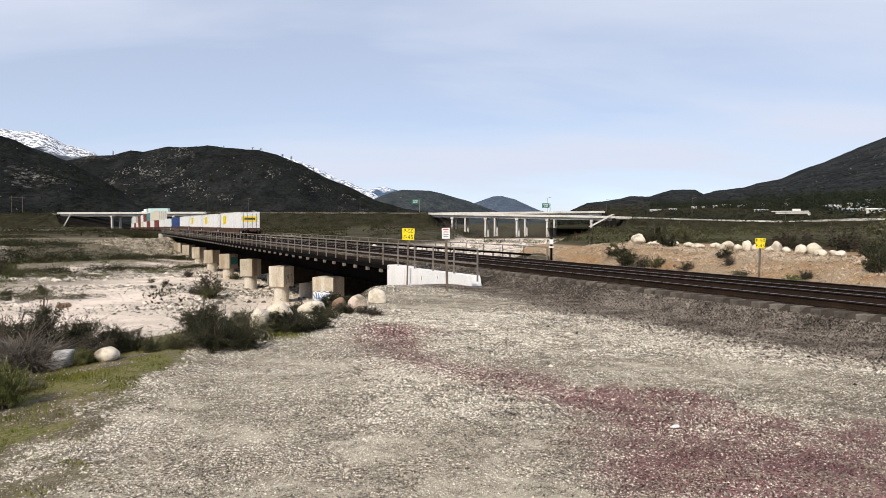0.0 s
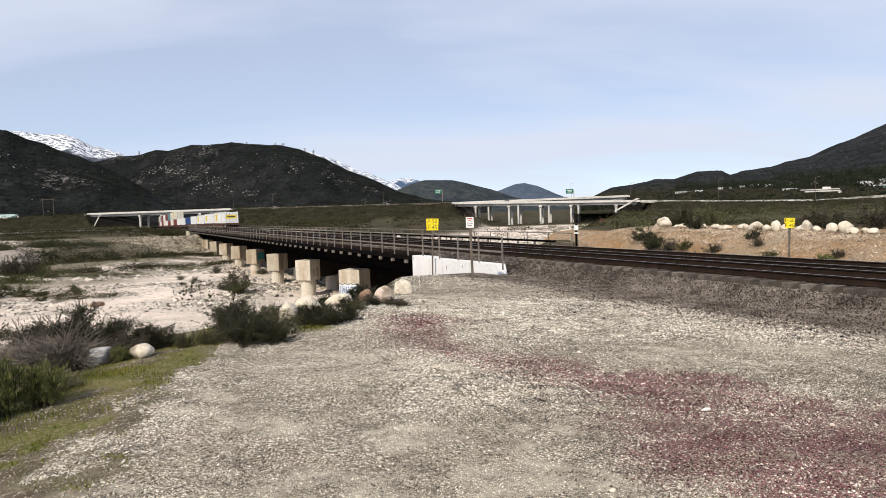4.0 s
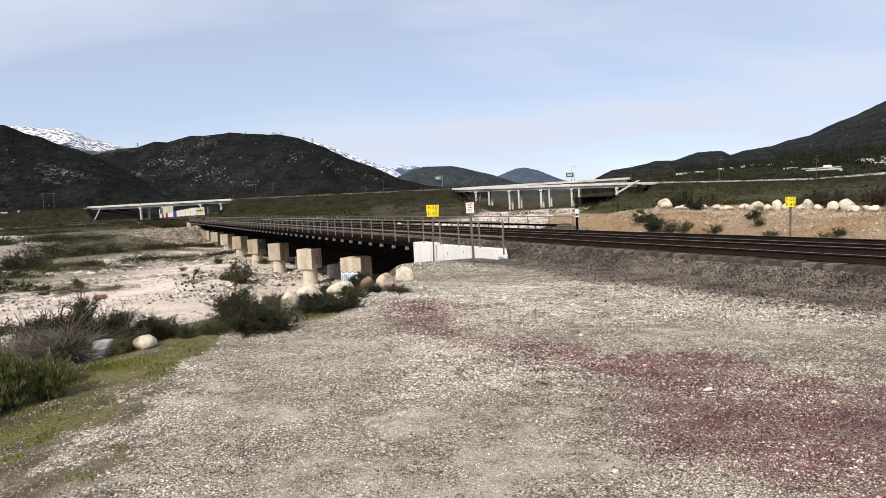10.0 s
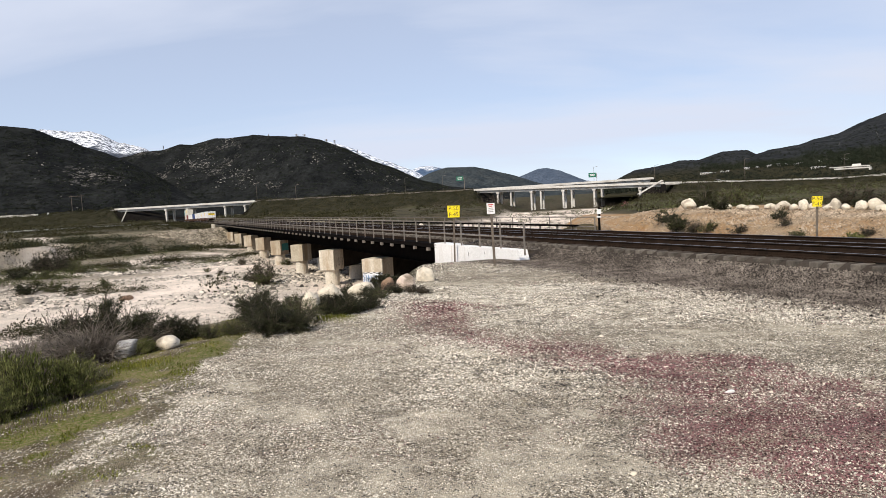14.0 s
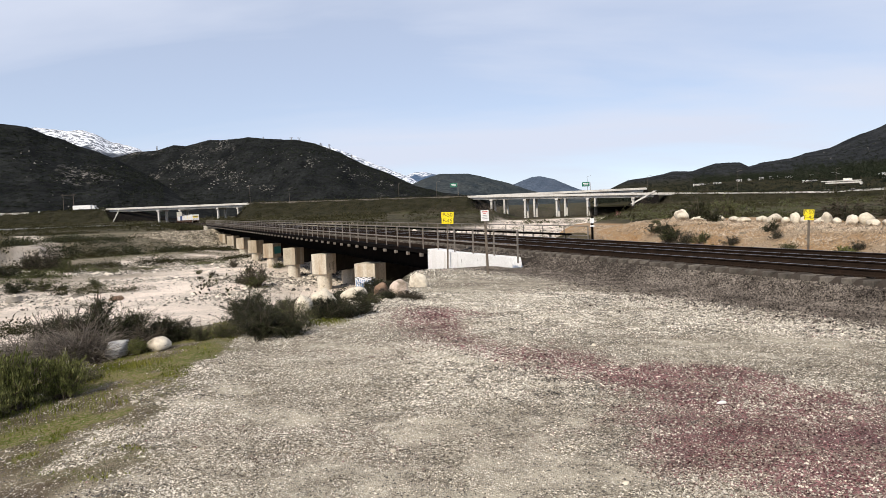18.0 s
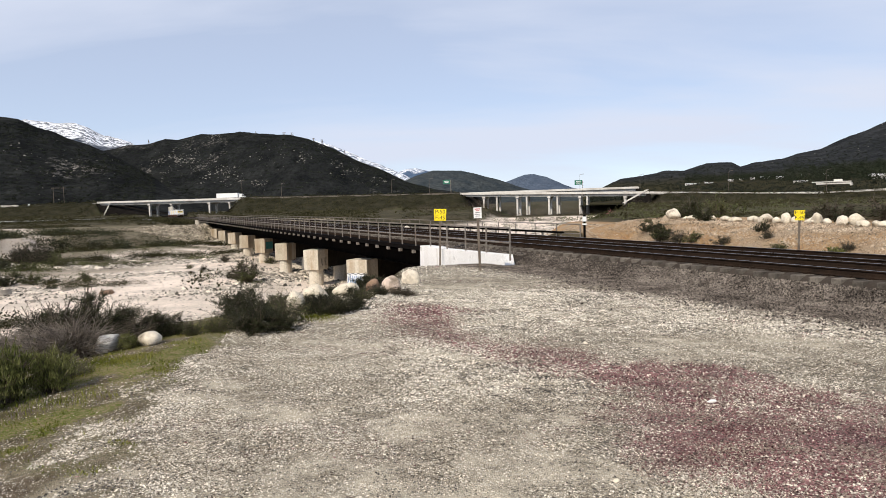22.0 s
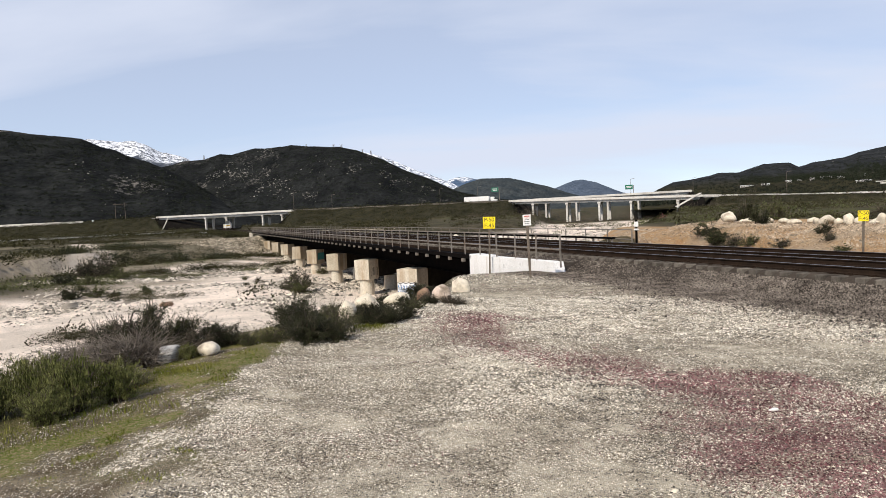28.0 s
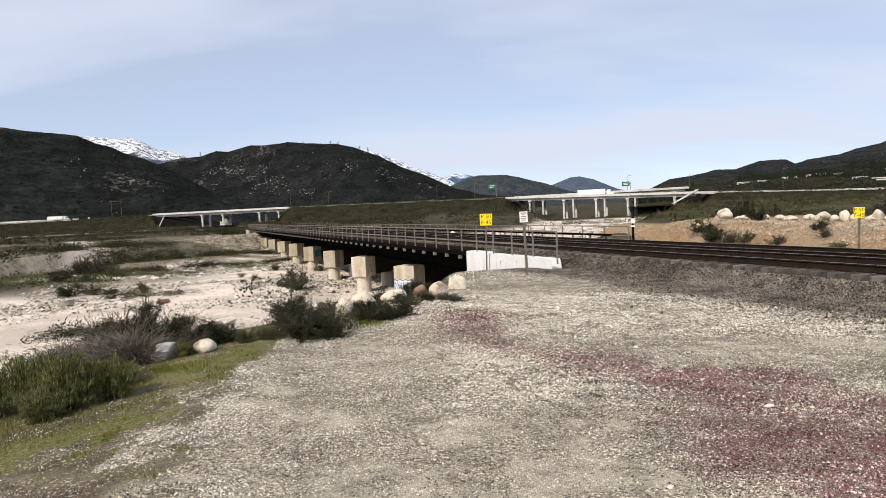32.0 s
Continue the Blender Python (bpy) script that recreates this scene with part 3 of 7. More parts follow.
def build_ballast_stones():
    n = 120000
    S = np.concatenate([rng.uniform(3, 16, n // 2), rng.uniform(3, 30, n // 2)])
    L = rng.uniform(11.0, 13.18, n)
    L = L - rng.exponential(0.45, n) * (rng.uniform(0, 1, n) < 0.30)
    z = ballast_profile(L, S > 21.8)
    z = np.where((S > 21.8) & (L < 12.75), -9, z)
    gx, gy = L * math.cos(TA) - S * math.sin(TA), L * math.sin(TA) + S * math.cos(TA)
    z = np.maximum(z, land(gx, gy)[0]) + 0.012
    between = (L < 13.2) | (np.abs(((S + 3.0) / 0.495 + 0.5) % 1.0 - 0.5) > 0.25)
    L, S, z, n = L[between], S[between], z[between] + np.where(L[between] > 13.2, 0.015, 0), int(between.sum())
    ob = new("ballast_stones", stone_mesh("ballast_stones", np.stack([L, S, z], -1), np.exp(rng.normal(math.log(0.0165), 0.40, n)).clip(0.008, 0.030), M_BALLAST_STONE, rng, 1.0, True))
    ob.matrix_basis = TRACK
    tagged(ob, "loose crushed dark ballast stones on the track shoulder", "stones", kind="stuff")


build_ballast_stones()

RAIL_PROFILE = [(-0.075, 0), (0.075, 0), (0.075, 0.012), (0.012, 0.035), (0.010, 0.12), (0.037, 0.132), (0.037, 0.158), (-0.037, 0.158), (-0.037, 0.132), (-0.010, 0.12), (-0.012, 0.035), (-0.075, 0.012)]


def track_line(across, up):
    st = [S_END, S_FAR + 1.2, 250, 400] + list(range(430, int(TRACK_ON) + 1, 30))
    return [(s, across + float(bend(s)[0]), up + float(bend(s)[1])) for s in st]


def build_track(center, top, label):
    tr = thing("railway_track", TRACK, label, "track", kind="structure")
    for side in (-0.752, 0.752):
        me = sweep("rail", RAIL_PROFILE, track_line(center + side, top - 0.172), M_RAIL_SIDE)
        rail = part("rail", me, None, tr)
        cap = sweep("running_surface", [(-0.024, 0), (0.024, 0), (0.02, 0.004), (-0.02, 0.004)], track_line(center + side, top - 0.014), M_RAIL_TOP)
        part("running_surface", cap, None, rail, "polished steel rail head")
    tie = mesh_of("tie", boxed(-1.3, -0.115, -0.17, 1.3, 0.115, 0.0, 0.012), M_TIE)
    plate = bmesh.new()
    for side in (-0.752, 0.752):
        box(plate, side - 0.19, -0.09, 0.001, side + 0.19, 0.09, 0.016)
        for dx in (-0.11, 0.11):
            box(plate, side + dx - 0.02, -0.05, 0.016, side + dx + 0.02, 0.05, 0.045)
    plate = mesh_of("tie_plate", plate, M_RAIL_SIDE)
    r = random.Random(3)
    k = 0
    s = -3.0
    many = []
    while s < S_FAR:
        m = pose(center + r.uniform(-0.035, 0.035), s + r.uniform(-0.03, 0.03), top - 0.178 - r.uniform(0, 0.012), 0, 0, r.uniform(-1.3, 1.3))
        if s < 62 and center == T1:
            part("tie", tie, None, tr, m=m)
            part("tie_plate", plate, None, tr, m=m)
        else:
            many.append(m)
        s += 0.495
    vs, fs = [], []
    for m in many:
        b = len(vs)
        for x, y, z in ((-1.3, -.115, -.17), (1.3, -.115, -.17), (1.3, .115, -.17), (-1.3, .115, -.17), (-1.3, -.115, 0), (1.3, -.115, 0), (1.3, .115, 0), (-1.3, .115, 0)):
            vs.append(m @ Vector((x, y, z)))
        fs += [tuple(b + i for i in f) for f in ((0, 3, 2, 1), (4, 5, 6, 7), (0, 1, 5, 4), (1, 2, 6, 5), (2, 3, 7, 6), (3, 0, 4, 7))]
    tagged(part("far_ties", mesh_np("far_ties", vs, fs, M_TIE), None, tr), kind="stuff")


build_track(T1, TOP1, "near main track with rusty rails on weathered timber ties")
build_track(T2, TOP2, "far main track with rusty rails on weathered timber ties")

# roadbed that carries the tracks on beyond the wash
me = sweep("roadbed", [(10.5, -2.2), (12.6, -0.12), (16.4, -0.12), (20.3, -0.17), (23, -2.2)], [p for p in track_line(0, 0) if p[0] > S_FAR + 1], M_BALLAST)
ob = new("roadbed", me)
ob.matrix_basis = TRACK
tagged(ob, "raised stone roadbed carrying the tracks beyond the wash", "roadbed", kind="structure")


# ---- railway bridge ----
def build_bridge():
    br = thing("railway_bridge", TRACK, "long low railway bridge with black steel girders on concrete piers", "bridge")
    part("deck_slab", boxed(12.7, S_ABUT, -0.42, 21.9, S_FAR, -0.3), M_STEEL_DK, br)
    part("walkway", boxed(11.95, S_ABUT - 0.1, -0.27, 12.72, S_FAR, -0.21, 0.01), M_STEEL_DK, br, "dark steel grating walkway")
    part("edge_channel", boxed(11.9, S_ABUT - 0.1, -0.36, 11.97, S_FAR, -0.17), M_STEEL_DK, br)
    part("ballast_curb", boxed(12.68, S_ABUT, -0.3, 12.76, S_FAR, -0.06), M_RAIL_SIDE, br)
    bracket = bmesh.new()
    vs = [bracket.verts.new(p) for p in ((11.92, -0.06, -0.36), (13.2, -0.06, -0.36), (13.2, -0.06, -0.62), (11.92, -0.06, -0.45),
                                          (11.92, 0.06, -0.36), (13.2, 0.06, -0.36), (13.2, 0.06, -0.62), (11.92, 0.06, -0.45))]
    for f in ((0, 1, 2, 3), (7, 6, 5, 4), (0, 4, 5, 1), (1, 5, 6, 2), (2, 6, 7, 3), (3, 7, 4, 0)):
        bracket.faces.new([vs[i] for i in f])
    bmesh.ops.recalc_face_normals(bracket, faces=bracket.faces)
    bracket = mesh_of("bracket", bracket, M_STEEL_DK)
    shoe = mesh_of("end_plate", boxed(11.84, -0.10, -0.52, 11.98, 0.10, -0.365, 0.008), M_STEEL_GREY)
    s = S_ABUT + 0.9
    while s < S_FAR:
        part("end_plate", shoe, None, part("bracket", bracket, None, br, m=pose(0, s, 0)), "grey steel end plate")
        s += 1.8
    for L in (14.0, 15.85, 17.2, 19.8):
        gb = bmesh.new()
        box(gb, L - 0.02, S_ABUT, -1.52, L + 0.02, S_FAR, -0.42)
        box(gb, L - 0.2, S_ABUT, -1.58, L + 0.2, S_FAR, -1.52)
        box(gb, L - 0.2, S_ABUT, -0.46, L + 0.2, S_FAR, -0.42)
        s = S_ABUT + 1.0
        while s < S_FAR and L > 14.5:
            box(gb, L - 0.18, s - 0.01, -1.52, L + 0.18, s + 0.01, -0.46)
            s += 1.54
        part("girder", gb, M_STEEL_DK, br, "riveted black plate girder")
    # far walkway
    part("walkway", boxed(21.1, S_ABUT - 0.1, -0.42, 22.15, S_FAR, -0.36, 0.01), M_STEEL_DK, br, "dark steel grating walkway")


def build_railing(L, s0, s1, z_top, z_low, z_mids, step, label, r=0.022):
    rl = thing("bridge_railing", TRACK, label, "railing")
    post = bmesh.new()
    box(post, -0.024, -0.024, z_low, 0.024, 0.024, z_top)
    post = mesh_of("post", post, M_STEEL_GREY)
    s = s0
    while s <= s1 + 0.01:
        part("post", post, None, rl, m=pose(L, s, 0))
        s += step
    for z in (z_top, *z_mids):
        part("handrail", rod(bmesh.new(), (L - 0.01, s0 - 0.03, z), (L - 0.01, s1, z), r, 6), M_STEEL_GREY, rl)


build_bridge()
build_railing(12.03, 21.4, S_FAR + 3, 0.85, -0.30, (0.32,), 1.805, "grey steel pipe railing along the near bridge walkway", 0.028)
build_railing(22.0, 31.4, S_FAR, 0.47, -0.62, (-0.05,), 2.32, "grey steel railing along the far bridge walkway", 0.028)


def build_cable_tray():
    t = thing("cable_trough", TRACK, "dark steel cable trough on short legs beside the far track", "cable trough")
    part("tray", boxed(20.85, 31.6, 0.02, 21.1, S_FAR, 0.12, 0.01), M_STEEL_DK, t)
    part("lower_rail", boxed(20.93, 31.6, -0.27, 20.99, S_FAR, -0.21), M_STEEL_DK, t)
    leg = mesh_of("leg", boxed(-0.035, -0.05, -0.45, 0.035, 0.05, 0.02), M_STEEL_GREY)
    s = 31.7
    while s < S_FAR:
        part("leg", leg, None, t, m=pose(20.96, s, 0))
        s += 1.85
    for k in range(3):
        part("end_plank", boxed(20.7, 30.5 + k * 0.42, -0.40, 23.0, 30.9 + k * 0.42, -0.33 + 0.01 * k, 0.01), M_STEEL_DK, t)


build_cable_tray()

PIER_AZ = 18.5


def build_pier(k):
    s = 42.4 + 12.28 * k
    x, y = world_xy(12.02, s)
    first = k == 0
    w = 1.45 if first else 1.34
    pr = thing("bridge_pier", pose(x, y, 0, 0, 0, -PIER_AZ), "square concrete pier cap on round columns, rust-streaked" if not first else "square concrete pier block with rust streaks and painted scrawl", "pier", "piers of the railway bridge")
    mat = (M_CONC, M_CONC, M_CONC_DK)[k % 3] if k < 3 else M_CONC_DK
    cap_low = -3.2 if not first else -3.4
    cap = part("pier_cap", boxed(0, 0, cap_low, w, 1.55, -1.6, 0.03), mat, pr)
    # the wall behind the pale block carries the deck's shade in its colour
    part("cross_wall", boxed(0.12, 1.55, cap_low + 0.1, w - 0.12, 13.0, -1.62), M_DECK_SHADE, pr, "concrete wall behind the cap, coloured dark for the deck's shade")
    if not first:
        for c in (0.75, 4.6, 8.5):
            part("column", rod(bmesh.new(), (w / 2, c, -5.6), (w / 2, c, cap_low), 0.58, 20), M_CONC, pr, smooth=False)
    else:
        # footing in the same colour with the shade painted in
        part("footing", boxed(0.1, 0.2, -5.5, w - 0.1, 12.8, cap_low), M_DECK_SHADE, pr)
    return pr


piers = [build_pier(k) for k in range(9)]


def build_scrawl():
    """Painted loops and strokes on two of the piers."""
    blue = surf("blue_spray_paint", (0.05, 0.16, 0.36), (0.08, 0.22, 0.45), 3, 0.7, 0.0, local=True)
    pale = surf("pale_spray_paint", (0.66, 0.68, 0.72), (0.74, 0.76, 0.8), 3, 0.7, 0.0, local=True)
    teal = surf("teal_spray_paint", (0.03, 0.16, 0.16), (0.05, 0.22, 0.21), 3, 0.7, 0.0, local=True)
    r = random.Random(9)
    part("paint_patch", boxed(0.05, -0.006, -3.25, 1.4, -0.002, -2.45), pale, piers[0], "pale sprayed background")
    for k in range(9):
        x, z = 0.12 + k * 0.15, -2.55 - r.uniform(0, 0.12)
        pts = [(x, z)]
        for j in range(5):
            x += r.uniform(-0.09, 0.07)
            z -= r.uniform(0.08, 0.17)
            pts.append((x, z))
        bm = bmesh.new()
        for a, b in zip(pts, pts[1:]):
            rod(bm, (a[0], -0.008, a[1]), (b[0], -0.008, b[1]), 0.024, 5)
        part("painted_stroke", bm, blue, piers[0], "blue sprayed stroke, part of a scrawl")
    bm = bmesh.new()
    for k in range(7):
        x = 0.05 + k * 0.2
        rod(bm, (x, -0.01, -2.45 - 0.08 * (k % 2)), (x + 0.2, -0.01, -2.45 - 0.08 * ((k + 1) % 2)), 0.02, 5)
    part("painted_outline", bm, M_BLACK, piers[0], "black sprayed outline")
    part("paint_patch", boxed(1.342, 0.25, -2.75, 1.347, 1.5, -1.95), teal, piers[3], "teal sprayed patch")
    for k in range(5):
        part("painted_stroke", rod(bmesh.new(), (1.345, 0.4 + 0.22 * k, -2.9), (1.345, 0.55 + 0.2 * k, -2.3 + 0.1 * (k % 2)), 0.016, 5), M_BLACK, piers[1], "thin black sprayed stroke")


build_scrawl()


def build_abutments():
    ab = thing("bridge_abutment", TRACK, "whitewashed concrete bridge abutment with sloping wing wall", "abutment")
    wing = bmesh.new()
    prof = [(21.55, -0.62), (21.75, -0.12), (27.7, -0.16), (27.7, -1.6), (21.55, -1.2)]
    vs0 = [wing.verts.new((11.93, s, z)) for s, z in prof]
    vs1 = [wing.verts.new((12.33, s, z)) for s, z in prof]
    wing.faces.new(vs0); wing.faces.new(vs1[::-1])
    for i in range(5):
        j = (i + 1) % 5
        wing.faces.new((vs0[i], vs1[i], vs1[j], vs0[j]))
    bmesh.ops.recalc_face_normals(wing, faces=wing.faces)
    part("wing_wall", wing, M_WHITE, ab)
    part("end_block", boxed(11.9, 27.72, -1.9, 12.5, 29.6, -0.13, 0.015), M_WHITE, ab)
    for s0, z0, w, h in ((27.35, -0.33, 0.05, 0.12), (25.9, -0.40, 0.04, 0.16), (23.1, -0.55, 0.05, 0.05), (22.2, -0.62, 0.06, 0.05), (22.6, -0.80, 0.04, 0.04), (24.4, -0.30, 0.03, 0.10)):
        part("stain", boxed(11.926, s0, z0 - h, 11.929, s0 + w, z0), M_STEEL_DK, ab, "small dark stain on the whitewash")
    back_ = bmesh.new()
    vs = []
    for z in (-5.6, -0.43):
        vs.append([back_.verts.new(p) for p in ((12.2, 29.6, z), (12.2, 30.1, z), (22.4, 40.0, z), (22.4, 28.0, z))])
    for i in range(4):
        j = (i + 1) % 4
        back_.faces.new((vs[0][i], vs[0][j], vs[1][j], vs[1][i]))
    back_.faces.new(vs[1]); back_.faces.new(vs[0][::-1])
    bmesh.ops.recalc_face_normals(back_, faces=back_.faces)
    # concrete wall in the black steel material: under-deck shade painted as colour
    part("breast_wall", back_, M_STEEL_DK, ab, "concrete breast wall, coloured black for the shade under the deck")
    far = thing("bridge_abutment", TRACK, "pale concrete far bridge abutment above the rubble bank", "abutment")
    part("breast_wall", boxed(12.0, S_FAR, -5.5, 22.2, S_FAR + 1.2, -0.3), M_CONC, far)
    part("wing_wall", boxed(11.5, S_FAR - 0.4, -3.4, 12.0, S_FAR + 4, -0.35), M_CONC, far)


build_abutments()

# ---- mountains, far and near ----
def mountain_material(name, c_dark, c_mid, c_rock, rock_lo, scale, snow=None, haze_glow=None, foot=None):
    m, n, l, b = nodes_of(name)
    geo = n.new("ShaderNodeNewGeometry")
    mp = n.new("ShaderNodeMapping")
    mp.inputs["Scale"].default_value = (1.0, 0.33, 0.7)
    l.new(geo.outputs["Position"], mp.inputs[0])
    pos = mp.outputs[0]
    big, mid, fine = noise_node(n, l, pos, scale, 6, 0.6), noise_node(n, l, pos, scale * 5, 6, 0.65), noise_node(n, l, pos, scale * 30, 3, 0.7)
    col = mix_node(n, l, ramp_node(n, l, mid, 0.35, 0.65), c_dark, c_mid)
    col = mix_node(n, l, 1.0, col, ramp_node(n, l, fine, 0.3, 0.7, (0.55, 0.55, 0.55, 1), (1.45, 1.45, 1.45, 1)), "MULTIPLY")
    rockmask = mix_node(n, l, 1.0, ramp_node(n, l, big, rock_lo, rock_lo + 0.08), ramp_node(n, l, fine, 0.52, 0.60), "MULTIPLY")
    col = mix_node(n, l, rockmask, col, c_rock)
    if foot:
        sp = n.new("ShaderNodeSeparateXYZ")
        l.new(geo.outputs["Position"], sp.inputs[0])
        low = n.new("ShaderNodeMapRange")
        low.inputs["From Min"].default_value, low.inputs["From Max"].default_value = foot[1], foot[0]
        l.new(sp.outputs["Z"], low.inputs["Value"])
        col = mix_node(n, l, mix_node(n, l, 1.0, low.outputs[0], ramp_node(n, l, mid, 0.25, 0.5), "MULTIPLY"), col, foot[2])
    if snow:
        z0, z1 = snow
        sp = n.new("ShaderNodeSeparateXYZ")
        l.new(geo.outputs["Position"], sp.inputs[0])
        mr = n.new("ShaderNodeMapRange")
        mr.inputs["From Min"].default_value, mr.inputs["From Max"].default_value = z0, z1
        l.new(sp.outputs["Z"], mr.inputs["Value"])
        add = n.new("ShaderNodeMath"); add.operation = "ADD"
        l.new(mr.outputs[0], add.inputs[0]); l.new(mid, add.inputs[1])
        k = mix_node(n, l, 1.0, ramp_node(n, l, add.outputs[0], 0.85, 1.15), ramp_node(n, l, noise_node(n, l, geo.outputs["Position"], 0.035, 4, 0.75), 0.46, 0.53, (0.06, 0.06, 0.06, 1)), "MULTIPLY")
        col = mix_node(n, l, k, col, (0.82, 0.84, 0.88))
    l.new(col, b.inputs["Base Color"])
    b.inputs["Roughness"].default_value, b.inputs["Specular IOR Level"].default_value = 0.95, 0.0
    # faint emission stands in for the air light over far slopes
    if haze_glow:
        b.inputs["Emission Color"].default_value = (*haze_glow, 1)
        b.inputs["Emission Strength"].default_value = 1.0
    return m


HILLS = {}


def hill_spot(name, az, el):
    """The place on a mountain's near side that is seen at a bearing and height (degrees)."""
    azs, R, Z = HILLS[name]
    k = int(np.argmin(np.abs(azs - az)))
    r, z = R[:, k], Z[:, k]
    seen = np.degrees(np.arctan2(z - EYE, r))
    i = int(np.argmax(seen >= el)) if (seen >= el).any() else len(r) - 8
    i = max(i, 1)
    f = min(max((el - seen[i - 1]) / (seen[i] - seen[i - 1] + 1e-9), 0), 1)
    rr, zz = r[i - 1] + (r[i] - r[i - 1]) * f, z[i - 1] + (z[i] - z[i - 1]) * f
    a = math.radians(az)
    return math.sin(a) * rr, math.cos(a) * rr, zz, rr


def mountain(name, label, crest, dist, depth, material, rough=0.1, seed=0, step=0.09, base=-3.0, spur=1.0, power=None):
    """A ridge whose crest stands at the given bearings and heights (degrees), falling towards the viewer in spurs and gullies."""
    az = np.arange(crest[0][0], crest[-1][0] + step, step)
    el = np.interp(az, [c[0] for c in crest], [c[1] for c in crest])
    el = el + fbm(az, az * 0 + seed, 1.6, 4, seed) * rough + fbm(az, az * 0 + seed, 0.35, 3, seed + 2) * rough * 0.35
    rows = 46
    f = np.linspace(0, 1.25, rows)
    A, F = np.meshgrid(np.radians(az), f)
    top = np.tan(np.radians(np.maximum(el, 0.05))) * dist + EYE
    R = dist - depth * (1 - F)
    g = fbm(np.degrees(A) * dist / 57.3, R * 0.45, depth * 0.32, 5, seed + 7)
    rise = np.where(F <= 1, smooth01(F) * 0.45 + F * 0.55, 1 - (F - 1) * 1.6)
    if power:
        rise = np.where(F <= 1, np.clip(F, 0, 1) ** power, rise)
    bump = g * 0.17 * spur * np.sin(np.pi * np.clip(F, 0, 1)) * np.minimum(top[None], depth * 0.4)
    Z = base + (top[None] - base) * rise + bump
    X, Y = np.sin(A) * R, np.cos(A) * R
    HILLS[name] = (az, R, Z)
    nr, na = X.shape
    i = np.arange(nr * na).reshape(nr, na)
    fs = np.stack([i[:-1, :-1], i[:-1, 1:], i[1:, 1:], i[1:, :-1]], -1).reshape(-1, 4).tolist()
    ob = new(name, mesh_np(name, np.stack([X, Y, Z], -1).reshape(-1, 3), fs, material, True))
    return tagged(ob, label, "mountain", kind="structure")


# haze is mixed into these slopes as grey-blue colour; the farthest also glow
M_HILL = mountain_material("haze_greyed_chaparral", (0.010, 0.011, 0.0115), (0.023, 0.0245, 0.024), (0.22, 0.20, 0.18), 0.60, 0.008)
M_HILL_R = mountain_material("haze_tinted_chaparral", (0.017, 0.019, 0.021), (0.036, 0.038, 0.040), (0.15, 0.13, 0.11), 0.62, 0.006, foot=(28, 60, (0.040, 0.036, 0.021)))
M_HILL_FAR = mountain_material("haze_tinted_slope", (0.030, 0.038, 0.044), (0.056, 0.063, 0.064), (0.16, 0.15, 0.14), 0.6, 0.004)
M_HAZE_BLUE = mountain_material("haze_blue_slope", (0.055, 0.07, 0.095), (0.08, 0.095, 0.12), (0.12, 0.13, 0.15), 0.6, 0.003, haze_glow=(0.012, 0.02, 0.034))
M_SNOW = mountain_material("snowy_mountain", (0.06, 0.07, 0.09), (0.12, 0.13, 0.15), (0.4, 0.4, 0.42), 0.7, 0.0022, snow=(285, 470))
M_SNOW2 = mountain_material("snow_dusted_ridge", (0.05, 0.07, 0.10), (0.09, 0.11, 0.15), (0.4, 0.4, 0.42), 0.7, 0.003, snow=(70, 200), haze_glow=(0.01, 0.02, 0.035))

mountain("mountain_snow", "high rocky mountain streaked with white snow", [(-36, 5.6), (-34.5, 6.3), (-33.3, 6.6), (-32.3, 6.58), (-31.2, 6.43), (-30.1, 6.54), (-29.2, 6.17), (-28.3, 5.7), (-27.4, 5.43), (-26.5, 5.12), (-25, 4.5), (-23, 3.8)], 4600, 1700, M_SNOW, 0.14, 3)
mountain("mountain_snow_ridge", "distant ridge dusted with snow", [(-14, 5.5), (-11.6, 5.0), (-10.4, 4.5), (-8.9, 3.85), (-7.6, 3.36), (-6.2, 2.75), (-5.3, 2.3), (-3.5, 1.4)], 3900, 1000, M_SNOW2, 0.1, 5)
# this peak's haze: blue base colours and a weak emission
mountain("mountain_blue_peak", "distant peak with a little snow, coloured blue for haze", [(-8.2, 2.0), (-7.2, 2.42), (-6.4, 2.66), (-5.5, 2.97), (-4.8, 3.02), (-4.1, 2.84), (-2.5, 2.34), (-1, 1.7)], 4300, 900, mountain_material("haze_blue_peak", (0.05, 0.075, 0.12), (0.08, 0.105, 0.15), (0.1, 0.12, 0.15), 0.8, 0.003, snow=(150, 260), haze_glow=(0.015, 0.03, 0.055)), 0.06, 8)
mountain("mountain_far", "distant mountain, coloured blue for haze", [(1.0, 1.0), (2.5, 1.66), (3.2, 1.9), (4.1, 2.24), (4.8, 2.29), (5.9, 1.99), (7.0, 1.46), (7.9, 1.05), (9.2, 0.8), (11, 0.7), (13, 0.5)], 4700, 800, M_HAZE_BLUE, 0.04, 9)
mountain("mountain_green", "green-grey mountain behind the freeway, tinted for haze", [(-7, 1.5), (-4.6, 2.46), (-3.4, 2.76), (-1.1, 2.71), (0.2, 2.35), (2.1, 1.83), (3.4, 1.33), (4.8, 0.9), (7, 0.6), (10, 0.35)], 2900, 1100, M_HILL_FAR, 0.05, 11)
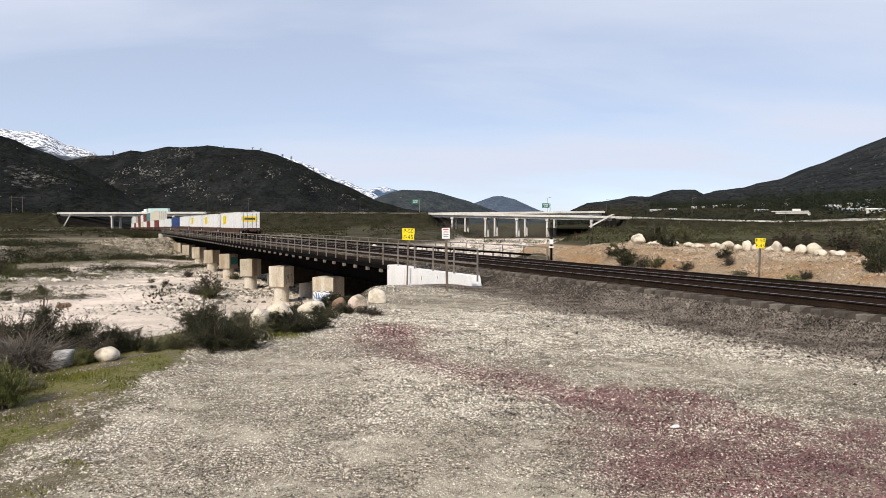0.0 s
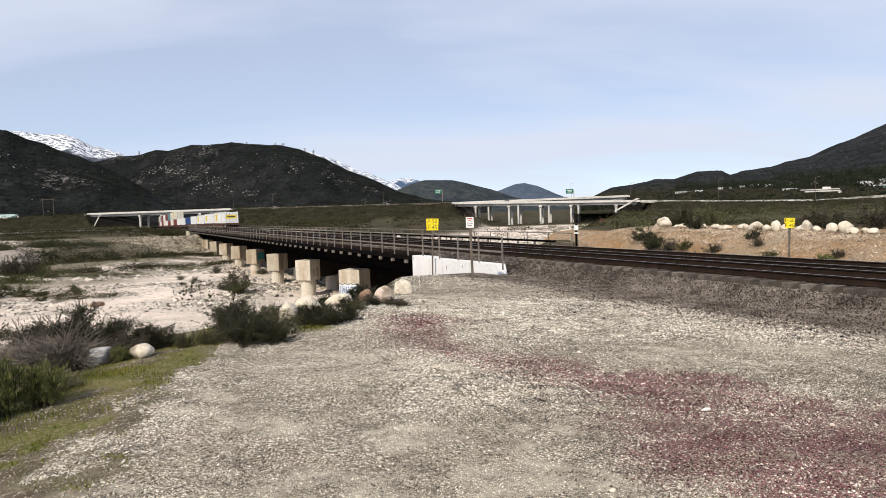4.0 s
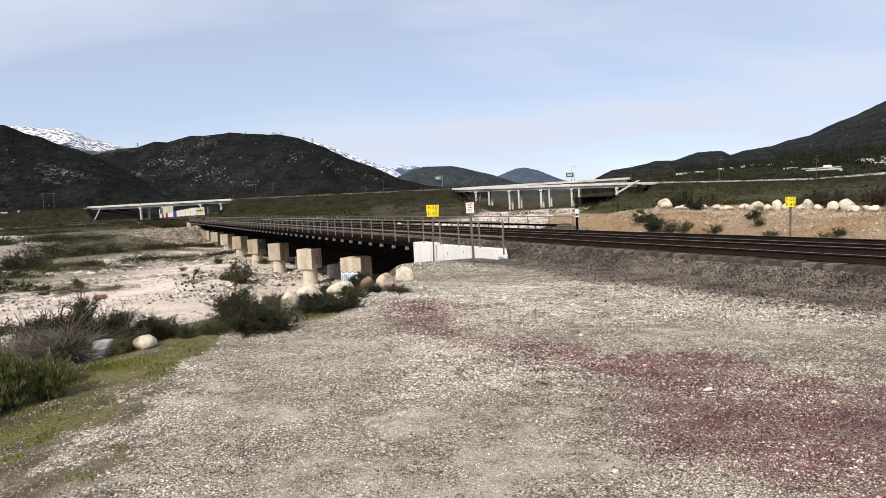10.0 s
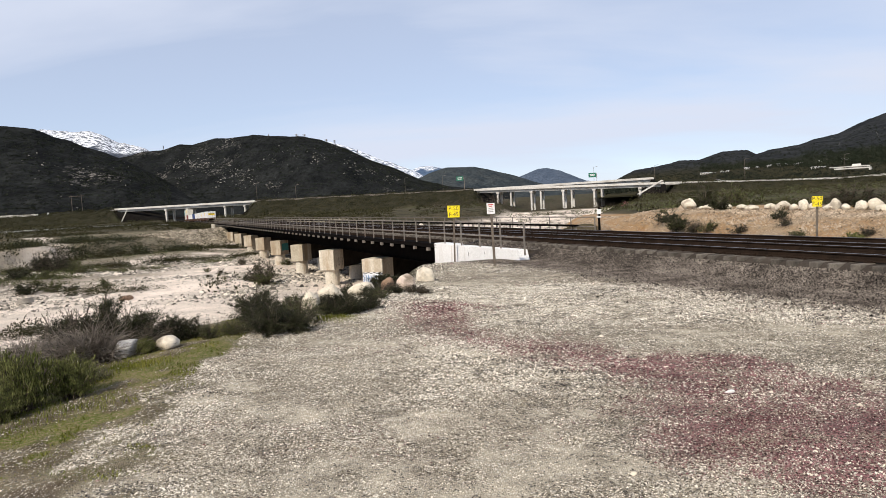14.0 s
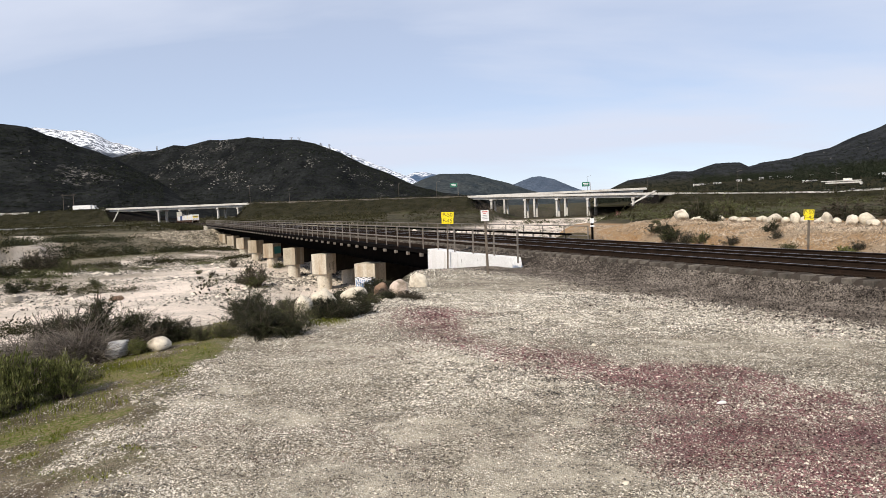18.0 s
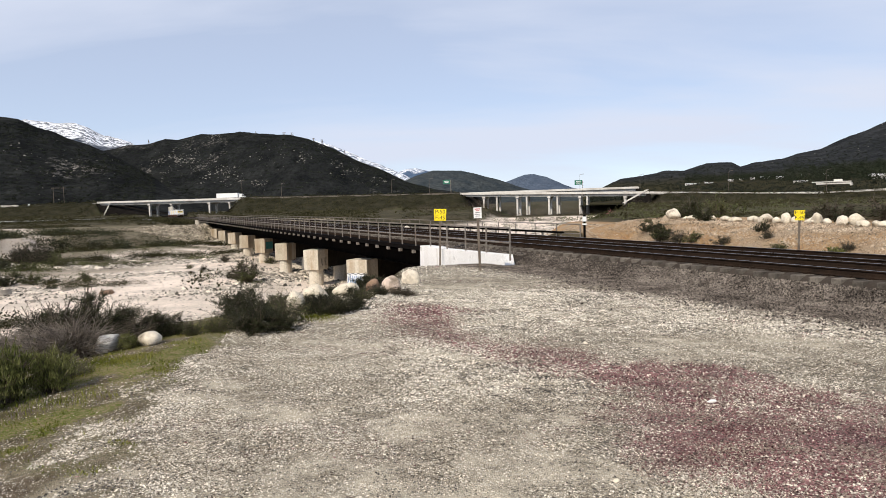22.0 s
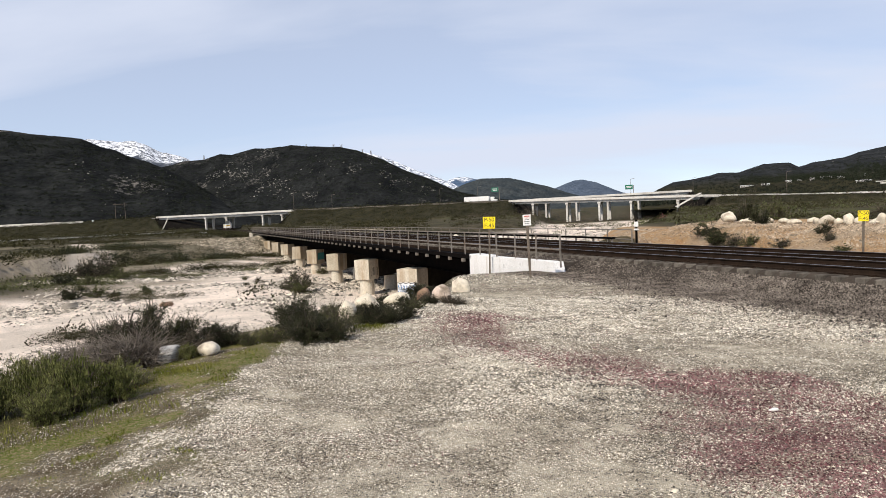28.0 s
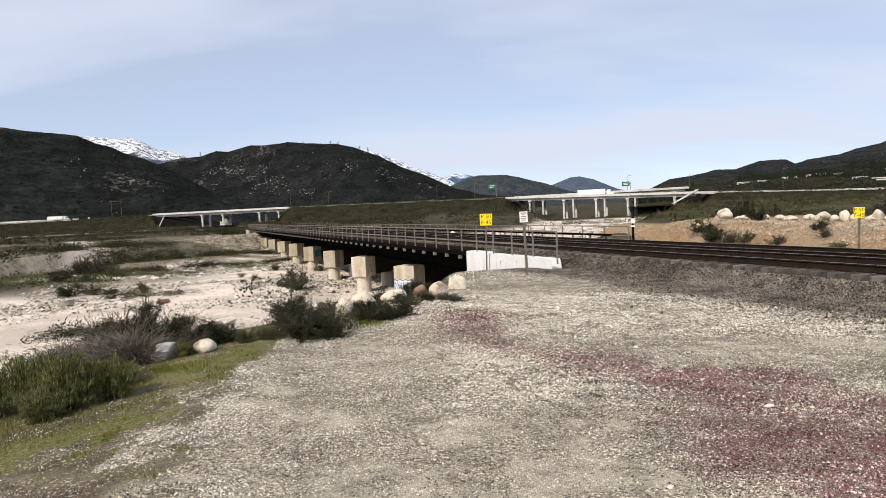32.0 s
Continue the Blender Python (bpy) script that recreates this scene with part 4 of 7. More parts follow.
mountain("mountain_right", "dark scrub-covered mountain rising over the settlement", [(8.5, 0.4), (10.2, 0.96), (11.7, 1.64), (14.4, 1.98), (15.0, 2.15), (16.5, 2.09), (17.2, 2.35), (18.2, 2.64), (19.1, 2.67), (19.9, 2.62), (20.5, 2.3), (21.3, 2.51), (23.3, 2.68), (24.3, 3.0), (25.8, 3.25), (27.2, 3.91), (28.7, 4.42), (30.1, 5.04), (31.1, 5.49), (32.4, 6.0), (35, 7.0), (40, 8), (48, 7)], 2300, 1900, M_HILL_R, 0.07, 13, spur=0.8, power=1.7, base=-1.0)
mountain("mountain_main", "dark chaparral hill with pale rock outcrops", [(-33, 3.0), (-30, 4.0), (-28.4, 4.51), (-26.7, 4.96), (-25.3, 5.09), (-24.1, 5.48), (-23.2, 5.41), (-21.6, 5.84), (-20.4, 5.85), (-18.6, 6.05), (-17.2, 5.92), (-14.7, 5.78), (-13.3, 5.45), (-11.4, 4.7), (-9.8, 3.85), (-7.1, 2.74), (-5.3, 1.81), (-3.1, 1.21), (-1.2, 0.97), (2, 0.5)], 1500, 560, M_HILL, 0.07, 15)
mountain("mountain_left", "dark scrub-covered hill shoulder", [(-60, 6.5), (-50, 7.5), (-44, 7.6), (-38.7, 7.2), (-36.7, 6.94), (-35.3, 6.82), (-33.7, 6.67), (-32.5, 6.12), (-31.6, 5.87), (-30.6, 5.38), (-29.5, 5.03), (-28.8, 4.72), (-28.2, 4.45), (-26, 3.2), (-23.5, 1.6), (-21, 0.2)], 1250, 480, M_HILL, 0.07, 17)


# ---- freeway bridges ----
# slope paving near black: shade beneath the freeway decks put into its colour
M_SHADE = surf("shade_dark_paving", (0.010, 0.009, 0.0085), (0.018, 0.0165, 0.015), 0.2, 0.95, 0.0, fine=2)

def sloped_strip(top, low, half):
    bm = bmesh.new()
    vs = [bm.verts.new((x + dx, y, z)) for y in (-0.5, -0.12) for (x, z) in (top, low) for dx in (-half, half)]
    for q in ((0, 1, 3, 2), (4, 6, 7, 5), (0, 4, 5, 1), (2, 3, 7, 6), (0, 2, 6, 4), (1, 5, 7, 3)):
        bm.faces.new([vs[i] for i in q])
    bmesh.ops.recalc_face_normals(bm, faces=bm.faces)
    return bm


def build_freeway_bridge(name, label, x0, x1, offset, columns, col_low, ends=None, reach=(11.0, 11.0)):
    f = lambda x: (x, float(np.interp(x, FW_X, FW_Y)) + offset, float(np.interp(x, FW_X, FW_Z)))
    a, b = Vector(f(x0)), Vector(f(x1))
    if ends:
        a.z, b.z = ends
    ang = math.degrees(math.atan2(b.y - a.y, b.x - a.x))
    Lg = math.hypot(b.x - a.x, b.y - a.y)
    slope = (b.z - a.z) / Lg
    th = thing(name, pose(a.x, a.y, a.z, 0, 0, ang), label, "bridge")

    def beam(nm, y0, y1, z0, z1, mat=M_FREEWAY, s0=0.0, s1=None):
        s1 = Lg if s1 is None else s1
        bm = bmesh.new()
        vs = [bm.verts.new((x, y, z + slope * x)) for x in (s0, s1) for y, z in ((y0, z0), (y1, z0), (y1, z1), (y0, z1))]
        for q in ((0, 1, 2, 3), (7, 6, 5, 4), (0, 4, 5, 1), (1, 5, 6, 2), (2, 6, 7, 3), (3, 7, 4, 0)):
            bm.faces.new([vs[i] for i in q])
        bmesh.ops.recalc_face_normals(bm, faces=bm.faces)
        return part(nm, bm, mat, th)

    beam("deck", 0.0, 13.5, -1.3, -0.9)
    beam("girder", 1.4, 2.4, -2.6, -1.3)
    beam("girder", 6.2, 7.2, -2.6, -1.3)
    beam("girder", 11.2, 12.2, -2.6, -1.3)
    beam("parapet", -0.05, 0.3, -1.25, 0.0)
    beam("parapet", 13.2, 13.5, -0.9, 0.0)
    for ci, c in enumerate(columns):
        s = (c - x0) / (x1 - x0) * Lg
        zt = -2.6 + slope * s
        col_z = col_low(c) - a.z
        for y in (2.2, 11.0):
            bm = bmesh.new()
            box(bm, s - 0.55, y - 0.8, col_z, s + 0.55, y + (0.8 if y < 5 else 1.0), zt - 1.0, 0.12)
            part("column", bm, M_FREEWAY, th)
        part("bent_cap", boxed(s - 0.9, 0.9, zt - 1.0, s + 0.9, 12.6, zt, 0.05), M_FREEWAY, th)
    if name == "freeway_overpass" and offset == 0:
        part("paving_edge", sloped_strip((10.6, -1.35), (5.2, -9.6), 0.35), M_FREEWAY, th, "pale slanting edge of the slope paving")
    if name == "freeway_bridge" and offset == 0:
        part("paving_edge", sloped_strip((Lg - 0.8, -1.4), (Lg - 14, -8.6), 0.9), M_FREEWAY, th, "pale slanting edge of the slope paving")
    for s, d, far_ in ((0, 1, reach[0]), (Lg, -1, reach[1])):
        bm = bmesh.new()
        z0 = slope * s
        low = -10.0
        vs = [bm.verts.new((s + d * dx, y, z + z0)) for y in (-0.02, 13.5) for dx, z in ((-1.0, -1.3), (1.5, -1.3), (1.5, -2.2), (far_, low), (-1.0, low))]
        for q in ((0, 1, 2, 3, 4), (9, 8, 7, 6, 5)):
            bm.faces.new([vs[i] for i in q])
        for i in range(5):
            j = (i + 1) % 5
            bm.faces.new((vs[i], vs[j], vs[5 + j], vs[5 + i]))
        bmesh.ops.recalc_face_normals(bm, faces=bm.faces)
        # this slope's darkness is painted shade, not its own concrete tone
        part("sloped_abutment", bm, M_SHADE, th, "sloping paved abutment, coloured dark for the shade under the deck")
    return th


low_l = lambda x: -1.6
low_r = lambda x: float(np.interp(x, [0, 12, 30, 75, 95], [-1.5, -6.2, -7.2, -7.2, -2.5]))
build_freeway_bridge("freeway_overpass", "pale concrete freeway overpass across the railway", -266, -157, 0, (-226.3, -181.0), low_l, None, (40, 12))
build_freeway_bridge("freeway_overpass", "pale concrete freeway overpass, opposite carriageway", -266, -157, 26, (-222, -176.0), low_l, None, (40, 12))
build_freeway_bridge("freeway_bridge", "pale concrete freeway bridge on tall square columns across the wash", -9, 99, 0, (5.2, 25.3, 43.8, 61.3, 86.3), low_r, (8.5, 6.1))
build_freeway_bridge("freeway_bridge", "pale concrete freeway bridge, opposite carriageway", -4, 100, 30, (14, 33, 52, 70, 92), low_r, (9.0, 9.6))


def build_freeway_lane(offset, xs, rail):
    """The roadway and its pale barrier on the banks."""
    vs, fs, bv, bf = [], [], [], []
    for x in xs:
        y, z = float(np.interp(x, FW_X, FW_Y)) + offset, float(np.interp(x, FW_X, FW_Z))
        vs += [(x, y, z - 0.9), (x, y + 13, z - 0.9), (x, y + 13, z - 1.5), (x, y, z - 1.5)]
        bv += [(x, y - 0.2, z - 1.1), (x, y - 0.2, z - 0.05), (x, y + 0.1, z - 0.05), (x, y + 0.1, z - 1.1)]
    for k in range(len(xs) - 1):
        for i in range(4):
            j = (i + 1) % 4
            q = (k * 4 + i, k * 4 + j, k * 4 + 4 + j, k * 4 + 4 + i)
            fs.append(q); bf.append(q)
    ob = new("freeway", mesh_np("freeway", vs, fs, M_FREEWAY))
    tagged(ob, "pale concrete freeway roadway along the bank", "road", kind="structure")
    if rail:
        part("barrier", mesh_np("barrier", bv, bf, rail), None, ob, "low pale concrete roadside barrier" if rail is M_FREEWAY else "dull grey steel guard rail")


for off in (0, 27):
    build_freeway_lane(off, [-900, -700, -500, -440, -335, -330, -268, -266.5], None)
    build_freeway_lane(off, [-156.5, -120, -80, -40, -9.5], M_STEEL_GREY)
    build_freeway_lane(off, [99.5 if off == 0 else 102.5, 146, 168, 191, 223, 300, 420, 900], M_FREEWAY)


def build_shoulder_wall():
    """Pale wall that climbs along the freeway's near shoulder before the overpass, and a small white marker past its
    end, built as a cabinet.
    """
    vs, fs = [], []
    for x, rise in ((-900, 1.7), (-700, 1.7), (-500, 1.7), (-440, 1.7), (-380, 1.1), (-334, 0.35)):
        y, z = float(np.interp(x, FW_X, FW_Y)), float(np.interp(x, FW_X, FW_Z))
        vs += [(x, y - 0.4, z - 1.1), (x, y - 0.4, z - 0.05 + rise), (x, y - 0.1, z - 0.05 + rise), (x, y - 0.1, z - 1.1)]
    for k in range(5):
        fs += [tuple(k * 4 + i for i in (a, b, b + 4, a + 4)) for a, b in ((0, 1), (1, 2), (2, 3), (3, 0))]
    fs += [(0, 1, 2, 3), (23, 22, 21, 20)]
    tagged(new("shoulder_wall", mesh_np("shoulder_wall", vs, fs, M_FREEWAY)), "pale concrete wall along the freeway shoulder", "wall")
    y, z = float(np.interp(-324, FW_X, FW_Y)), float(np.interp(-324, FW_X, FW_Z))
    # unidentified white marker; the cabinet form with roof and door is made up
    c = thing("roadside_marker", pose(-324, y - 0.8, z - 0.9), "small white roadside marker of unknown kind, built as a cabinet", "cabinet")
    body = part("body", boxed(-0.5, -0.4, -0.4, 0.5, 0.4, 1.5, 0.05), M_SIGN_WHITE, c)
    part("roof", boxed(-0.6, -0.5, 1.503, 0.6, 0.5, 1.6, 0.02), M_SIGN_WHITE, c)
    part("door", boxed(-0.42, -0.43, -0.2, 0.42, -0.403, 1.35, 0.01), M_SIGN_WHITE, body)


build_shoulder_wall()


def build_frontage_wall():
    """Low pale wall beside the track that runs below the freeway."""
    xs, ys = [-230, -205, -186.4, -169.8, -154.4, -143, -137], [170, 204, 229.3, 249, 280.3, 310, 332]
    vs, fs = [], []
    for x, y in zip(xs, ys):
        z = ground_z(x, y)
        vs += [(x, y, z - 0.5), (x, y, z + 0.42), (x + 0.1, y + 0.4, z + 0.42), (x + 0.1, y + 0.4, z - 0.5)]
    for k in range(len(xs) - 1):
        fs += [tuple(k * 4 + i for i in (a, b, b + 4, a + 4)) for a, b in ((0, 1), (1, 2), (2, 3), (3, 0))]
    tagged(new("roadside_barrier", mesh_np("roadside_barrier", vs, fs, M_FREEWAY)), "low pale concrete barrier beside a track in the scrub", "barrier")


build_frontage_wall()

# ---- the train ----
def paint(name, c, rough=0.5, dirt=0.25):
    return surf(name, c, tuple(v * 0.9 for v in c), 0.4, rough, 0.05, stain=tuple(v * 0.5 + 0.02 for v in c), stain_scale=0.6, stain_lo=0.6, stain_hi=0.85, fine=6, local=True)


P_WHITE, P_CREAM = paint("white_container_paint", (0.78, 0.78, 0.77)), paint("cream_container_paint", (0.70, 0.66, 0.56))
P_RED, P_BLUE, P_TEAL, P_GREY = paint("oxide_red_paint", (0.20, 0.045, 0.03)), paint("deep_blue_paint", (0.03, 0.07, 0.22)), paint("teal_paint", (0.10, 0.26, 0.27)), paint("grey_paint", (0.4, 0.4, 0.4))
P_CAR = paint("brown_railcar_paint", (0.085, 0.045, 0.03), 0.7)
P_LOGO, P_LOGO_DK = surf("yellow_decal", (0.85, 0.62, 0.0), (0.88, 0.66, 0.01), 1, 0.5, 0, local=True), surf("dark_decal", (0.03, 0.03, 0.03), (0.05, 0.05, 0.05), 1, 0.5, 0, local=True)
WELL = 19.5


def container_mesh(length, height, material):
    """A box with corrugated sides, corner posts and rails."""
    bm = bmesh.new()
    w, n = 1.295, int(length / 0.56)
    box(bm, -w + 0.03, 0.03, 0.12, w - 0.03, length - 0.03, height - 0.05)
    for sgn in (-1, 1):
        for k in range(n):
            y = 0.2 + k * (length - 0.4) / n
            box(bm, min(sgn * (w - 0.035), sgn * w), y, 0.15, max(sgn * (w - 0.035), sgn * w), y + 0.28, height - 0.12)
        for z0, z1 in ((0, 0.15), (height - 0.12, height)):
            box(bm, min(sgn * (w - 0.1), sgn * (w + 0.005)), 0, z0, max(sgn * (w - 0.1), sgn * (w + 0.005)), length, z1)
        for y0, y1 in ((0, 0.12), (length - 0.12, length)):
            box(bm, min(sgn * (w - 0.1), sgn * (w + 0.006)), y0, 0.15, max(sgn * (w - 0.1), sgn * (w + 0.006)), y1, height - 0.12)
    return mesh_of("body", bm, material)


MESHES = {}


def container(length, height, material, label, s, z, logo=None):
    key = (length, height, material.name)
    if key not in MESHES:
        MESHES[key] = container_mesh(length, height, material)
    c = thing("container", TRACK @ pose(T2, s, z), label, "container", "containers on the train")
    part("body", MESHES[key], None, c)
    for sgn in (-1, 1):
        d = part("door", boxed(min(sgn * 0.02, sgn * 1.2), -0.035, 0.15, max(sgn * 0.02, sgn * 1.2), 0.0, height - 0.12, 0.01), material, c)
        for x in (0.3, 0.85):
            part("lock_rod", rod(bmesh.new(), (sgn * x, -0.06, 0.2), (sgn * x, -0.06, height - 0.16), 0.025, 6), M_STEEL_GREY, d)
    if logo == "end":
        part("door_decal", boxed(-1.0, -0.04, height * 0.56, 1.0, -0.036, height * 0.80), P_LOGO, c, "yellow lettered band, plain shape")
        part("decal_bar", boxed(-0.72, -0.045, height * 0.64, 0.72, -0.041, height * 0.74), P_LOGO_DK, c)
    if logo:
        part("side_decal", boxed(-1.31, length * 0.70, height * 0.45, -1.302, length * 0.86, height * 0.86), P_LOGO, c, "yellow square emblem, plain shape")
    return c


def railcar_meshes():
    body = bmesh.new()
    for sgn in (-1, 1):
        box(body, min(sgn * 1.33, sgn * 1.45), 1.6, 0.28, max(sgn * 1.33, sgn * 1.45), WELL - 1.6, 1.12)
        for k in range(9):
            y = 2.2 + k * 1.9
            box(body, min(sgn * 1.40, sgn * 1.50), y, 0.3, max(sgn * 1.40, sgn * 1.50), y + 0.12, 1.12)
    box(body, -1.34, 1.7, 0.26, 1.34, WELL - 1.7, 0.36)
    for y0, y1 in ((0.15, 1.7), (WELL - 1.7, WELL - 0.15)):
        box(body, -1.42, y0, 0.92, 1.42, y1, 1.14)
        box(body, -0.35, y0 - 0.3 if y0 < 1 else y0, 0.7, 0.35, y1 + 0.3 if y0 > 1 else y1, 0.95)
    frame_ = bmesh.new()
    for sgn in (-1, 1):
        box(frame_, sgn * 1.0 - 0.08, -1.25, 0.42, sgn * 1.0 + 0.08, 1.25, 0.72, 0.03)
        box(frame_, sgn * 1.0 - 0.1, -0.35, 0.22, sgn * 1.0 + 0.1, 0.35, 0.5)
    box(frame_, -1.0, -0.18, 0.42, 1.0, 0.18, 0.7)
    wheel = bmesh.new()
    for sgn in (-1, 1):
        rod(wheel, (sgn * 0.70, 0, 0.0), (sgn * 0.83, 0, 0.0), 0.42, 16)
    rod(wheel, (-0.75, 0, 0), (0.75, 0, 0), 0.08, 8)
    return mesh_of("well", body, P_CAR), mesh_of("bogie", frame_, M_STEEL_DK), mesh_of("wheelset", wheel, M_RAIL_SIDE)


WELL_ME, BOGIE_ME, WHEEL_ME = railcar_meshes()


def railcar(s):
    c = thing("well_car", TRACK @ pose(T2, s, TOP2), "rust-brown container well car on steel bogies", "railcar", "cars of the train")
    part("well", WELL_ME, None, c)
    for y in (0.3, WELL - 0.3):
        b = part("bogie", BOGIE_ME, None, c, m=pose(0, y + (0.9 if y < 5 else -0.9), 0))
        for dy in (-0.85, 0.85):
            part("wheelset", WHEEL_ME, None, b, m=pose(0, dy, 0.42))
    return c


TRAIN = []      # each moving thing with its own start along the track and its height


def build_train():
    r = random.Random(5)
    s = 93.6
    for k in range(19):
        TRAIN.append((railcar(s), s, TOP2))
        z = TOP2 + 0.38
        lo = {0: P_WHITE, 1: P_WHITE, 2: P_WHITE, 3: P_WHITE, 4: P_BLUE, 5: P_WHITE, 6: P_WHITE}.get(k, (P_WHITE, P_CREAM, P_RED, P_WHITE, P_RED)[k % 5])
        words = {P_WHITE: "white corrugated freight container", P_BLUE: "deep blue corrugated freight container", P_CREAM: "cream corrugated freight container", P_RED: "dark red corrugated freight container", P_TEAL: "teal corrugated freight container", P_GREY: "grey corrugated freight container"}
        y = s + 1.68
        logo = "end" if k == 0 else ("side" if k in (1, 2, 8) else None)
        TRAIN.append((container(16.15, 2.9, lo, words[lo] + (" with yellow emblem" if logo else "") + " in a well car", y, z, logo), y, z))
        if k >= 7:
            up = (P_CREAM, P_CREAM, P_TEAL, P_RED, P_WHITE, P_RED, P_GREY)[k % 7]
            TRAIN.append((container(16.15, 2.9, up, words[up] + " stacked on another", y, z + 2.92, "side" if k == 7 else None), y, z + 2.92))
        s += WELL


build_train()


# ---- trucks and cars on the freeway ----
P_PALE_TEAL = paint("pale_teal_trailer_paint", (0.42, 0.56, 0.55))


def semi_truck(body=P_WHITE, label="white box trailer pulled by a white tractor"):
    t = thing("semi_truck", pose(0, 0, 0), label, "truck")
    part("trailer", boxed(-16.15, -1.28, 1.1, 0, 1.28, 4.05, 0.06), body, t, "long box trailer")
    cab = bmesh.new()
    box(cab, 0.9, -1.2, 0.8, 3.2, 1.2, 3.5, 0.2)
    box(cab, 3.2, -1.0, 0.8, 5.0, 1.0, 2.0, 0.2)
    c = part("cab", cab, P_WHITE, t, "white tractor cab")
    part("windscreen", boxed(2.9, -1.0, 2.1, 3.23, 1.0, 2.9, 0.05), M_BLACK, c)
    part("chassis", boxed(-15.8, -0.6, 0.8, 4.4, 0.6, 1.1), M_STEEL_DK, t)
    for x in (-14.8, -13.5, 1.0, 2.2, 4.3):
        bm = bmesh.new()
        for sg in (-1, 1):
            rod(bm, (x, sg * 0.85, 0.5), (x, sg * 1.25, 0.5), 0.5, 14)
        part("wheel", bm, M_BLACK, t)
    return t


def small_car(material, label):
    t = thing("car", pose(0, 0, 0), label, "car")
    bm = bmesh.new()
    box(bm, -2.4, -0.95, 0.4, 2.4, 0.95, 1.1, 0.15)
    part("body", bm, material, t)
    cb = part("cabin", boxed(-1.7, -0.85, 1.08, 1.1, 0.85, 1.75, 0.25), M_BLACK, t, "dark glazed cabin")
    part("roof", boxed(-1.3, -0.75, 1.72, 0.7, 0.75, 1.80, 0.03), material, cb)
    for x in (-1.5, 1.5):
        bm = bmesh.new()
        for sg in (-1, 1):
            rod(bm, (x, sg * 0.7, 0.33), (x, sg * 0.97, 0.33), 0.33, 12)
        part("wheel", bm, M_BLACK, t)
    return t


ROAD_THINGS = []


def build_road_traffic():
    # thing, rows of (seconds, x along the freeway), offset across it
    ROAD_THINGS.append((semi_truck(), [(0, -790), (12, -470), (16, -352), (17, -318), (18, -281), (19, -247), (20, -217), (21, -186), (23, -134), (24, -108), (25, -83), (28, -21), (29, 0), (30, 16), (32, 50)], 4.5, 1))
    ROAD_THINGS.append((semi_truck(), [(0, -1020), (28, -500), (30, -432), (32, -353)], 4.5, 1))
    ROAD_THINGS.append((semi_truck(P_PALE_TEAL, "pale teal box trailer pulled by a white tractor"), [(0, -213), (3, -338), (32, -1208)], 33, -1))
    for mat, words, rows, off, way in (
            (P_WHITE, "white car on the freeway", [(0, -68), (3, -118), (7, -190), (14, -330), (32, -690)], 33, -1),
            (P_GREY, "grey car on the freeway", [(0, -52), (3, 5), (7, 86), (14, 215), (32, 560)], 8, 1),
            (P_WHITE, "white van on the freeway", [(0, -125), (3, -70), (6, -14), (12, 95), (32, 420)], 4.5, 1),
            (P_GREY, "silver car on the freeway", [(0, 120), (9, -74), (13, -102 - 60), (20, -300), (32, -560)], 33, -1),
            (P_WHITE, "white pickup on the freeway", [(0, 500), (20, 160), (28, 20), (32, -61)], 37, -1)):
        ROAD_THINGS.append((small_car(mat, words), rows, off, way))


build_road_traffic()


def freeway_pose(x, offset, way):
    y, z = float(np.interp(x, FW_X, FW_Y)), float(np.interp(x, FW_X, FW_Z))
    y2 = float(np.interp(x + 6, FW_X, FW_Y))
    a = math.degrees(math.atan2(y2 - y, 6.0))
    return pose(x, y + offset, z - 0.9, 0, 0, a + (0 if way > 0 else 180))

# ---- rocks ----
def rock_mesh(name, material, seed, subdiv=3, flat=0.75, knob=0.28):
    bm = bmesh.new()
    bmesh.ops.create_icosphere(bm, subdivisions=subdiv, radius=1.0)
    r = random.Random(seed)
    off = Vector((r.uniform(0, 50), r.uniform(0, 50), r.uniform(0, 50)))
    cuts = [(Vector((r.uniform(-1, 1), r.uniform(-1, 1), r.uniform(-0.5, 1))).normalized(), r.uniform(0.62, 0.88)) for _ in range(12)]
    for v in bm.verts:
        p = v.co.copy()
        k = 1 + knob * noise.noise(p * 1.1 + off) + knob * 0.35 * noise.noise(p * 3.3 + off)
        p *= k
        for nrm, d in cuts:
            ex = p.dot(nrm) - d
            if ex > 0:
                p -= nrm * ex * 0.88
        v.co = Vector((p.x, p.y * 0.85, p.z * flat))
    me = mesh_of(name, bm, material)
    me.polygons.foreach_set("use_smooth", [True] * len(me.polygons))
    return me


BOULDERS = [rock_mesh("boulder", M_BOULDER, k) for k in range(8)]
BOULDER_PINK = surf("pinkish_granite", (0.52, 0.40, 0.32), (0.66, 0.56, 0.47), 1.6, 0.9, 0.4, stain=(0.24, 0.19, 0.14), stain_scale=2.4, stain_lo=0.52, stain_hi=0.66, fine=9)
BOULDER_BROWN = surf("brown_granite", (0.20, 0.13, 0.09), (0.32, 0.22, 0.16), 2.0, 0.9, 0.4, fine=9)


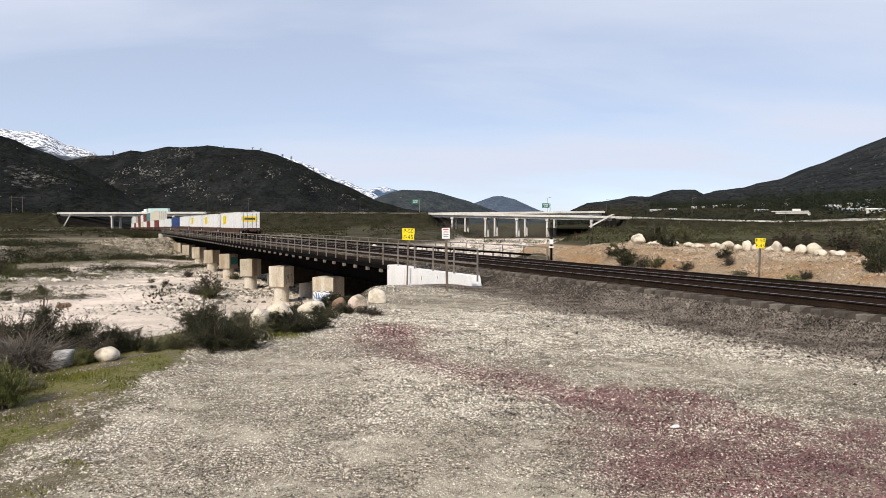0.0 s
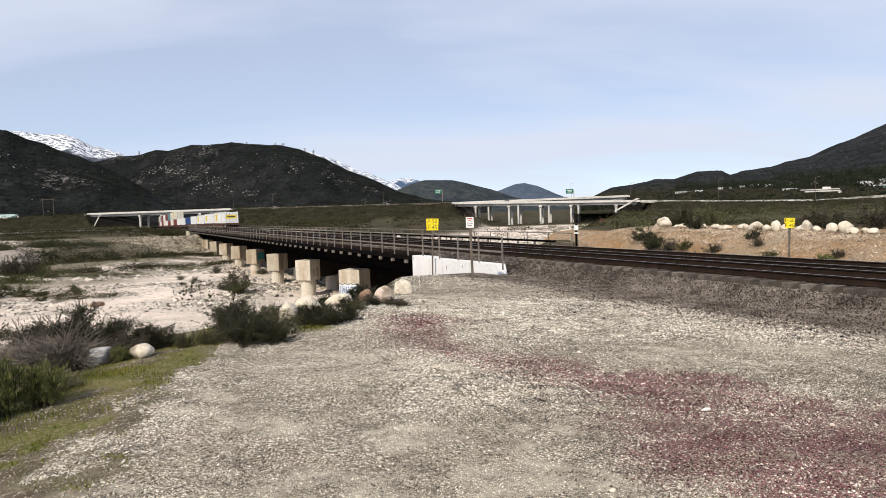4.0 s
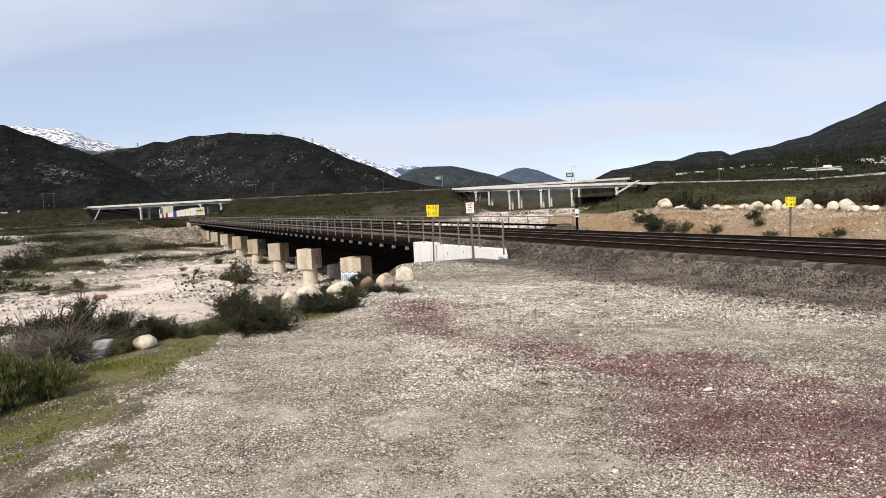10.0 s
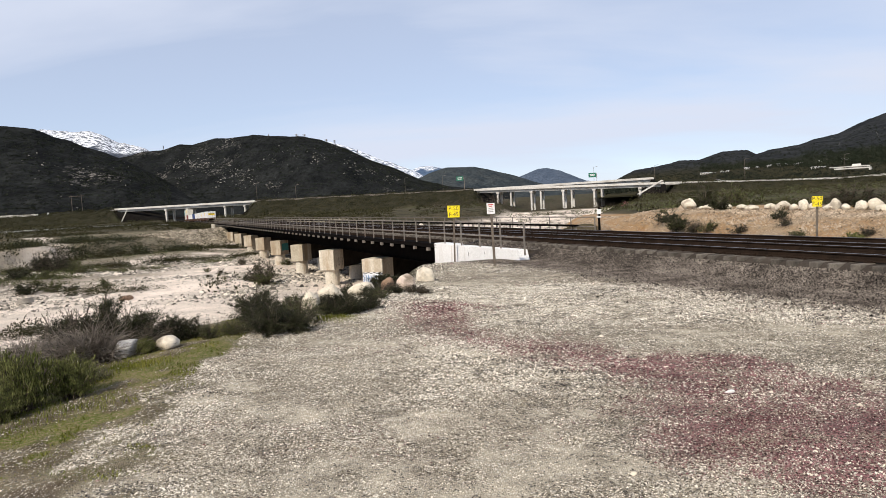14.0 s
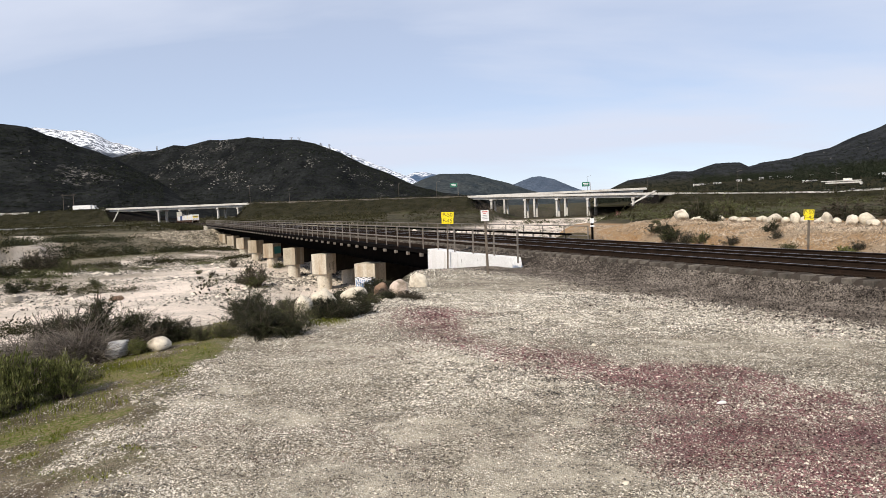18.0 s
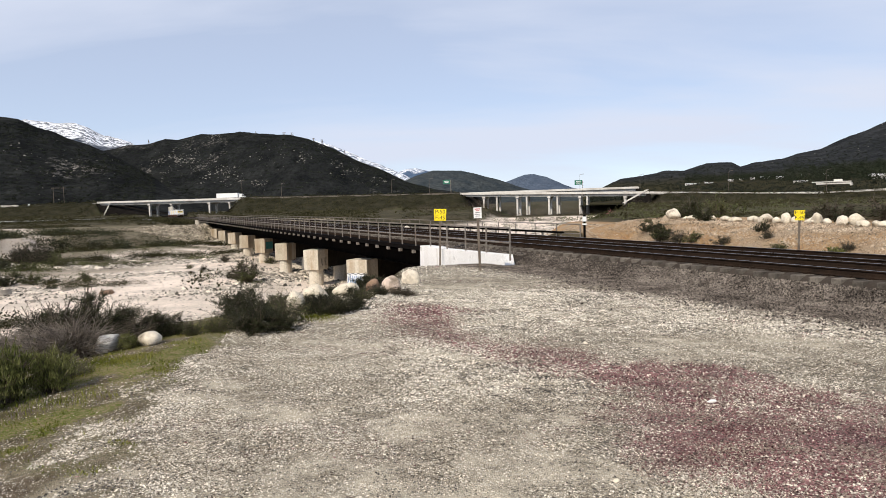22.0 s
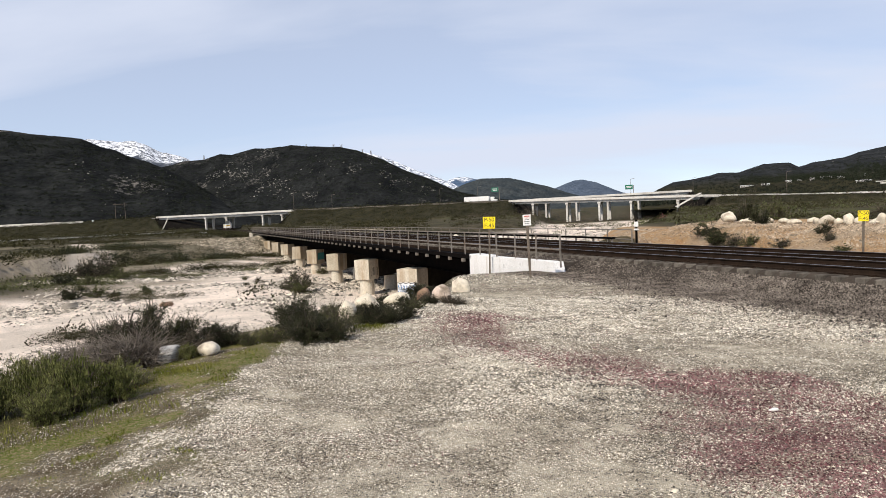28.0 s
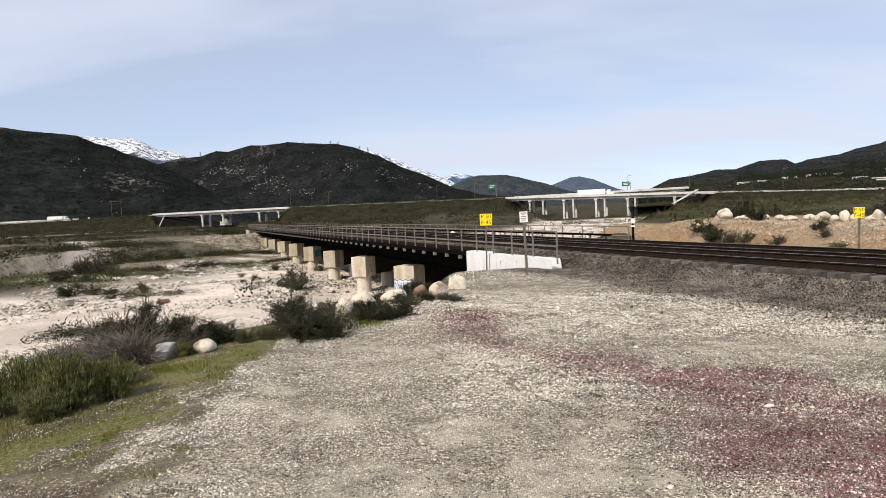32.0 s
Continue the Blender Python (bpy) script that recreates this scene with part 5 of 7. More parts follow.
def boulder(x, y, w, h, label="pale granite boulder lying on the verge", mesh=None, turn=0.0, sink=0.3, group="boulders"):
    k = int(abs(x * 7 + y * 13)) % len(BOULDERS)
    ob = new("boulder", mesh or BOULDERS[k])
    z = ground_z(x, y)
    ob.matrix_basis = Matrix.Translation((x, y, z + h * (0.5 - sink * 0.5))) @ pose(0, 0, 0, 0, 0, turn) @ Matrix.Diagonal((w / 2, w / 2 * 1.05, h / 2 / 0.75 * 1.1, 1))
    return tagged(ob, label, "boulder", group)


def build_boulders():
    pink, brown, grey = rock_mesh("boulder", BOULDER_PINK, 21), rock_mesh("boulder", BOULDER_BROWN, 23), rock_mesh("boulder", M_BOULDER_GREY, 25)
    # beside the verge, from the lot's corner towards the abutment
    boulder(-4.66, 9.6, 0.40, 0.22, "smooth pale boulder at the edge of the grass", group="verge boulders")
    boulder(-5.22, 9.45, 0.40, 0.33, "grey banded boulder beside a twiggy bush", grey, 20, group="verge boulders")
    boulder(-5.65, 8.9, 0.24, 0.17, "pale boulder half hidden by brush", group="verge boulders")
    boulder(-3.34, 12.5, 0.42, 0.44, "pale pointed boulder among bushes", BOULDERS[1], 40, group="verge boulders")
    boulder(-3.33, 14.1, 0.60, 0.44, "pale boulder behind a dark bush", BOULDERS[2], 0, group="verge boulders")
    boulder(-2.9, 15.5, 0.66, 0.34, "flat-topped pale boulder below the bridge", BOULDERS[4], 10, 0.45, group="verge boulders")
    boulder(-2.48, 16.5, 0.42, 0.40, "brown boulder below the bridge", brown, 30, 0.5, group="verge boulders")
    boulder(-2.02, 16.4, 0.54, 0.50, "pinkish rounded boulder below the abutment", pink, 60, 0.55, group="verge boulders")
    boulder(-1.74, 18.4, 0.56, 0.50, "pale rounded boulder against the abutment slope", BOULDERS[6], -25, 0.55, group="verge boulders")
    boulder(-3.05, 11.6, 0.14, 0.08, "small flat pale stone in the grass", group="verge boulders")
    boulder(-27.2, 49.6, 1.15, 0.42, "weathered brown boulder half buried in the sand", brown, 5, group="wash boulders")
    r = random.Random(11)
    # the row along the top of the dirt berm: distance along the track, width, height
    row = [(34.6, 1.05, 1.0), (33.5, 0.5, 0.4), (32.8, 0.8, 0.5), (31.8, 0.95, 0.5), (30.1, 0.7, 0.55), (29.4, 0.75, 0.45), (28.5, 0.8, 0.5), (27.9, 0.55, 0.5), (27.4, 0.95, 0.75),
           (26.8, 0.6, 0.5), (26.3, 0.62, 0.9), (25.7, 0.7, 0.6), (24.8, 0.9, 0.5), (24.5, 0.7, 0.8), (23.8, 0.5, 0.45), (23.0, 0.7, 0.75), (22.5, 0.75, 0.9), (21.9, 0.7, 0.5), (21.5, 0.6, 0.45), (21.0, 0.65, 0.45), (19.0, 0.8, 0.5), (18.1, 0.7, 0.45)]
    for s, w, h in row:
        x, y = world_xy(31.4 + r.uniform(-0.25, 0.35), s)
        boulder(x, y, w * r.uniform(0.85, 1.05), h * 0.72, "pale granite boulder in a row along the dirt berm", None, r.uniform(0, 180), 0.14, "boulder row on the berm")


build_boulders()

M_PEBBLE = surf("pale_gravel_stone", (0.46, 0.415, 0.34), (0.665, 0.615, 0.525), 2.0, 0.9, 0.0, fine=40, island=0.55)
M_PEBBLE_GREY = surf("grey_gravel_stone", (0.075, 0.069, 0.063), (0.175, 0.158, 0.137), 2.0, 0.9, 0.0, fine=40, island=0.6)
M_PEBBLE_RED = surf("red_gravel_stone", (0.11, 0.047, 0.050), (0.245, 0.135, 0.135), 2.0, 0.9, 0.0, fine=40, island=0.9)
M_BERM_STONE = surf("ochre_clod", (0.21, 0.145, 0.09), (0.45, 0.37, 0.28), 0.6, 0.9, 0.0, fine=8, island=0.6)
M_DIRT_STONE = surf("buff_rubble", (0.155, 0.13, 0.095), (0.39, 0.34, 0.265), 0.6, 0.9, 0.0, fine=8, island=0.6)


def scatter_polar(n, r0, r1, a0, a1, power=1.0):
    u = rng.uniform(0, 1, n)
    r = (r0 ** (1 - power) + u * (r1 ** (1 - power) - r0 ** (1 - power))) ** (1 / (1 - power)) if power != 1 else r0 * (r1 / r0) ** u
    a = np.radians(rng.uniform(a0, a1, n))
    return np.sin(a) * r, np.cos(a) * r, r


def build_gravel():
    X, Y, R = scatter_polar(560000, 3.4, 17.0, -44, 36, 0.7)
    X2, Y2, R2 = scatter_polar(80000, 14.0, 29.0, -12, 36, 0.6)
    X3, Y3, R3 = scatter_polar(70000, 0.5, 7.0, -180, 180, 0.2)
    out = (R3 < 3.5) | (np.abs(np.degrees(np.arctan2(X3, Y3)) + 4) > 40)
    X, Y, R = np.r_[X, X2, X3[out]], np.r_[Y, Y2, Y3[out]], np.r_[R, R2, R3[out]]
    z, m = land(X, Y)
    keep = (m["m_gravel"] + m["m_grass"] * (0.11 + 0.6 * soil_mask(X, Y))) > rng.uniform(0.1, 1.0, len(X)) * 0.95
    keep &= bare_mask(X, Y) * 0.45 < rng.uniform(0, 1, len(X))
    thin = smooth01(0.45 + 1.7 * fbm(X * 0.8, Y * 1.5, 1.3, 4, 65))
    keep &= rng.uniform(0, 1, len(X)) < 0.68 + 0.32 * thin
    L = X * math.cos(TA) + Y * math.sin(TA)
    keep &= L < 11.6
    X, Y, z = X[keep], Y[keep], z[keep]
    red = red_mask(X, Y) > rng.uniform(0.05, 1.32, len(X))
    dull = ~red & (grey_mask(X, Y) + 0.4 * (m["m_gravel"][keep] < 0.4) > rng.uniform(0, 1, len(X)))
    size = np.exp(rng.normal(math.log(0.0050), 0.46, len(X))).clip(0, 0.0120) * (0.72 + 0.80 * (np.hypot(X, Y) / 10))
    size = size * np.where(m["m_gravel"][keep] < 0.4, 0.58, 1.0) * (0.80 + 0.45 * smooth01(0.5 + 1.4 * fbm(X + 0.3 * Y, Y * 1.3, 2.4, 3, 63)))
    pts = np.stack([X, Y, z + 0.002], -1)
    for name, sel, mat, label in (("gravel", ~red & ~dull, M_PEBBLE, "loose pale grey-buff gravel over the lot"), ("grey_gravel", dull, M_PEBBLE_GREY, "loose darker grey stones among the pale gravel"), ("red_gravel", red, M_PEBBLE_RED, "spread of loose dark red crushed stone")):
        tagged(new(name, stone_mesh(name, pts[sel], size[sel], mat, rng, 0.7, True)), label, "gravel", kind="stuff")
    # single larger stones that stand out
    r = random.Random(4)
    quartz = rock_mesh("stone", surf("white_quartz", (0.70, 0.68, 0.66), (0.80, 0.79, 0.77), 6.0, 0.85, 0.2, local=True), 33)
    ob = new("stone", quartz)
    ob.matrix_basis = Matrix.Translation((2.19, 6.50, ground_z(2.19, 6.50) + 0.012)) @ pose(0, 0, 0, 0, 0, 12) @ Matrix.Diagonal((0.055, 0.034, 0.026, 1))
    tagged(ob, "flat white quartz stone on the red gravel", "stone", "loose stones")
    for x, y, w in ((-0.72, 5.15, 0.05), (-0.12, 6.4, 0.05), (0.9, 4.5, 0.045), (3.1, 6.0, 0.05), (1.5, 9.6, 0.06), (-1.9, 7.2, 0.055), (2.2, 11.8, 0.06)):
        ob = new("stone", BOULDERS[r.randrange(8)])
        ob.matrix_basis = Matrix.Translation((x, y, ground_z(x, y) + w * 0.2)) @ pose(0, 0, 0, 0, 0, r.uniform(0, 180)) @ Matrix.Diagonal((w * 0.6, w * 0.5, w * 0.42, 1))
        tagged(ob, "single larger pale stone on the gravel", "stone", "loose stones")


build_gravel()


def build_wash_rocks():
    n = 150000
    X, Y, R = scatter_polar(n, 30, 175, -48, 22, 0.9)
    z, m = land(X, Y)
    band = fbm(X + Y * 0.25, Y * 2.2, 16, 3, 71)
    keep = (m["m_sand"] > 0.25) & ((band > 0.08) | (rng.uniform(0, 1, n) < 0.06)) & ((R > 58) | (rng.uniform(0, 1, n) < 0.3))
    X, Y, z, R, band = X[keep], Y[keep], z[keep], R[keep], band[keep]
    size = np.exp(rng.normal(math.log(0.026), 0.55, len(X))) * (1 + R / 100) * (1 + 1.3 * np.clip(band, 0, 1))
    tagged(new("wash_cobbles", stone_mesh("wash_cobbles", np.stack([X, Y, z + size * 0.15], -1), size, M_ROCK, rng, 0.7)), "pale cobbles strewn over the sandy wash", "stones", kind="stuff")
    # bars of larger cobbles left by floods
    pts = []
    for line, n, wide in ((((-50, 66), (-43, 69.5), (-40.4, 72), (-37.4, 76.5), (-33.3, 82.5), (-27, 92)), 5200, 1.0), (((-37, 46), (-34, 50), (-31, 55)), 400, 1.2), (((-47, 78), (-40, 83), (-35, 89), (-30, 97)), 2600, 0.9), (((-20, 48), (-18, 56), (-16, 64), (-17, 74)), 2600, 1.3)):
        line = np.array(line, float)
        f = rng.uniform(0, len(line) - 1, n)
        k = f.astype(int)
        pts.append(line[k] + (line[k + 1] - line[k]) * (f - k)[:, None] + rng.normal(0, 1, (n, 2)) * np.array([wide, wide * 0.8]))
    X, Y = np.concatenate(pts).T
    z = land(X, Y)[0]
    size = np.exp(rng.normal(math.log(0.085), 0.5, len(X))).clip(0.03, 0.3)
    tagged(new("cobble_bar", stone_mesh("cobble_bar", np.stack([X, Y, z - 0.01], -1), size, M_ROCK, rng, 0.75)), "bars of larger pale cobbles across the wash", "stones", kind="stuff")
    # rubble bank below the far end of the bridge, and other cut banks
    n = 26000
    Y = rng.uniform(112, 165, n)
    XL = np.interp(Y, [-200, 0, 27, 60, 85, 125, 144, 420, 900], [-130, -80, -70, -60.5, -57.5, -57, -46, -1.4, 80])
    X = XL + rng.uniform(-3, 12, n)
    z, m = land(X, Y)
    keep = (z > -4.0) & (z < -1.1)
    X, Y, z = X[keep], Y[keep], z[keep]
    size = np.exp(rng.normal(math.log(0.12), 0.5, len(X)))
    tagged(new("rubble_bank", stone_mesh("rubble_bank", np.stack([X, Y, z + 0.05], -1), size, M_DIRT_STONE, rng, 0.8)), "rubble of angular buff rock on the far bank", "stones", kind="stuff")
    # stones on the dirt berm
    n = 70000
    S, L = rng.uniform(12, 44, n), rng.uniform(24, 33, n)
    X, Y = L * math.cos(TA) - S * math.sin(TA), L * math.sin(TA) + S * math.cos(TA)
    z, m = land(X, Y)
    keep = m["m_dirt"] > rng.uniform(0.1, 1, n)
    keep &= (S < 36) | (rng.uniform(0, 1, n) < 0.35)
    size = np.exp(rng.normal(math.log(0.022), 0.5, n)) * (1 + 0.4 * smooth01((L - 28) / 3))
    tagged(new("berm_stones", stone_mesh("berm_stones", np.stack([X, Y, z], -1)[keep], size[keep], M_BERM_STONE, rng, 0.9, True)), "buff stones and clods on the dirt berm", "stones", kind="stuff")


build_wash_rocks()

# ---- plants ----
def quads_mesh(name, centers, ups, widths, lengths, material, spin=None, taper=0.35):
    """Many small leaves: four-cornered blades from a centre along a direction."""
    n = len(centers)
    ups = ups / np.linalg.norm(ups, axis=1, keepdims=True)
    side = np.cross(ups, rng.normal(size=(n, 3)))
    side /= np.linalg.norm(side, axis=1, keepdims=True) + 1e-9
    w, l = np.asarray(widths)[:, None], np.asarray(lengths)[:, None]
    b = centers + ups * l * 0.45 + side * w * 0.5
    d = centers + ups * l
    e = centers + ups * l * 0.45 - side * w * 0.5
    v = np.stack([centers, b, d, e], 1).reshape(-1, 3)
    me = bpy.data.meshes.new(name)
    me.vertices.add(n * 4); me.vertices.foreach_set("co", v.astype(np.float32).ravel())
    me.loops.add(n * 4); me.loops.foreach_set("vertex_index", np.arange(n * 4, dtype=np.int32))
    me.polygons.add(n); me.polygons.foreach_set("loop_start", np.arange(0, n * 4, 4))
    me.update(calc_edges=True)
    me.materials.append(material)
    return me


def twigs_mesh(name, starts, ends, r0, r1, material):
    """Thin three-sided twigs."""
    n = len(starts)
    d = ends - starts
    d /= np.linalg.norm(d, axis=1, keepdims=True) + 1e-9
    s = np.cross(d, rng.normal(size=(n, 3)))
    s /= np.linalg.norm(s, axis=1, keepdims=True) + 1e-9
    t = np.cross(d, s)
    rings = []
    for base, r in ((starts, r0), (ends, r1)):
        for k in range(3):
            an = k * 2.0944
            rings.append(base + (s * math.cos(an) + t * math.sin(an)) * np.asarray(r).reshape(-1, 1))
    v = np.stack(rings, 1).reshape(-1, 3)
    f = (np.array([(0, 1, 4, 3), (1, 2, 5, 4), (2, 0, 3, 5)])[None] + (np.arange(n) * 6)[:, None, None]).reshape(-1, 4)
    me = bpy.data.meshes.new(name)
    me.vertices.add(n * 6); me.vertices.foreach_set("co", v.astype(np.float32).ravel())
    me.loops.add(f.size); me.loops.foreach_set("vertex_index", f.astype(np.int32).ravel())
    me.polygons.add(len(f)); me.polygons.foreach_set("loop_start", np.arange(0, f.size, 4))
    me.update(calc_edges=True)
    me.materials.append(material)
    return me


def bush_meshes(kind, leaves, twigs, seed, big=1.0):
    """A bush about one metre wide and high (unit size): stems fanning from the root and leaves in uneven sprays."""
    g = np.random.default_rng(seed)
    k = {"broom": 60, "dead": 90}.get(kind, 26)
    az, lean = g.uniform(0, 6.283, k), np.abs(g.normal(0.75, 0.35, k)) if kind != "broom" else np.abs(g.normal(0.35, 0.25, k))
    ln = g.uniform(0.6, 1.05, k)
    d = np.stack([np.cos(az) * np.sin(lean), np.sin(az) * np.sin(lean), np.cos(lean)], -1)
    tips = d * ln[:, None] * np.array([0.62, 0.62, 1.0])
    roots = g.normal(0, 0.06, (k, 3)) * np.array([1, 1, 0]) + tips * np.array([0.25, 0.25, 0])
    m = twigs
    i = g.integers(0, k, m)
    f = g.uniform(0.15, 0.9, m)[:, None]
    st = roots[i] + (tips[i] - roots[i]) * f
    en = st + (d[i] * 0.6 + g.normal(0, 0.5, (m, 3))) * g.uniform(0.08, 0.34 if kind != "dead" else 0.5, m)[:, None]
    en[:, 2] = np.abs(en[:, 2]) * (1 if kind != "twiggy" else 0.9)
    starts, ends = np.concatenate([roots, st]), np.concatenate([tips, en])
    tw = twigs_mesh("branchwork", starts, ends, np.r_[np.full(k, 0.012), np.full(m, 0.005)], np.r_[np.full(k, 0.005), np.full(m, 0.0018)], M_TWIG_PALE if kind == "dead" else M_TWIG)
    n = leaves
    j = g.integers(0, m, n)
    if kind in ("dense", "sage"):
        j = np.where(g.uniform(0, 1, n) < 0.75, g.permutation(m)[:m // 2][g.integers(0, m // 2, n)], j)
    q = g.uniform(0.25, 1.1, n)[:, None]
    ce = st[j] + (en[j] - st[j]) * q + g.normal(0, 0.02, (n, 3))
    if kind == "broom":
        up = d[i[j]] * 0.5 + np.array([0, 0, 0.9]) + g.normal(0, 0.18, (n, 3))
        le, wi = g.uniform(0.04, 0.12, n), g.uniform(0.006, 0.012, n)
    else:
        up = (en[j] - st[j]) / (np.linalg.norm(en[j] - st[j], axis=1, keepdims=True) + 1e-6) + g.normal(0, 0.7, (n, 3)) + np.array([0, 0, 0.3])
        le, wi = g.uniform(0.016, 0.040, n), g.uniform(0.009, 0.018, n)
    le, wi = le * big, wi * big
    ce[:, 2] = np.maximum(ce[:, 2], 0.02)
    fo = quads_mesh("foliage", ce, up, wi, le, {"dense": M_LEAF, "twiggy": M_LEAF, "dead": M_LEAF, "broom": M_LEAF_BROOM, "sage": M_LEAF_SAGE}[kind])
    return tw, fo


BUSH = {
    "dense": [bush_meshes("dense", 19000, 700, 101), bush_meshes("dense", 19000, 700, 102), bush_meshes("dense", 19000, 700, 106)],
    "twiggy": [bush_meshes("twiggy", 3000, 1300, 103)],
    "broom": [bush_meshes("broom", 18000, 800, 104), bush_meshes("broom", 18000, 800, 107)],
    "dead": [bush_meshes("dead", 900, 3000, 109)],
    "sage": [bush_meshes("sage", 7000, 560, 105), bush_meshes("sage", 7000, 560, 108)],
}
BUSH_FAR = {"dense": [bush_meshes("dense", 3600, 200, 111, 2.0), bush_meshes("dense", 3600, 200, 112, 2.0)], "twiggy": [bush_meshes("twiggy", 1200, 700, 113, 1.8)],
            "broom": [bush_meshes("broom", 2600, 160, 114, 2.0)], "sage": [bush_meshes("sage", 2400, 200, 115, 2.0), bush_meshes("sage", 2400, 200, 116, 2.0)]}
WORDS = {"dense": ("dark green leafy chaparral bush", "bush"), "twiggy": ("grey twiggy half-bare bush", "bush"), "dead": ("pale grey dead twiggy bush", "bush"), "broom": ("upright grey-green broom-like shrub", "shrub"), "sage": ("low grey-green sage shrub", "shrub")}


def bush(kind, x, y, w, h, where, turn=None, group=""):
    kit = BUSH if math.hypot(x, y) < 22 else BUSH_FAR
    v = kit[kind][int(abs(x * 11 + y * 7)) % len(kit[kind])]
    z = ground_z(x, y)
    t = (x * 57 + y * 31) % 360 if turn is None else turn
    b = thing("bush", Matrix.Translation((x, y, z - 0.02)) @ pose(0, 0, 0, 0, 0, t) @ Matrix.Diagonal((w / 1.15, w / 1.15, h, 1)), WORDS[kind][0] + " " + where, WORDS[kind][1], group)
    part("branchwork", v[0], None, b)
    part("foliage", v[1], None, b)
    return b


def build_near_bushes():
    # along the verge, from the bridge to the lot's corner
    v = "verge bushes"
    bush("dense", -3.45, 10.35, 0.85, 0.51, "at the edge of the verge", group=v)
    bush("dense", -3.0, 10.6, 0.7, 0.41, "at the edge of the verge", group=v)
    bush("dense", -3.75, 11.0, 0.9, 0.59, "at the edge of the verge", group=v)
    bush("sage", -3.3, 11.4, 0.9, 0.57, "at the edge of the verge", group=v)
    bush("dense", -4.1, 11.8, 0.9, 0.61, "at the edge of the verge", group=v)
    bush("dense", -3.05, 12.75, 0.55, 0.34, "in front of a boulder", group=v)
    bush("dense", -2.72, 12.55, 0.65, 0.38, "in front of a boulder", group=v)
    bush("dense", -2.3, 12.9, 0.55, 0.33, "in front of boulders", group=v)
    bush("sage", -2.35, 14.6, 0.5, 0.28, "between boulders", group=v)
    bush("dense", -2.2, 15.6, 0.5, 0.19, "between boulders", group=v)
    bush("twiggy", -1.5, 15.3, 0.42, 0.24, "beside the abutment boulders", group=v)
    bush("dense", -4.3, 15.4, 1.5, 0.41, "below the bridge", group=v)
    bush("sage", -5.0, 15.9, 1.5, 0.61, "below the bridge", group=v)
    bush("dense", -3.9, 18.3, 1.4, 0.6, "below the bridge", group=v)
    bush("dense", -5.2, 19.5, 1.7, 0.8, "below the bridge", group=v)
    bush("dense", -3.9, 21.5, 1.3, 0.5, "below the abutment", group=v)
    bush("dense", -4.2, 16.4, 1.5, 0.60, "below the bridge", group=v)
    bush("dense", -3.5, 17.3, 1.3, 0.60, "below the bridge", group=v)
    bush("dense", -2.8, 17.5, 1.0, 0.42, "behind boulders below the bridge", group=v)
    bush("twiggy", -2.35, 16.1, 0.6, 0.28, "between boulders", group=v)
    bush("dense", -2.62, 15.0, 0.7, 0.30, "between boulders", group=v)
    bush("twiggy", -1.75, 15.6, 0.6, 0.26, "beside the abutment boulders", group=v)
    bush("sage", -4.0, 10.4, 0.55, 0.30, "at the edge of the verge", group=v)
    bush("sage", -4.3, 10.25, 0.5, 0.30, "at the edge of the verge", group=v)
    bush("dense", -4.75, 10.5, 0.6, 0.34, "at the edge of the verge", group=v)
    bush("broom", -4.9, 9.45, 0.34, 0.23, "beside a boulder", group=v)
    bush("dense", -5.9, 10.2, 1.35, 0.92, "on the bank of the wash", group=v)
    bush("dense", -6.7, 10.4, 1.2, 0.80, "on the bank of the wash", group=v)
    bush("dense", -5.35, 10.0, 0.75, 0.70, "on the bank of the wash", group=v)
    bush("twiggy", -6.3, 10.0, 1.3, 0.95, "on the bank of the wash", group=v)
    bush("dead", -5.75, 9.4, 1.5, 0.52, "on the bank of the wash", group=v)
    bush("dead", -6.6, 9.5, 1.5, 0.50, "on the bank of the wash", group=v)
    bush("dead", -7.5, 9.8, 1.4, 0.5, "on the bank of the wash", group=v)
    bush("sage", -7.3, 8.8, 1.3, 0.45, "on the bank of the wash", group=v)
    bush("broom", -4.95, 6.9, 0.9, 0.58, "on the verge", group=v)
    bush("broom", -4.6, 7.2, 0.7, 0.46, "on the verge", group=v)
    bush("broom", -5.5, 7.1, 1.0, 0.62, "on the verge", group=v)
    bush("broom", -6.05, 6.9, 1.0, 0.58, "on the verge", group=v)
    bush("broom", -5.0, 6.55, 0.7, 0.36, "on the verge", group=v)
    bush("sage", -4.8, 7.9, 0.6, 0.26, "on the verge", group=v)
    bush("dense", -2.85, 12.25, 0.8, 0.42, "in front of a boulder", group=v)
    bush("dense", -2.5, 12.35, 0.7, 0.40, "in front of boulders", group=v)
    bush("dense", -5.0, 10.3, 0.8, 0.46, "on the bank of the wash", group=v)
    bush("twiggy", -5.0, 9.75, 0.8, 0.5, "on the bank of the wash", group=v)
    # in the wash
    bush("twiggy", -19.2, 56.5, 3.0, 2.5, "in the sandy wash", group="wash bushes")
    bush("sage", -18.6, 55.6, 2.4, 1.3, "in the sandy wash", group="wash bushes")
    r = random.Random(21)
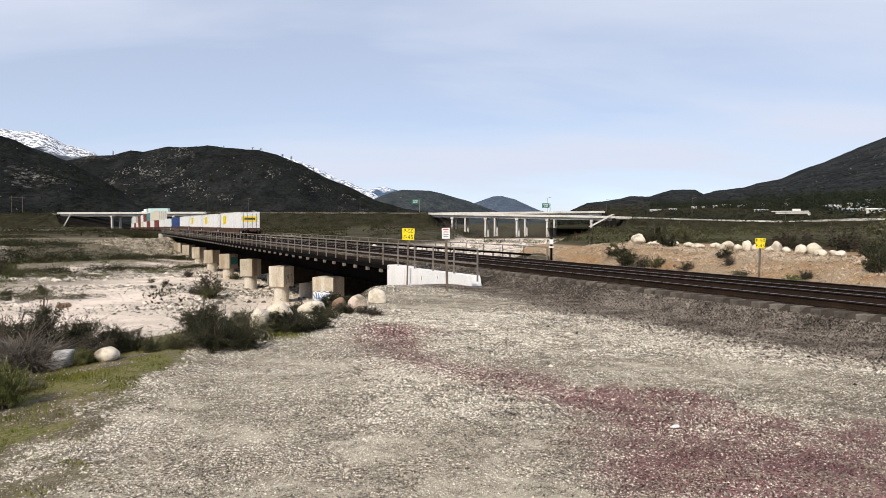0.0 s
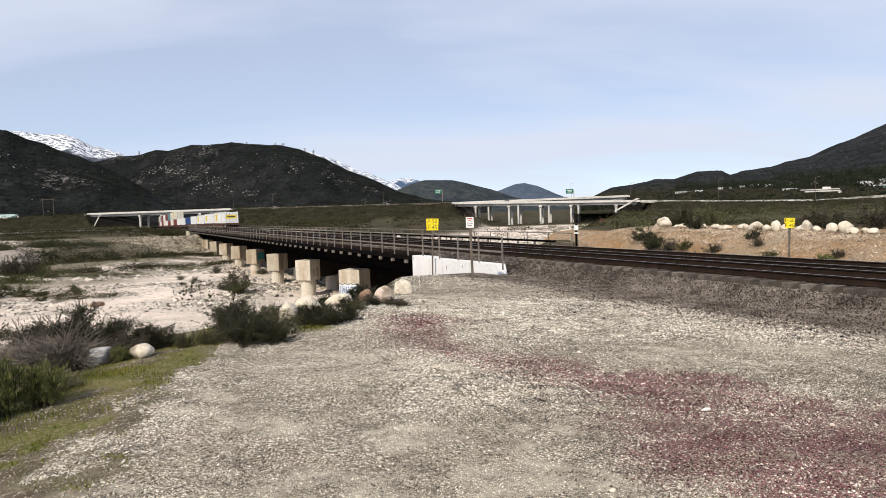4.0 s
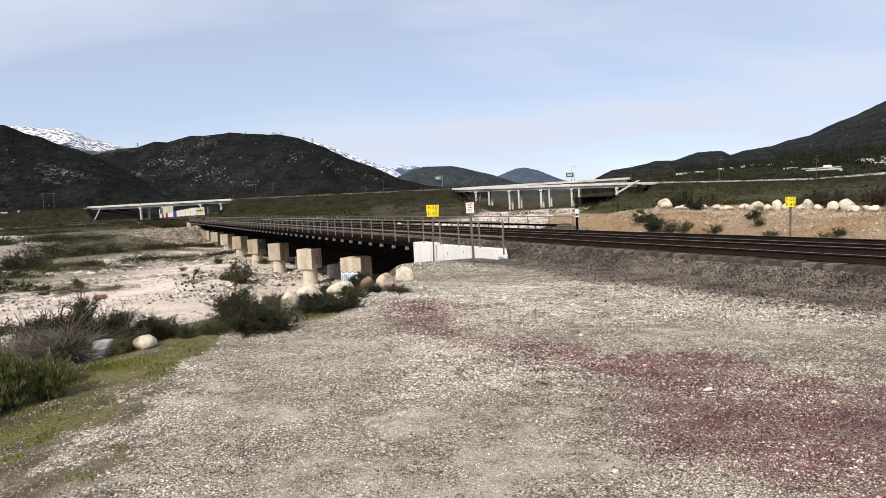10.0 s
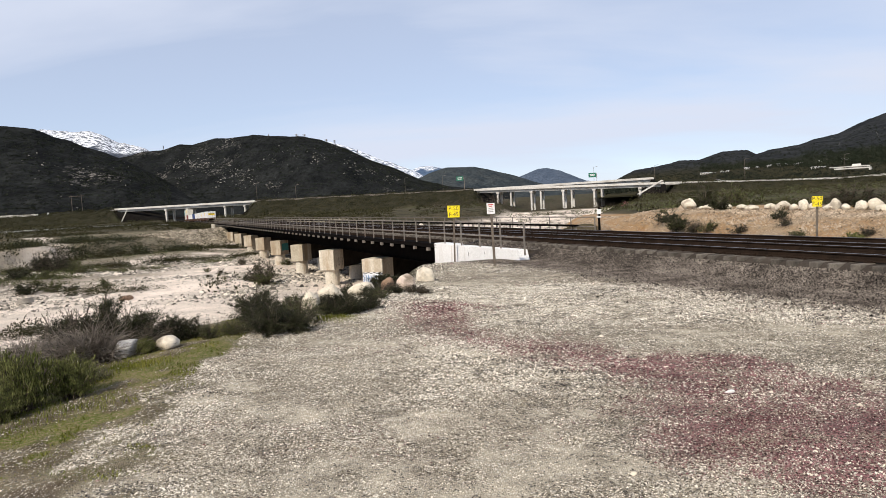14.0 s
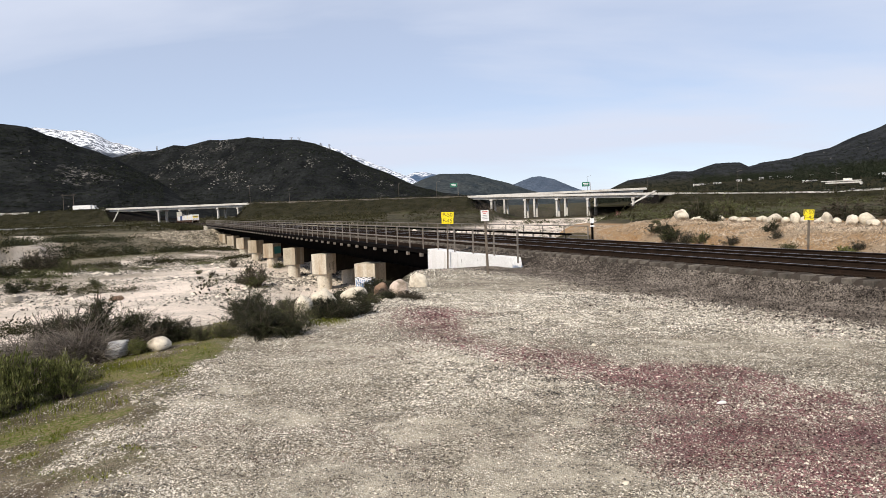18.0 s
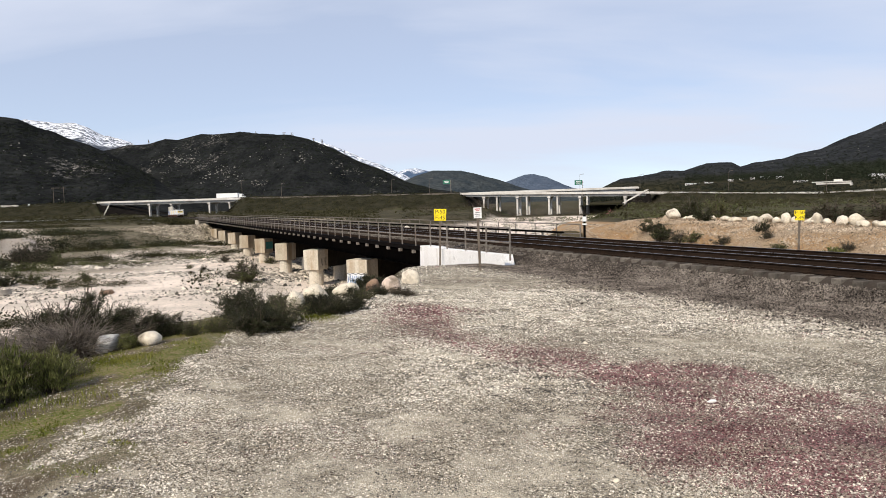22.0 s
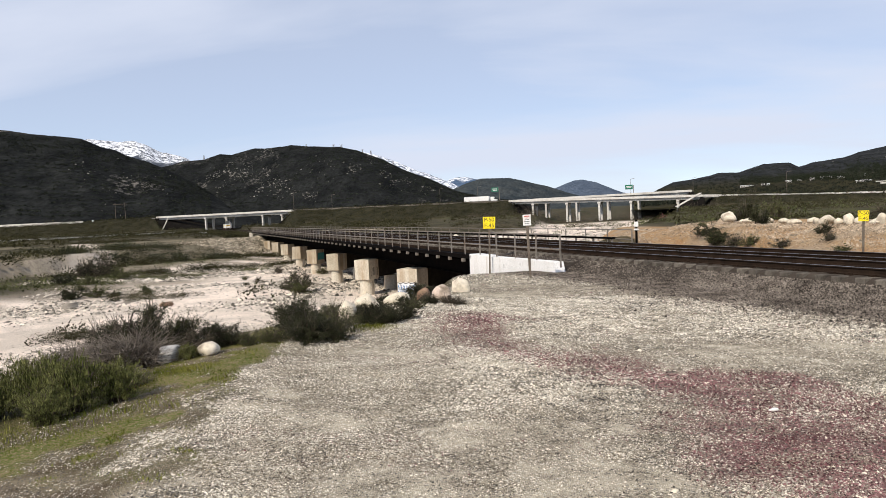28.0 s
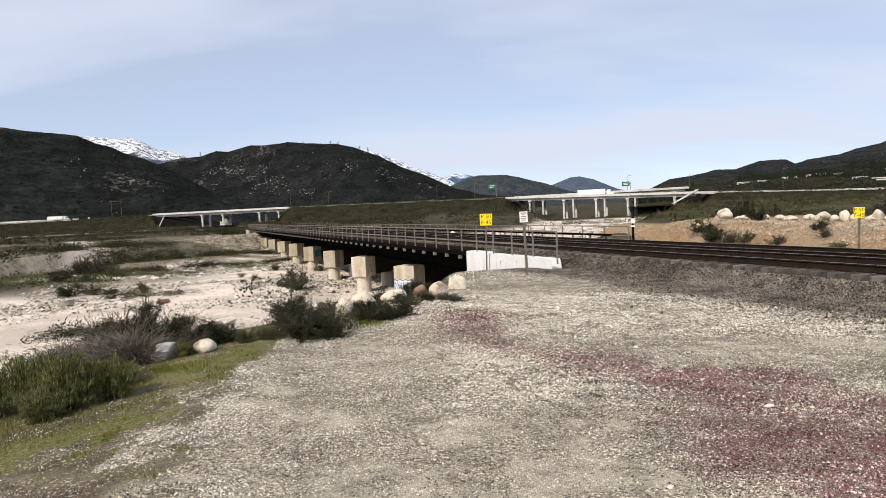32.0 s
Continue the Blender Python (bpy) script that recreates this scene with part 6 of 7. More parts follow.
    for kind, x, y, w, h in (("dense", -39.8, 57.0, 2.6, 1.3), ("sage", -38.3, 57.9, 2.4, 1.2), ("dense", -36.9, 58.3, 1.7, 0.8), ("sage", -34.2, 59.1, 1.7, 1.1), ("dense", -46.2, 64.8, 2.8, 1.4),
                             ("sage", -44.4, 66.0, 2.2, 1.0), ("twiggy", -47.6, 70.6, 2.8, 2.8), ("twiggy", -46.0, 71.0, 2.6, 2.9), ("sage", -44.6, 71.4, 2.0, 1.7), ("sage", -43.4, 70.6, 2.4, 1.2),
                             ("sage", -29.9, 71.1, 1.1, 0.6), ("dense", -33.6, 53.2, 1.0, 0.5), ("twiggy", -26.5, 66.5, 1.2, 0.9), ("sage", -24.0, 69.6, 1.3, 0.8), ("dense", -51.5, 77, 3.0, 1.6),
                             ("sage", -49, 76, 2.6, 1.3), ("twiggy", -28.5, 77.5, 1.6, 1.2), ("sage", -22.6, 75.5, 1.8, 0.9), ("dense", -20.8, 58.5, 1.6, 0.9), ("sage", -42.5, 62.0, 1.8, 0.7)):
        bush(kind, x, y, w, h, "among the cobbles of the wash", group="wash bushes")
    # beyond the tracks
    for L, s, w, h, kind in ((30.4, 31.1, 1.3, 1.15, "dense"), (28.6, 33.8, 0.7, 0.45, "sage"), (27.0, 31.6, 1.6, 0.8, "dense"), (26.6, 30.2, 1.5, 0.7, "sage"), (28.2, 24.9, 0.9, 0.6, "dense"), (25.6, 28.0, 1.6, 0.7, "sage"), (25.4, 26.0, 1.5, 0.6, "sage"), (29.3, 17.6, 1.6, 1.3, "dense"),
                             (27.8, 17.0, 1.4, 1.0, "dense"), (31.5, 17.9, 1.8, 1.3, "dense"), (25.2, 29.3, 1.4, 0.6, "sage"), (25.0, 24.0, 1.2, 0.4, "broom"), (24.8, 18.5, 1.2, 0.5, "broom"), (34.0, 36.0, 2.4, 1.5, "dense"), (35.0, 34.5, 2.2, 1.5, "sage"), (35.5, 20.0, 3.0, 2.2, "twiggy"), (37.5, 25.0, 4.2, 1.7, "twiggy"), (36.5, 27.5, 3.6, 1.5, "twiggy"), (23.6, 30.5, 1.0, 0.35, "broom"), (23.9, 27.0, 1.1, 0.35, "broom"), (23.3, 21.5, 1.1, 0.3, "broom"), (23.8, 16.5, 1.2, 0.35, "broom"), (26.0, 22.0, 1.0, 0.4, "sage"), (25.0, 23.0, 1.0, 0.4, "sage"), (25.3, 30.8, 1.4, 0.6, "dense"), (25.0, 27.2, 1.3, 0.45, "dense"), (24.8, 20.5, 1.4, 0.4, "sage"), (32.6, 24.0, 1.2, 0.7, "dense"), (33.2, 29.0, 1.6, 0.9, "sage"), (33.5, 20.5, 1.8, 1.0, "dense"), (40, 23, 4.5, 2.6, "sage"),
                             (26.4, 30.1, 1.8, 0.9, "dense"), (26.3, 28.8, 1.6, 1.0, "twiggy"), (26.4, 27.7, 1.3, 0.7, "sage"), (26.3, 25.6, 1.2, 0.6, "twiggy"), (27.0, 23.6, 0.8, 0.6, "twiggy"), (26.3, 19.1, 1.0, 0.5, "twiggy")):
        x, y = world_xy(L, s)
        bush(kind, x, y, w, h, "on the dirt berm beyond the tracks", group="berm bushes")


build_near_bushes()


def clump_points(n, g, per):
    """Leaves of many far shrubs: offsets in a flattened uneven dome."""
    a, r = g.uniform(0, 6.283, (n, per)), np.sqrt(g.uniform(0, 1, (n, per)))
    h = g.uniform(0, 1, (n, per)) * np.sqrt(np.clip(1 - r * r, 0, 1))
    return np.stack([np.cos(a) * r, np.sin(a) * r, h], -1)


def far_shrubs(name, label, X, Y, size, material, per=22, tall=0.8, seed=0, leaf=0.42):
    g = np.random.default_rng(seed)
    z = land(X, Y)[0]
    off = clump_points(len(X), g, per)
    sz = np.asarray(size)
    c = np.stack([X, Y, z], -1)[:, None, :] + off * np.stack([sz, sz, sz * tall * g.uniform(0.6, 1.2, len(X))], -1)[:, None, :]
    n = len(X) * per
    up = off.reshape(-1, 3) + g.normal(0, 0.6, (n, 3)) + np.array([0, 0, 0.3])
    le = np.repeat(sz, per) * g.uniform(leaf * 0.6, leaf * 1.4, n)
    tagged(new(name, quads_mesh(name, c.reshape(-1, 3), up, le * 0.7, le, material)), label, "shrubs", kind="stuff")


def build_far_shrubs():
    # scrub on the land beyond the wash
    X, Y, R = scatter_polar(9000, 70, 640, -50, -8, 1.0)
    z, m = land(X, Y)
    den = fbm(X, Y, 28, 3, 81)
    c, s_ = math.cos(TA), math.sin(TA)
    L, S = X * c + Y * s_, -X * s_ + Y * c
    k = (m["m_sand"] < 0.4) & (z > -3.2) & (den > np.where(R < 200, 0.05, -0.3)) & ((L < 11.6) | (L > 24))
    far_shrubs("far_scrub", "dark low scrub over the land beyond the wash", X[k], Y[k], np.exp(rng.normal(-0.25, 0.4, k.sum())) * (0.6 + np.hypot(X[k], Y[k]) / 400), M_SCRUB, 26, 0.75, 1, 0.22)
    X, Y, R = scatter_polar(4200, 78, 190, -50, -20, 0.5)
    z, m = land(X, Y)
    L = X * c + Y * s_
    den = fbm(X, Y, 18, 3, 85)
    k = (m["m_sand"] < 0.4) & (z > -3.0) & (den > 0.12) & (L < 8)
    far_shrubs("bank_top_scrub", "dark low scrub along the top of the far bank", X[k], Y[k], np.exp(rng.normal(-0.45, 0.4, k.sum())), M_SCRUB, 40, 0.75, 8, 0.15)
    # low growth on the cobble shelf of the wash
    X, Y, R = scatter_polar(3600, 40, 160, -50, -14, 0.7)
    z, m = land(X, Y)
    den = fbm(X, Y * 2.2, 16, 3, 87)
    L = X * c + Y * s_
    k = (L < 10) & (z < -2.4) & (m["m_sand"] < 0.62) & (den > 0.0)
    far_shrubs("shelf_scrub", "low grey-brown growth on the cobble shelf", X[k], Y[k], np.exp(rng.normal(-0.75, 0.4, k.sum())), M_LEAF_SAGE, 40, 0.7, 7, 0.16)
    # clustered growth between the bars of cobble
    X, Y, R = scatter_polar(9000, 44, 150, -50, -12, 0.6)
    z, m = land(X, Y)
    den = fbm(X + 0.4 * Y, Y * 1.6, 11, 4, 93)
    L = X * c + Y * s_
    k = (L < 9) & (z < -2.2) & (den + 0.12 * smooth01((-32 - X) / 25) - 0.1 * smooth01((X + 26) / 8) > 0.36)
    far_shrubs("wash_scrub", "dark low growth in patches between bars of cobble", X[k], Y[k], np.exp(rng.normal(-0.7, 0.4, k.sum())), M_SCRUB, 90, 0.85, 9, 0.12)
    # long strips of growth along the bars of the wash
    def strip(line, n, wide):
        line = np.array(line, float)
        f = rng.uniform(0, len(line) - 1, n)
        k = f.astype(int)
        p = line[k] + (line[k + 1] - line[k]) * (f - k)[:, None]
        gap = fbm(p[:, 0], p[:, 1] * 1.3, 5, 3, 57) > -0.25
        return (p + rng.normal(0, 1, (n, 2)) * np.array([wide, wide * 0.6]))[gap].T
    for name, label, line, n, wide, mat, size in (
            ("bar_scrub", "dark low growth in a strip along a cobble bar", ((-52, 72), (-45.5, 76.5), (-42, 80.5), (-39, 86), (-34.5, 92), (-31, 97)), 560, 1.1, M_SCRUB, -0.7),
            ("bar_scrub", "olive low growth in a strip along a cobble bar", ((-47, 69), (-42, 73), (-38, 79), (-33, 86)), 200, 0.9, M_LEAF_SAGE, -0.9),
            ("bank_foot_scrub", "brown-green growth at the foot of the far bank", ((-56, 84), (-54, 92), (-49, 97), (-44, 103), (-40, 109), (-36, 116)), 460, 1.6, M_SCRUB, -0.5),
            ("shelf_edge_scrub", "olive growth at the edge of the cobble shelf", ((-50, 58), (-46, 63), (-43, 68)), 130, 1.4, M_LEAF_SAGE, -0.8)):
        X, Y = strip(line, n, wide)
        far_shrubs(name, label, X, Y, np.exp(rng.normal(size, 0.4, len(X))), mat, 90, 0.85, 12, 0.13)
    # thicket on the slope of the far bank
    spots = np.array([(-56, 90.5, 1.6), (-54, 94.5, 2.2), (-50.5, 96.5, 2.0), (-61, 103, 4), (-55, 101, 3), (-64, 100, 3), (-59, 96, 2.0), (-66, 92, 4), (-46, 100, 1.6), (-59, 85, 1.2)])
    i = rng.integers(0, len(spots), 300)
    X, Y = spots[i, 0] + rng.normal(0, 0.6, 300) * spots[i, 2], spots[i, 1] + rng.normal(0, 0.6, 300) * spots[i, 2]
    far_shrubs("bank_thicket", "dark green-brown thicket on the slope of the far bank", X, Y, rng.uniform(0.6, 1.5, 300), M_LEAF, 60, 0.8, 11, 0.14)
    # growth up the side of the roadbed beyond the bridge
    S = rng.uniform(S_FAR + 3, 430, 1500)
    L = rng.uniform(7.5, 12.0, 1500)
    far_shrubs("roadbed_scrub", "dark shrubs along the foot of the roadbed", L * c - S * s_, L * s_ + S * c, rng.uniform(0.7, 1.5, 1500), M_SCRUB, 30, 0.9, 10, 0.2)
    # freeway banks
    X = rng.uniform(-420, 330, 17000)
    Y = np.interp(X, FW_X, FW_Y) - rng.uniform(-2, 24, 17000)
    z, m = land(X, Y)
    k = (m["m_bank"] > 0.5)
    far_shrubs("bank_scrub", "dark shrubs covering the freeway bank", X[k], Y[k], np.exp(rng.normal(-0.3, 0.4, k.sum())), M_SCRUB, 12, 0.8, 2, 0.35)
    # scrub across the wash and on the plain to the east
    X, Y, R = scatter_polar(8000, 62, 420, -6, 38, 0.8)
    z, m = land(X, Y)
    den = fbm(X, Y, 24, 3, 83)
    L = X * c + Y * s_
    k = (L > 40) & (((m["m_sand"] < 0.4) & (den > np.where(R < 150, 0.05, -0.3))) | ((m["m_sand"] >= 0.4) & (den > 0.22) & (Y > 120)))
    far_shrubs("plain_scrub", "mixed green and brown scrub on the plain", X[k], Y[k], np.exp(rng.normal(-0.5, 0.4, k.sum())) * (0.38 + np.hypot(X[k], Y[k]) / 320), M_SCRUB, 24, 0.85, 3, 0.22)
    X, Y, R = scatter_polar(2200, 60, 380, -2, 38, 0.9)
    z, m = land(X, Y)
    k = (X * c + Y * s_ > 40) & (fbm(X, Y, 20, 3, 97) > -0.1)
    far_shrubs("sage_scrub", "grey-green sage on the plain", X[k], Y[k], np.exp(rng.normal(-0.5, 0.4, k.sum())) * (0.36 + np.hypot(X[k], Y[k]) / 320), M_LEAF_SAGE, 24, 0.85, 4, 0.22)
    # blossoming shrubs by the freeway bridge
    X = 74 + rng.normal(0, 2.6, 12)
    Y = 372 + rng.normal(0, 3, 12)
    far_shrubs("redbud_shrubs", "dull pink blossoming shrubs by the freeway bridge", X, Y, np.full(12, 2.6), M_LEAF_RED, 60, 0.9, 5, 0.22)
    # tall bare thickets under the freeway bridge
    X = rng.uniform(-30, 130, 260)
    Y = np.where(rng.uniform(0, 1, 260) < 0.3, 385 + rng.normal(0, 8, 260), rng.uniform(450, 620, 260))
    far_shrubs("thicket", "grey-brown thicket under and beyond the freeway bridge", X, Y, rng.uniform(2, 4, 260), M_TWIG, 90, 1.4, 6, 0.09)


build_far_shrubs()


def build_grass():
    X, Y, R = scatter_polar(150000, 3.4, 16, -52, -2, 0.8)
    z, m = land(X, Y)
    c, s_ = math.cos(TA), math.sin(TA)
    L, S = X * c + Y * s_, -X * s_ + Y * c
    patch = fbm(X, Y, 1.1, 3, 91) * 0.6 + fbm(X, Y, 0.22, 2, 95) * 0.6
    k = (m["m_grass"] > 0.3) & (patch + rng.normal(0, 0.2, len(X)) > -0.02) & (soil_mask(X, Y) < rng.uniform(0.1, 0.9, len(X)))
    X, Y, z, patch = X[k], Y[k], z[k], patch[k]
    n = len(X)
    up = np.stack([rng.normal(0, 0.35, n), rng.normal(0, 0.35, n), np.ones(n)], -1)
    le = rng.uniform(0.010, 0.032, n) * (1 + np.clip(patch, 0, 1) * 1.5)
    tagged(new("grass", quads_mesh("grass", np.stack([X, Y, z - 0.005], -1), up, le * 0.28, le, M_GRASS, taper=0.5)), "short spring grass along the verge", "grass", kind="stuff")
    # taller tufts in front of the bushes
    n = 6000
    cx = rng.choice(np.array([(-2.95, 11.6, 0.3), (-2.75, 11.9, 0.2), (-4.9, 8.6, 0.35), (-4.5, 8.5, 0.3), (-5.2, 8.0, 0.35), (-4.9, 6.1, 0.5), (-4.2, 6.7, 0.35)]), n)
    X, Y = cx[:, 0] + rng.normal(0, 1, n) * cx[:, 2], cx[:, 1] + rng.normal(0, 1, n) * cx[:, 2] * 0.5
    z = land(X, Y)[0]
    up = np.stack([rng.normal(0, 0.25, n), rng.normal(0, 0.25, n), np.ones(n)], -1)
    le = rng.uniform(0.025, 0.085, n)
    tagged(new("tall_grass", quads_mesh("tall_grass", np.stack([X, Y, z - 0.01], -1), up, le * 0.09, le, M_GRASS, taper=0.5)), "taller bright green grass tufts before the bushes", "grass", kind="stuff")


build_grass()

# ---- settlement, poles, signs and pylons in the distance ----
def at_bearing(px, py):
    """Bearing and height in degrees of a direction given on the level reference view (focal length 1231)."""
    u, v = (px - 784) / 1231, (441 - py) / 1231
    p = radians(-2.094)
    f, up = math.cos(p) - v * math.sin(p), math.sin(p) + v * math.cos(p)
    return math.degrees(math.atan2(u, f)), math.degrees(math.atan2(up, math.hypot(u, f)))


W_WALL = surf("pale_stucco", (0.62, 0.60, 0.56), (0.74, 0.72, 0.68), 0.1, 0.9, 0.0, fine=1, obj=0.2)
W_ROOF = surf("pale_metal_roof", (0.60, 0.60, 0.60), (0.72, 0.72, 0.72), 0.1, 0.7, 0.0, fine=1, obj=0.25)
W_TEAL = surf("teal_cladding", (0.18, 0.30, 0.28), (0.24, 0.36, 0.33), 0.1, 0.7, 0.0, fine=1)
W_DARK = surf("dark_window_glass", (0.03, 0.035, 0.04), (0.05, 0.05, 0.06), 0.1, 0.25, 0.0)


def house(px, py, w, h, d, wall, label, roof=1.2):
    az, el = at_bearing(px, py)
    x, y, z, r = hill_spot("mountain_right", az, el)
    ho = thing("house", pose(x, y, z - 0.6, 0, 0, -az), label, "house", "houses of the settlement")
    part("wall", boxed(-w / 2, 0, -1.5, w / 2, d, h, 0.05), wall, ho)
    bm = bmesh.new()
    vs = [bm.verts.new(p) for p in ((-w / 2 - 0.4, -0.5, h), (w / 2 + 0.4, -0.5, h), (w / 2 + 0.4, d + 0.5, h), (-w / 2 - 0.4, d + 0.5, h), (-w / 2 - 0.4, d / 2, h + roof), (w / 2 + 0.4, d / 2, h + roof))]
    for q in ((0, 1, 5, 4), (2, 3, 4, 5), (0, 4, 3), (1, 2, 5), (3, 2, 1, 0)):
        bm.faces.new([vs[i] for i in q])
    part("roof", bm, W_ROOF, ho)
    n = max(2, int(w / 4))
    for k in range(n):
        cx = -w / 2 + (k + 0.5) * w / n
        part("window", boxed(cx - 0.7, -0.06, h * 0.35, cx + 0.7, 0.02, h * 0.8), W_DARK, ho)


def build_town():
    for px, py, w, h, d, wall, label, roof in (
            (1163, 373, 26, 2.6, 8, W_WALL, "long low white mobile home", 0.6), (1191, 372, 13, 2.6, 8, W_WALL, "low white mobile home on the slope", 0.6),
            (1228, 369, 9, 3.2, 8, W_WALL, "small white house among scrub", 1.2), (1246, 368, 8, 3.2, 8, W_WALL, "small white house among scrub", 1.2), (1266, 367, 8, 3.4, 8, W_WALL, "small white house among scrub", 1.2),
            (1288, 366, 18, 3.6, 9, W_WALL, "white house with a pale roof", 1.6), (1313, 366, 14, 3.0, 8, W_WALL, "white house with a pale roof", 1.2), (1347, 374, 18, 2.6, 8, W_WALL, "long low white building", 0.5),
            (1349, 364, 6, 3.0, 6, W_WALL, "small white house among trees", 1.0), (1395, 364, 18, 3.2, 8, W_WALL, "pale house among trees", 1.4), (1462, 369, 6, 3.0, 7, W_WALL, "small white house among trees", 1.2),
            (1478, 371, 12, 4.0, 8, W_WALL, "white house with a gabled roof", 2.2), (1508, 375, 17, 3.0, 9, W_TEAL, "teal-clad hall with a pale roof", 0.8), (1535, 372, 11, 3.0, 8, W_WALL, "white building beside the hall", 1.0), (1556, 375, 18, 2.8, 8, W_WALL, "long white building on the slope", 0.8), (1520, 366, 20, 3.5, 9, W_WALL, "pale house above the hall", 1.5), (1548, 361, 16, 4, 9, W_WALL, "pale house on the slope", 1.6)):
        house(px, py, w, h, d, wall, label, roof)
    # slip-road bridge
    az, el = at_bearing(1402, 384)
    x, y, z, r = hill_spot("mountain_right", az, el)
    rb = thing("ramp_bridge", pose(x, y, z, 0, 0, -az - 8), "short pale concrete slip-road bridge", "bridge")
    k = r / 1231
    part("deck", boxed(-24 * k, 0, 5.0 * k, 24 * k, 9, 7.0 * k), M_FREEWAY, rb)
    part("parapet", boxed(-30 * k, 0, 8.0 * k, 24 * k, 0.4, 9.4 * k), M_FREEWAY, rb)
    part("abutment", boxed(22 * k, 0.2, -4, 25 * k, 8.5, 5.0 * k), M_FREEWAY, rb)
    part("kiosk", boxed(0, 1, 9.4 * k, 11 * k, 6, 12.5 * k), W_WALL, rb)


build_town()


def build_far_trees():
    g = np.random.default_rng(31)
    pts = []
    for _ in range(900):
        px = g.uniform(1150, 1620)
        py = g.uniform(347, 374) if px > 1320 else g.uniform(361, 370)
        if px < 1230 and g.random() < 0.55:
            continue
        az, el = at_bearing(px, py)
        x, y, z, r = hill_spot("mountain_right", az, el)
        pts.append((x, y, z, g.uniform(3.0, 6.5), g.uniform(6, 13)))
    P = np.array(pts)
    per = 46
    off = clump_points(len(P), g, per)
    c = P[:, None, :3] + off * np.stack([P[:, 3], P[:, 3], P[:, 4]], -1)[:, None, :] + np.array([0, 0, 1.0])
    n = len(P) * per
    le = g.uniform(0.9, 2.0, n)
    tagged(new("far_trees", quads_mesh("far_trees", c.reshape(-1, 3), off.reshape(-1, 3) + g.normal(0, 0.7, (n, 3)), le * 0.8, le, M_LEAF_TREE)), "dark trees among the houses of the settlement", "trees", kind="stuff")
    # chaparral clumps that roughen the near hills
    for name, seed, num, a0, a1 in (("mountain_main", 41, 5200, -31, -3), ("mountain_left", 42, 3600, -42, -25), ("mountain_right", 43, 6500, 9, 36)):
        azs, R, Z = HILLS[name]
        g = np.random.default_rng(seed)
        k = g.integers(np.searchsorted(azs, a0), np.searchsorted(azs, a1), num)
        i = g.integers(4 if name == 'mountain_right' else 6, 33, num)
        r = R[i, k] + g.uniform(-8, 8, num)
        a = np.radians(azs[k] + g.uniform(-0.05, 0.05, num))
        c0 = np.stack([np.sin(a) * r, np.cos(a) * r, Z[i, k] + 0.5], -1)
        sz = g.uniform(1.2, 3.0, num)
        per = 10
        off = clump_points(num, g, per)
        c = c0[:, None, :] + off * np.stack([sz, sz, sz * 0.8], -1)[:, None, :]
        le = np.repeat(sz, per) * g.uniform(0.3, 0.7, num * per)
        tagged(new("hill_scrub", quads_mesh("hill_scrub", c.reshape(-1, 3), off.reshape(-1, 3) + g.normal(0, 0.6, (num * per, 3)), le, le, M_HILL_SCRUB)), "dark chaparral clumps on the hillside", "shrubs", kind="stuff")
        # rock breaks through in patches: bearing on the level reference view, spread, number
        pts = []
        for px, py, sx, sy, cnt in ROCKY[name]:
            for _ in range(cnt):
                qx, qy = g.normal(px, sx), g.normal(py, sy)
                if fbm(np.array([qx]), np.array([qy]), 9, 3, seed)[0] < -0.05:
                    continue
                x, y, z, r = hill_spot(name, *at_bearing(qx, qy))
                pts.append((x, y, z + 0.4))
        pts = np.array(pts)
        tagged(new("outcrop_rocks", stone_mesh("outcrop_rocks", pts, np.exp(g.normal(-0.30, 0.45, len(pts))), M_OUTCROP, g, 0.9)), "pale rock outcrops on the hillside", "rocks", kind="stuff")


ROCKY = {
    "mountain_main": [(245, 304, 20, 9, 300), (285, 298, 10, 9, 90), (340, 330, 13, 10, 170), (400, 350, 9, 5, 70), (482, 306, 7, 4, 50), (321, 268, 12, 4, 90), (178, 332, 6, 8, 50), (300, 325, 25, 12, 90), (545, 318, 12, 8, 90), (570, 335, 10, 5, 90), (430, 300, 30, 14, 70), (225, 335, 14, 10, 60), (515, 290, 14, 8, 40), (610, 352, 10, 4, 40)],
    "mountain_left": [(40, 300, 20, 14, 20), (110, 320, 12, 12, 30), (5, 330, 16, 16, 24), (-40, 290, 25, 18, 30)],
    "mountain_right": [(1500, 290, 30, 14, 60), (1420, 320, 25, 8, 40), (1560, 270, 20, 14, 60), (1300, 335, 20, 5, 20)],
}
M_OUTCROP = surf("outcrop_rock", (0.12, 0.112, 0.10), (0.27, 0.255, 0.23), 0.02, 0.9, 0.0, fine=0.3, island=0.5)
build_far_trees()


def lamp_pole(x, offset, h, label="tall grey light pole beside the freeway"):
    y, z = float(np.interp(x, FW_X, FW_Y)) + offset, float(np.interp(x, FW_X, FW_Z)) - 0.9
    p = thing("light_pole", pose(x, y, z), label, "light pole", "freeway light poles")
    part("pole", rod(bmesh.new(), (0, 0, -2), (0, 0, h), 0.12, 8, 0.07), M_POST, p)
    a = part("arm", rod(bmesh.new(), (0, 0, h), (1.8, 0, h + 0.4), 0.07, 6), M_STEEL_GREY, p)
    part("lamp_head", boxed(1.5, -0.2, h + 0.3, 2.4, 0.2, h + 0.5, 0.05), M_STEEL_GREY, a)


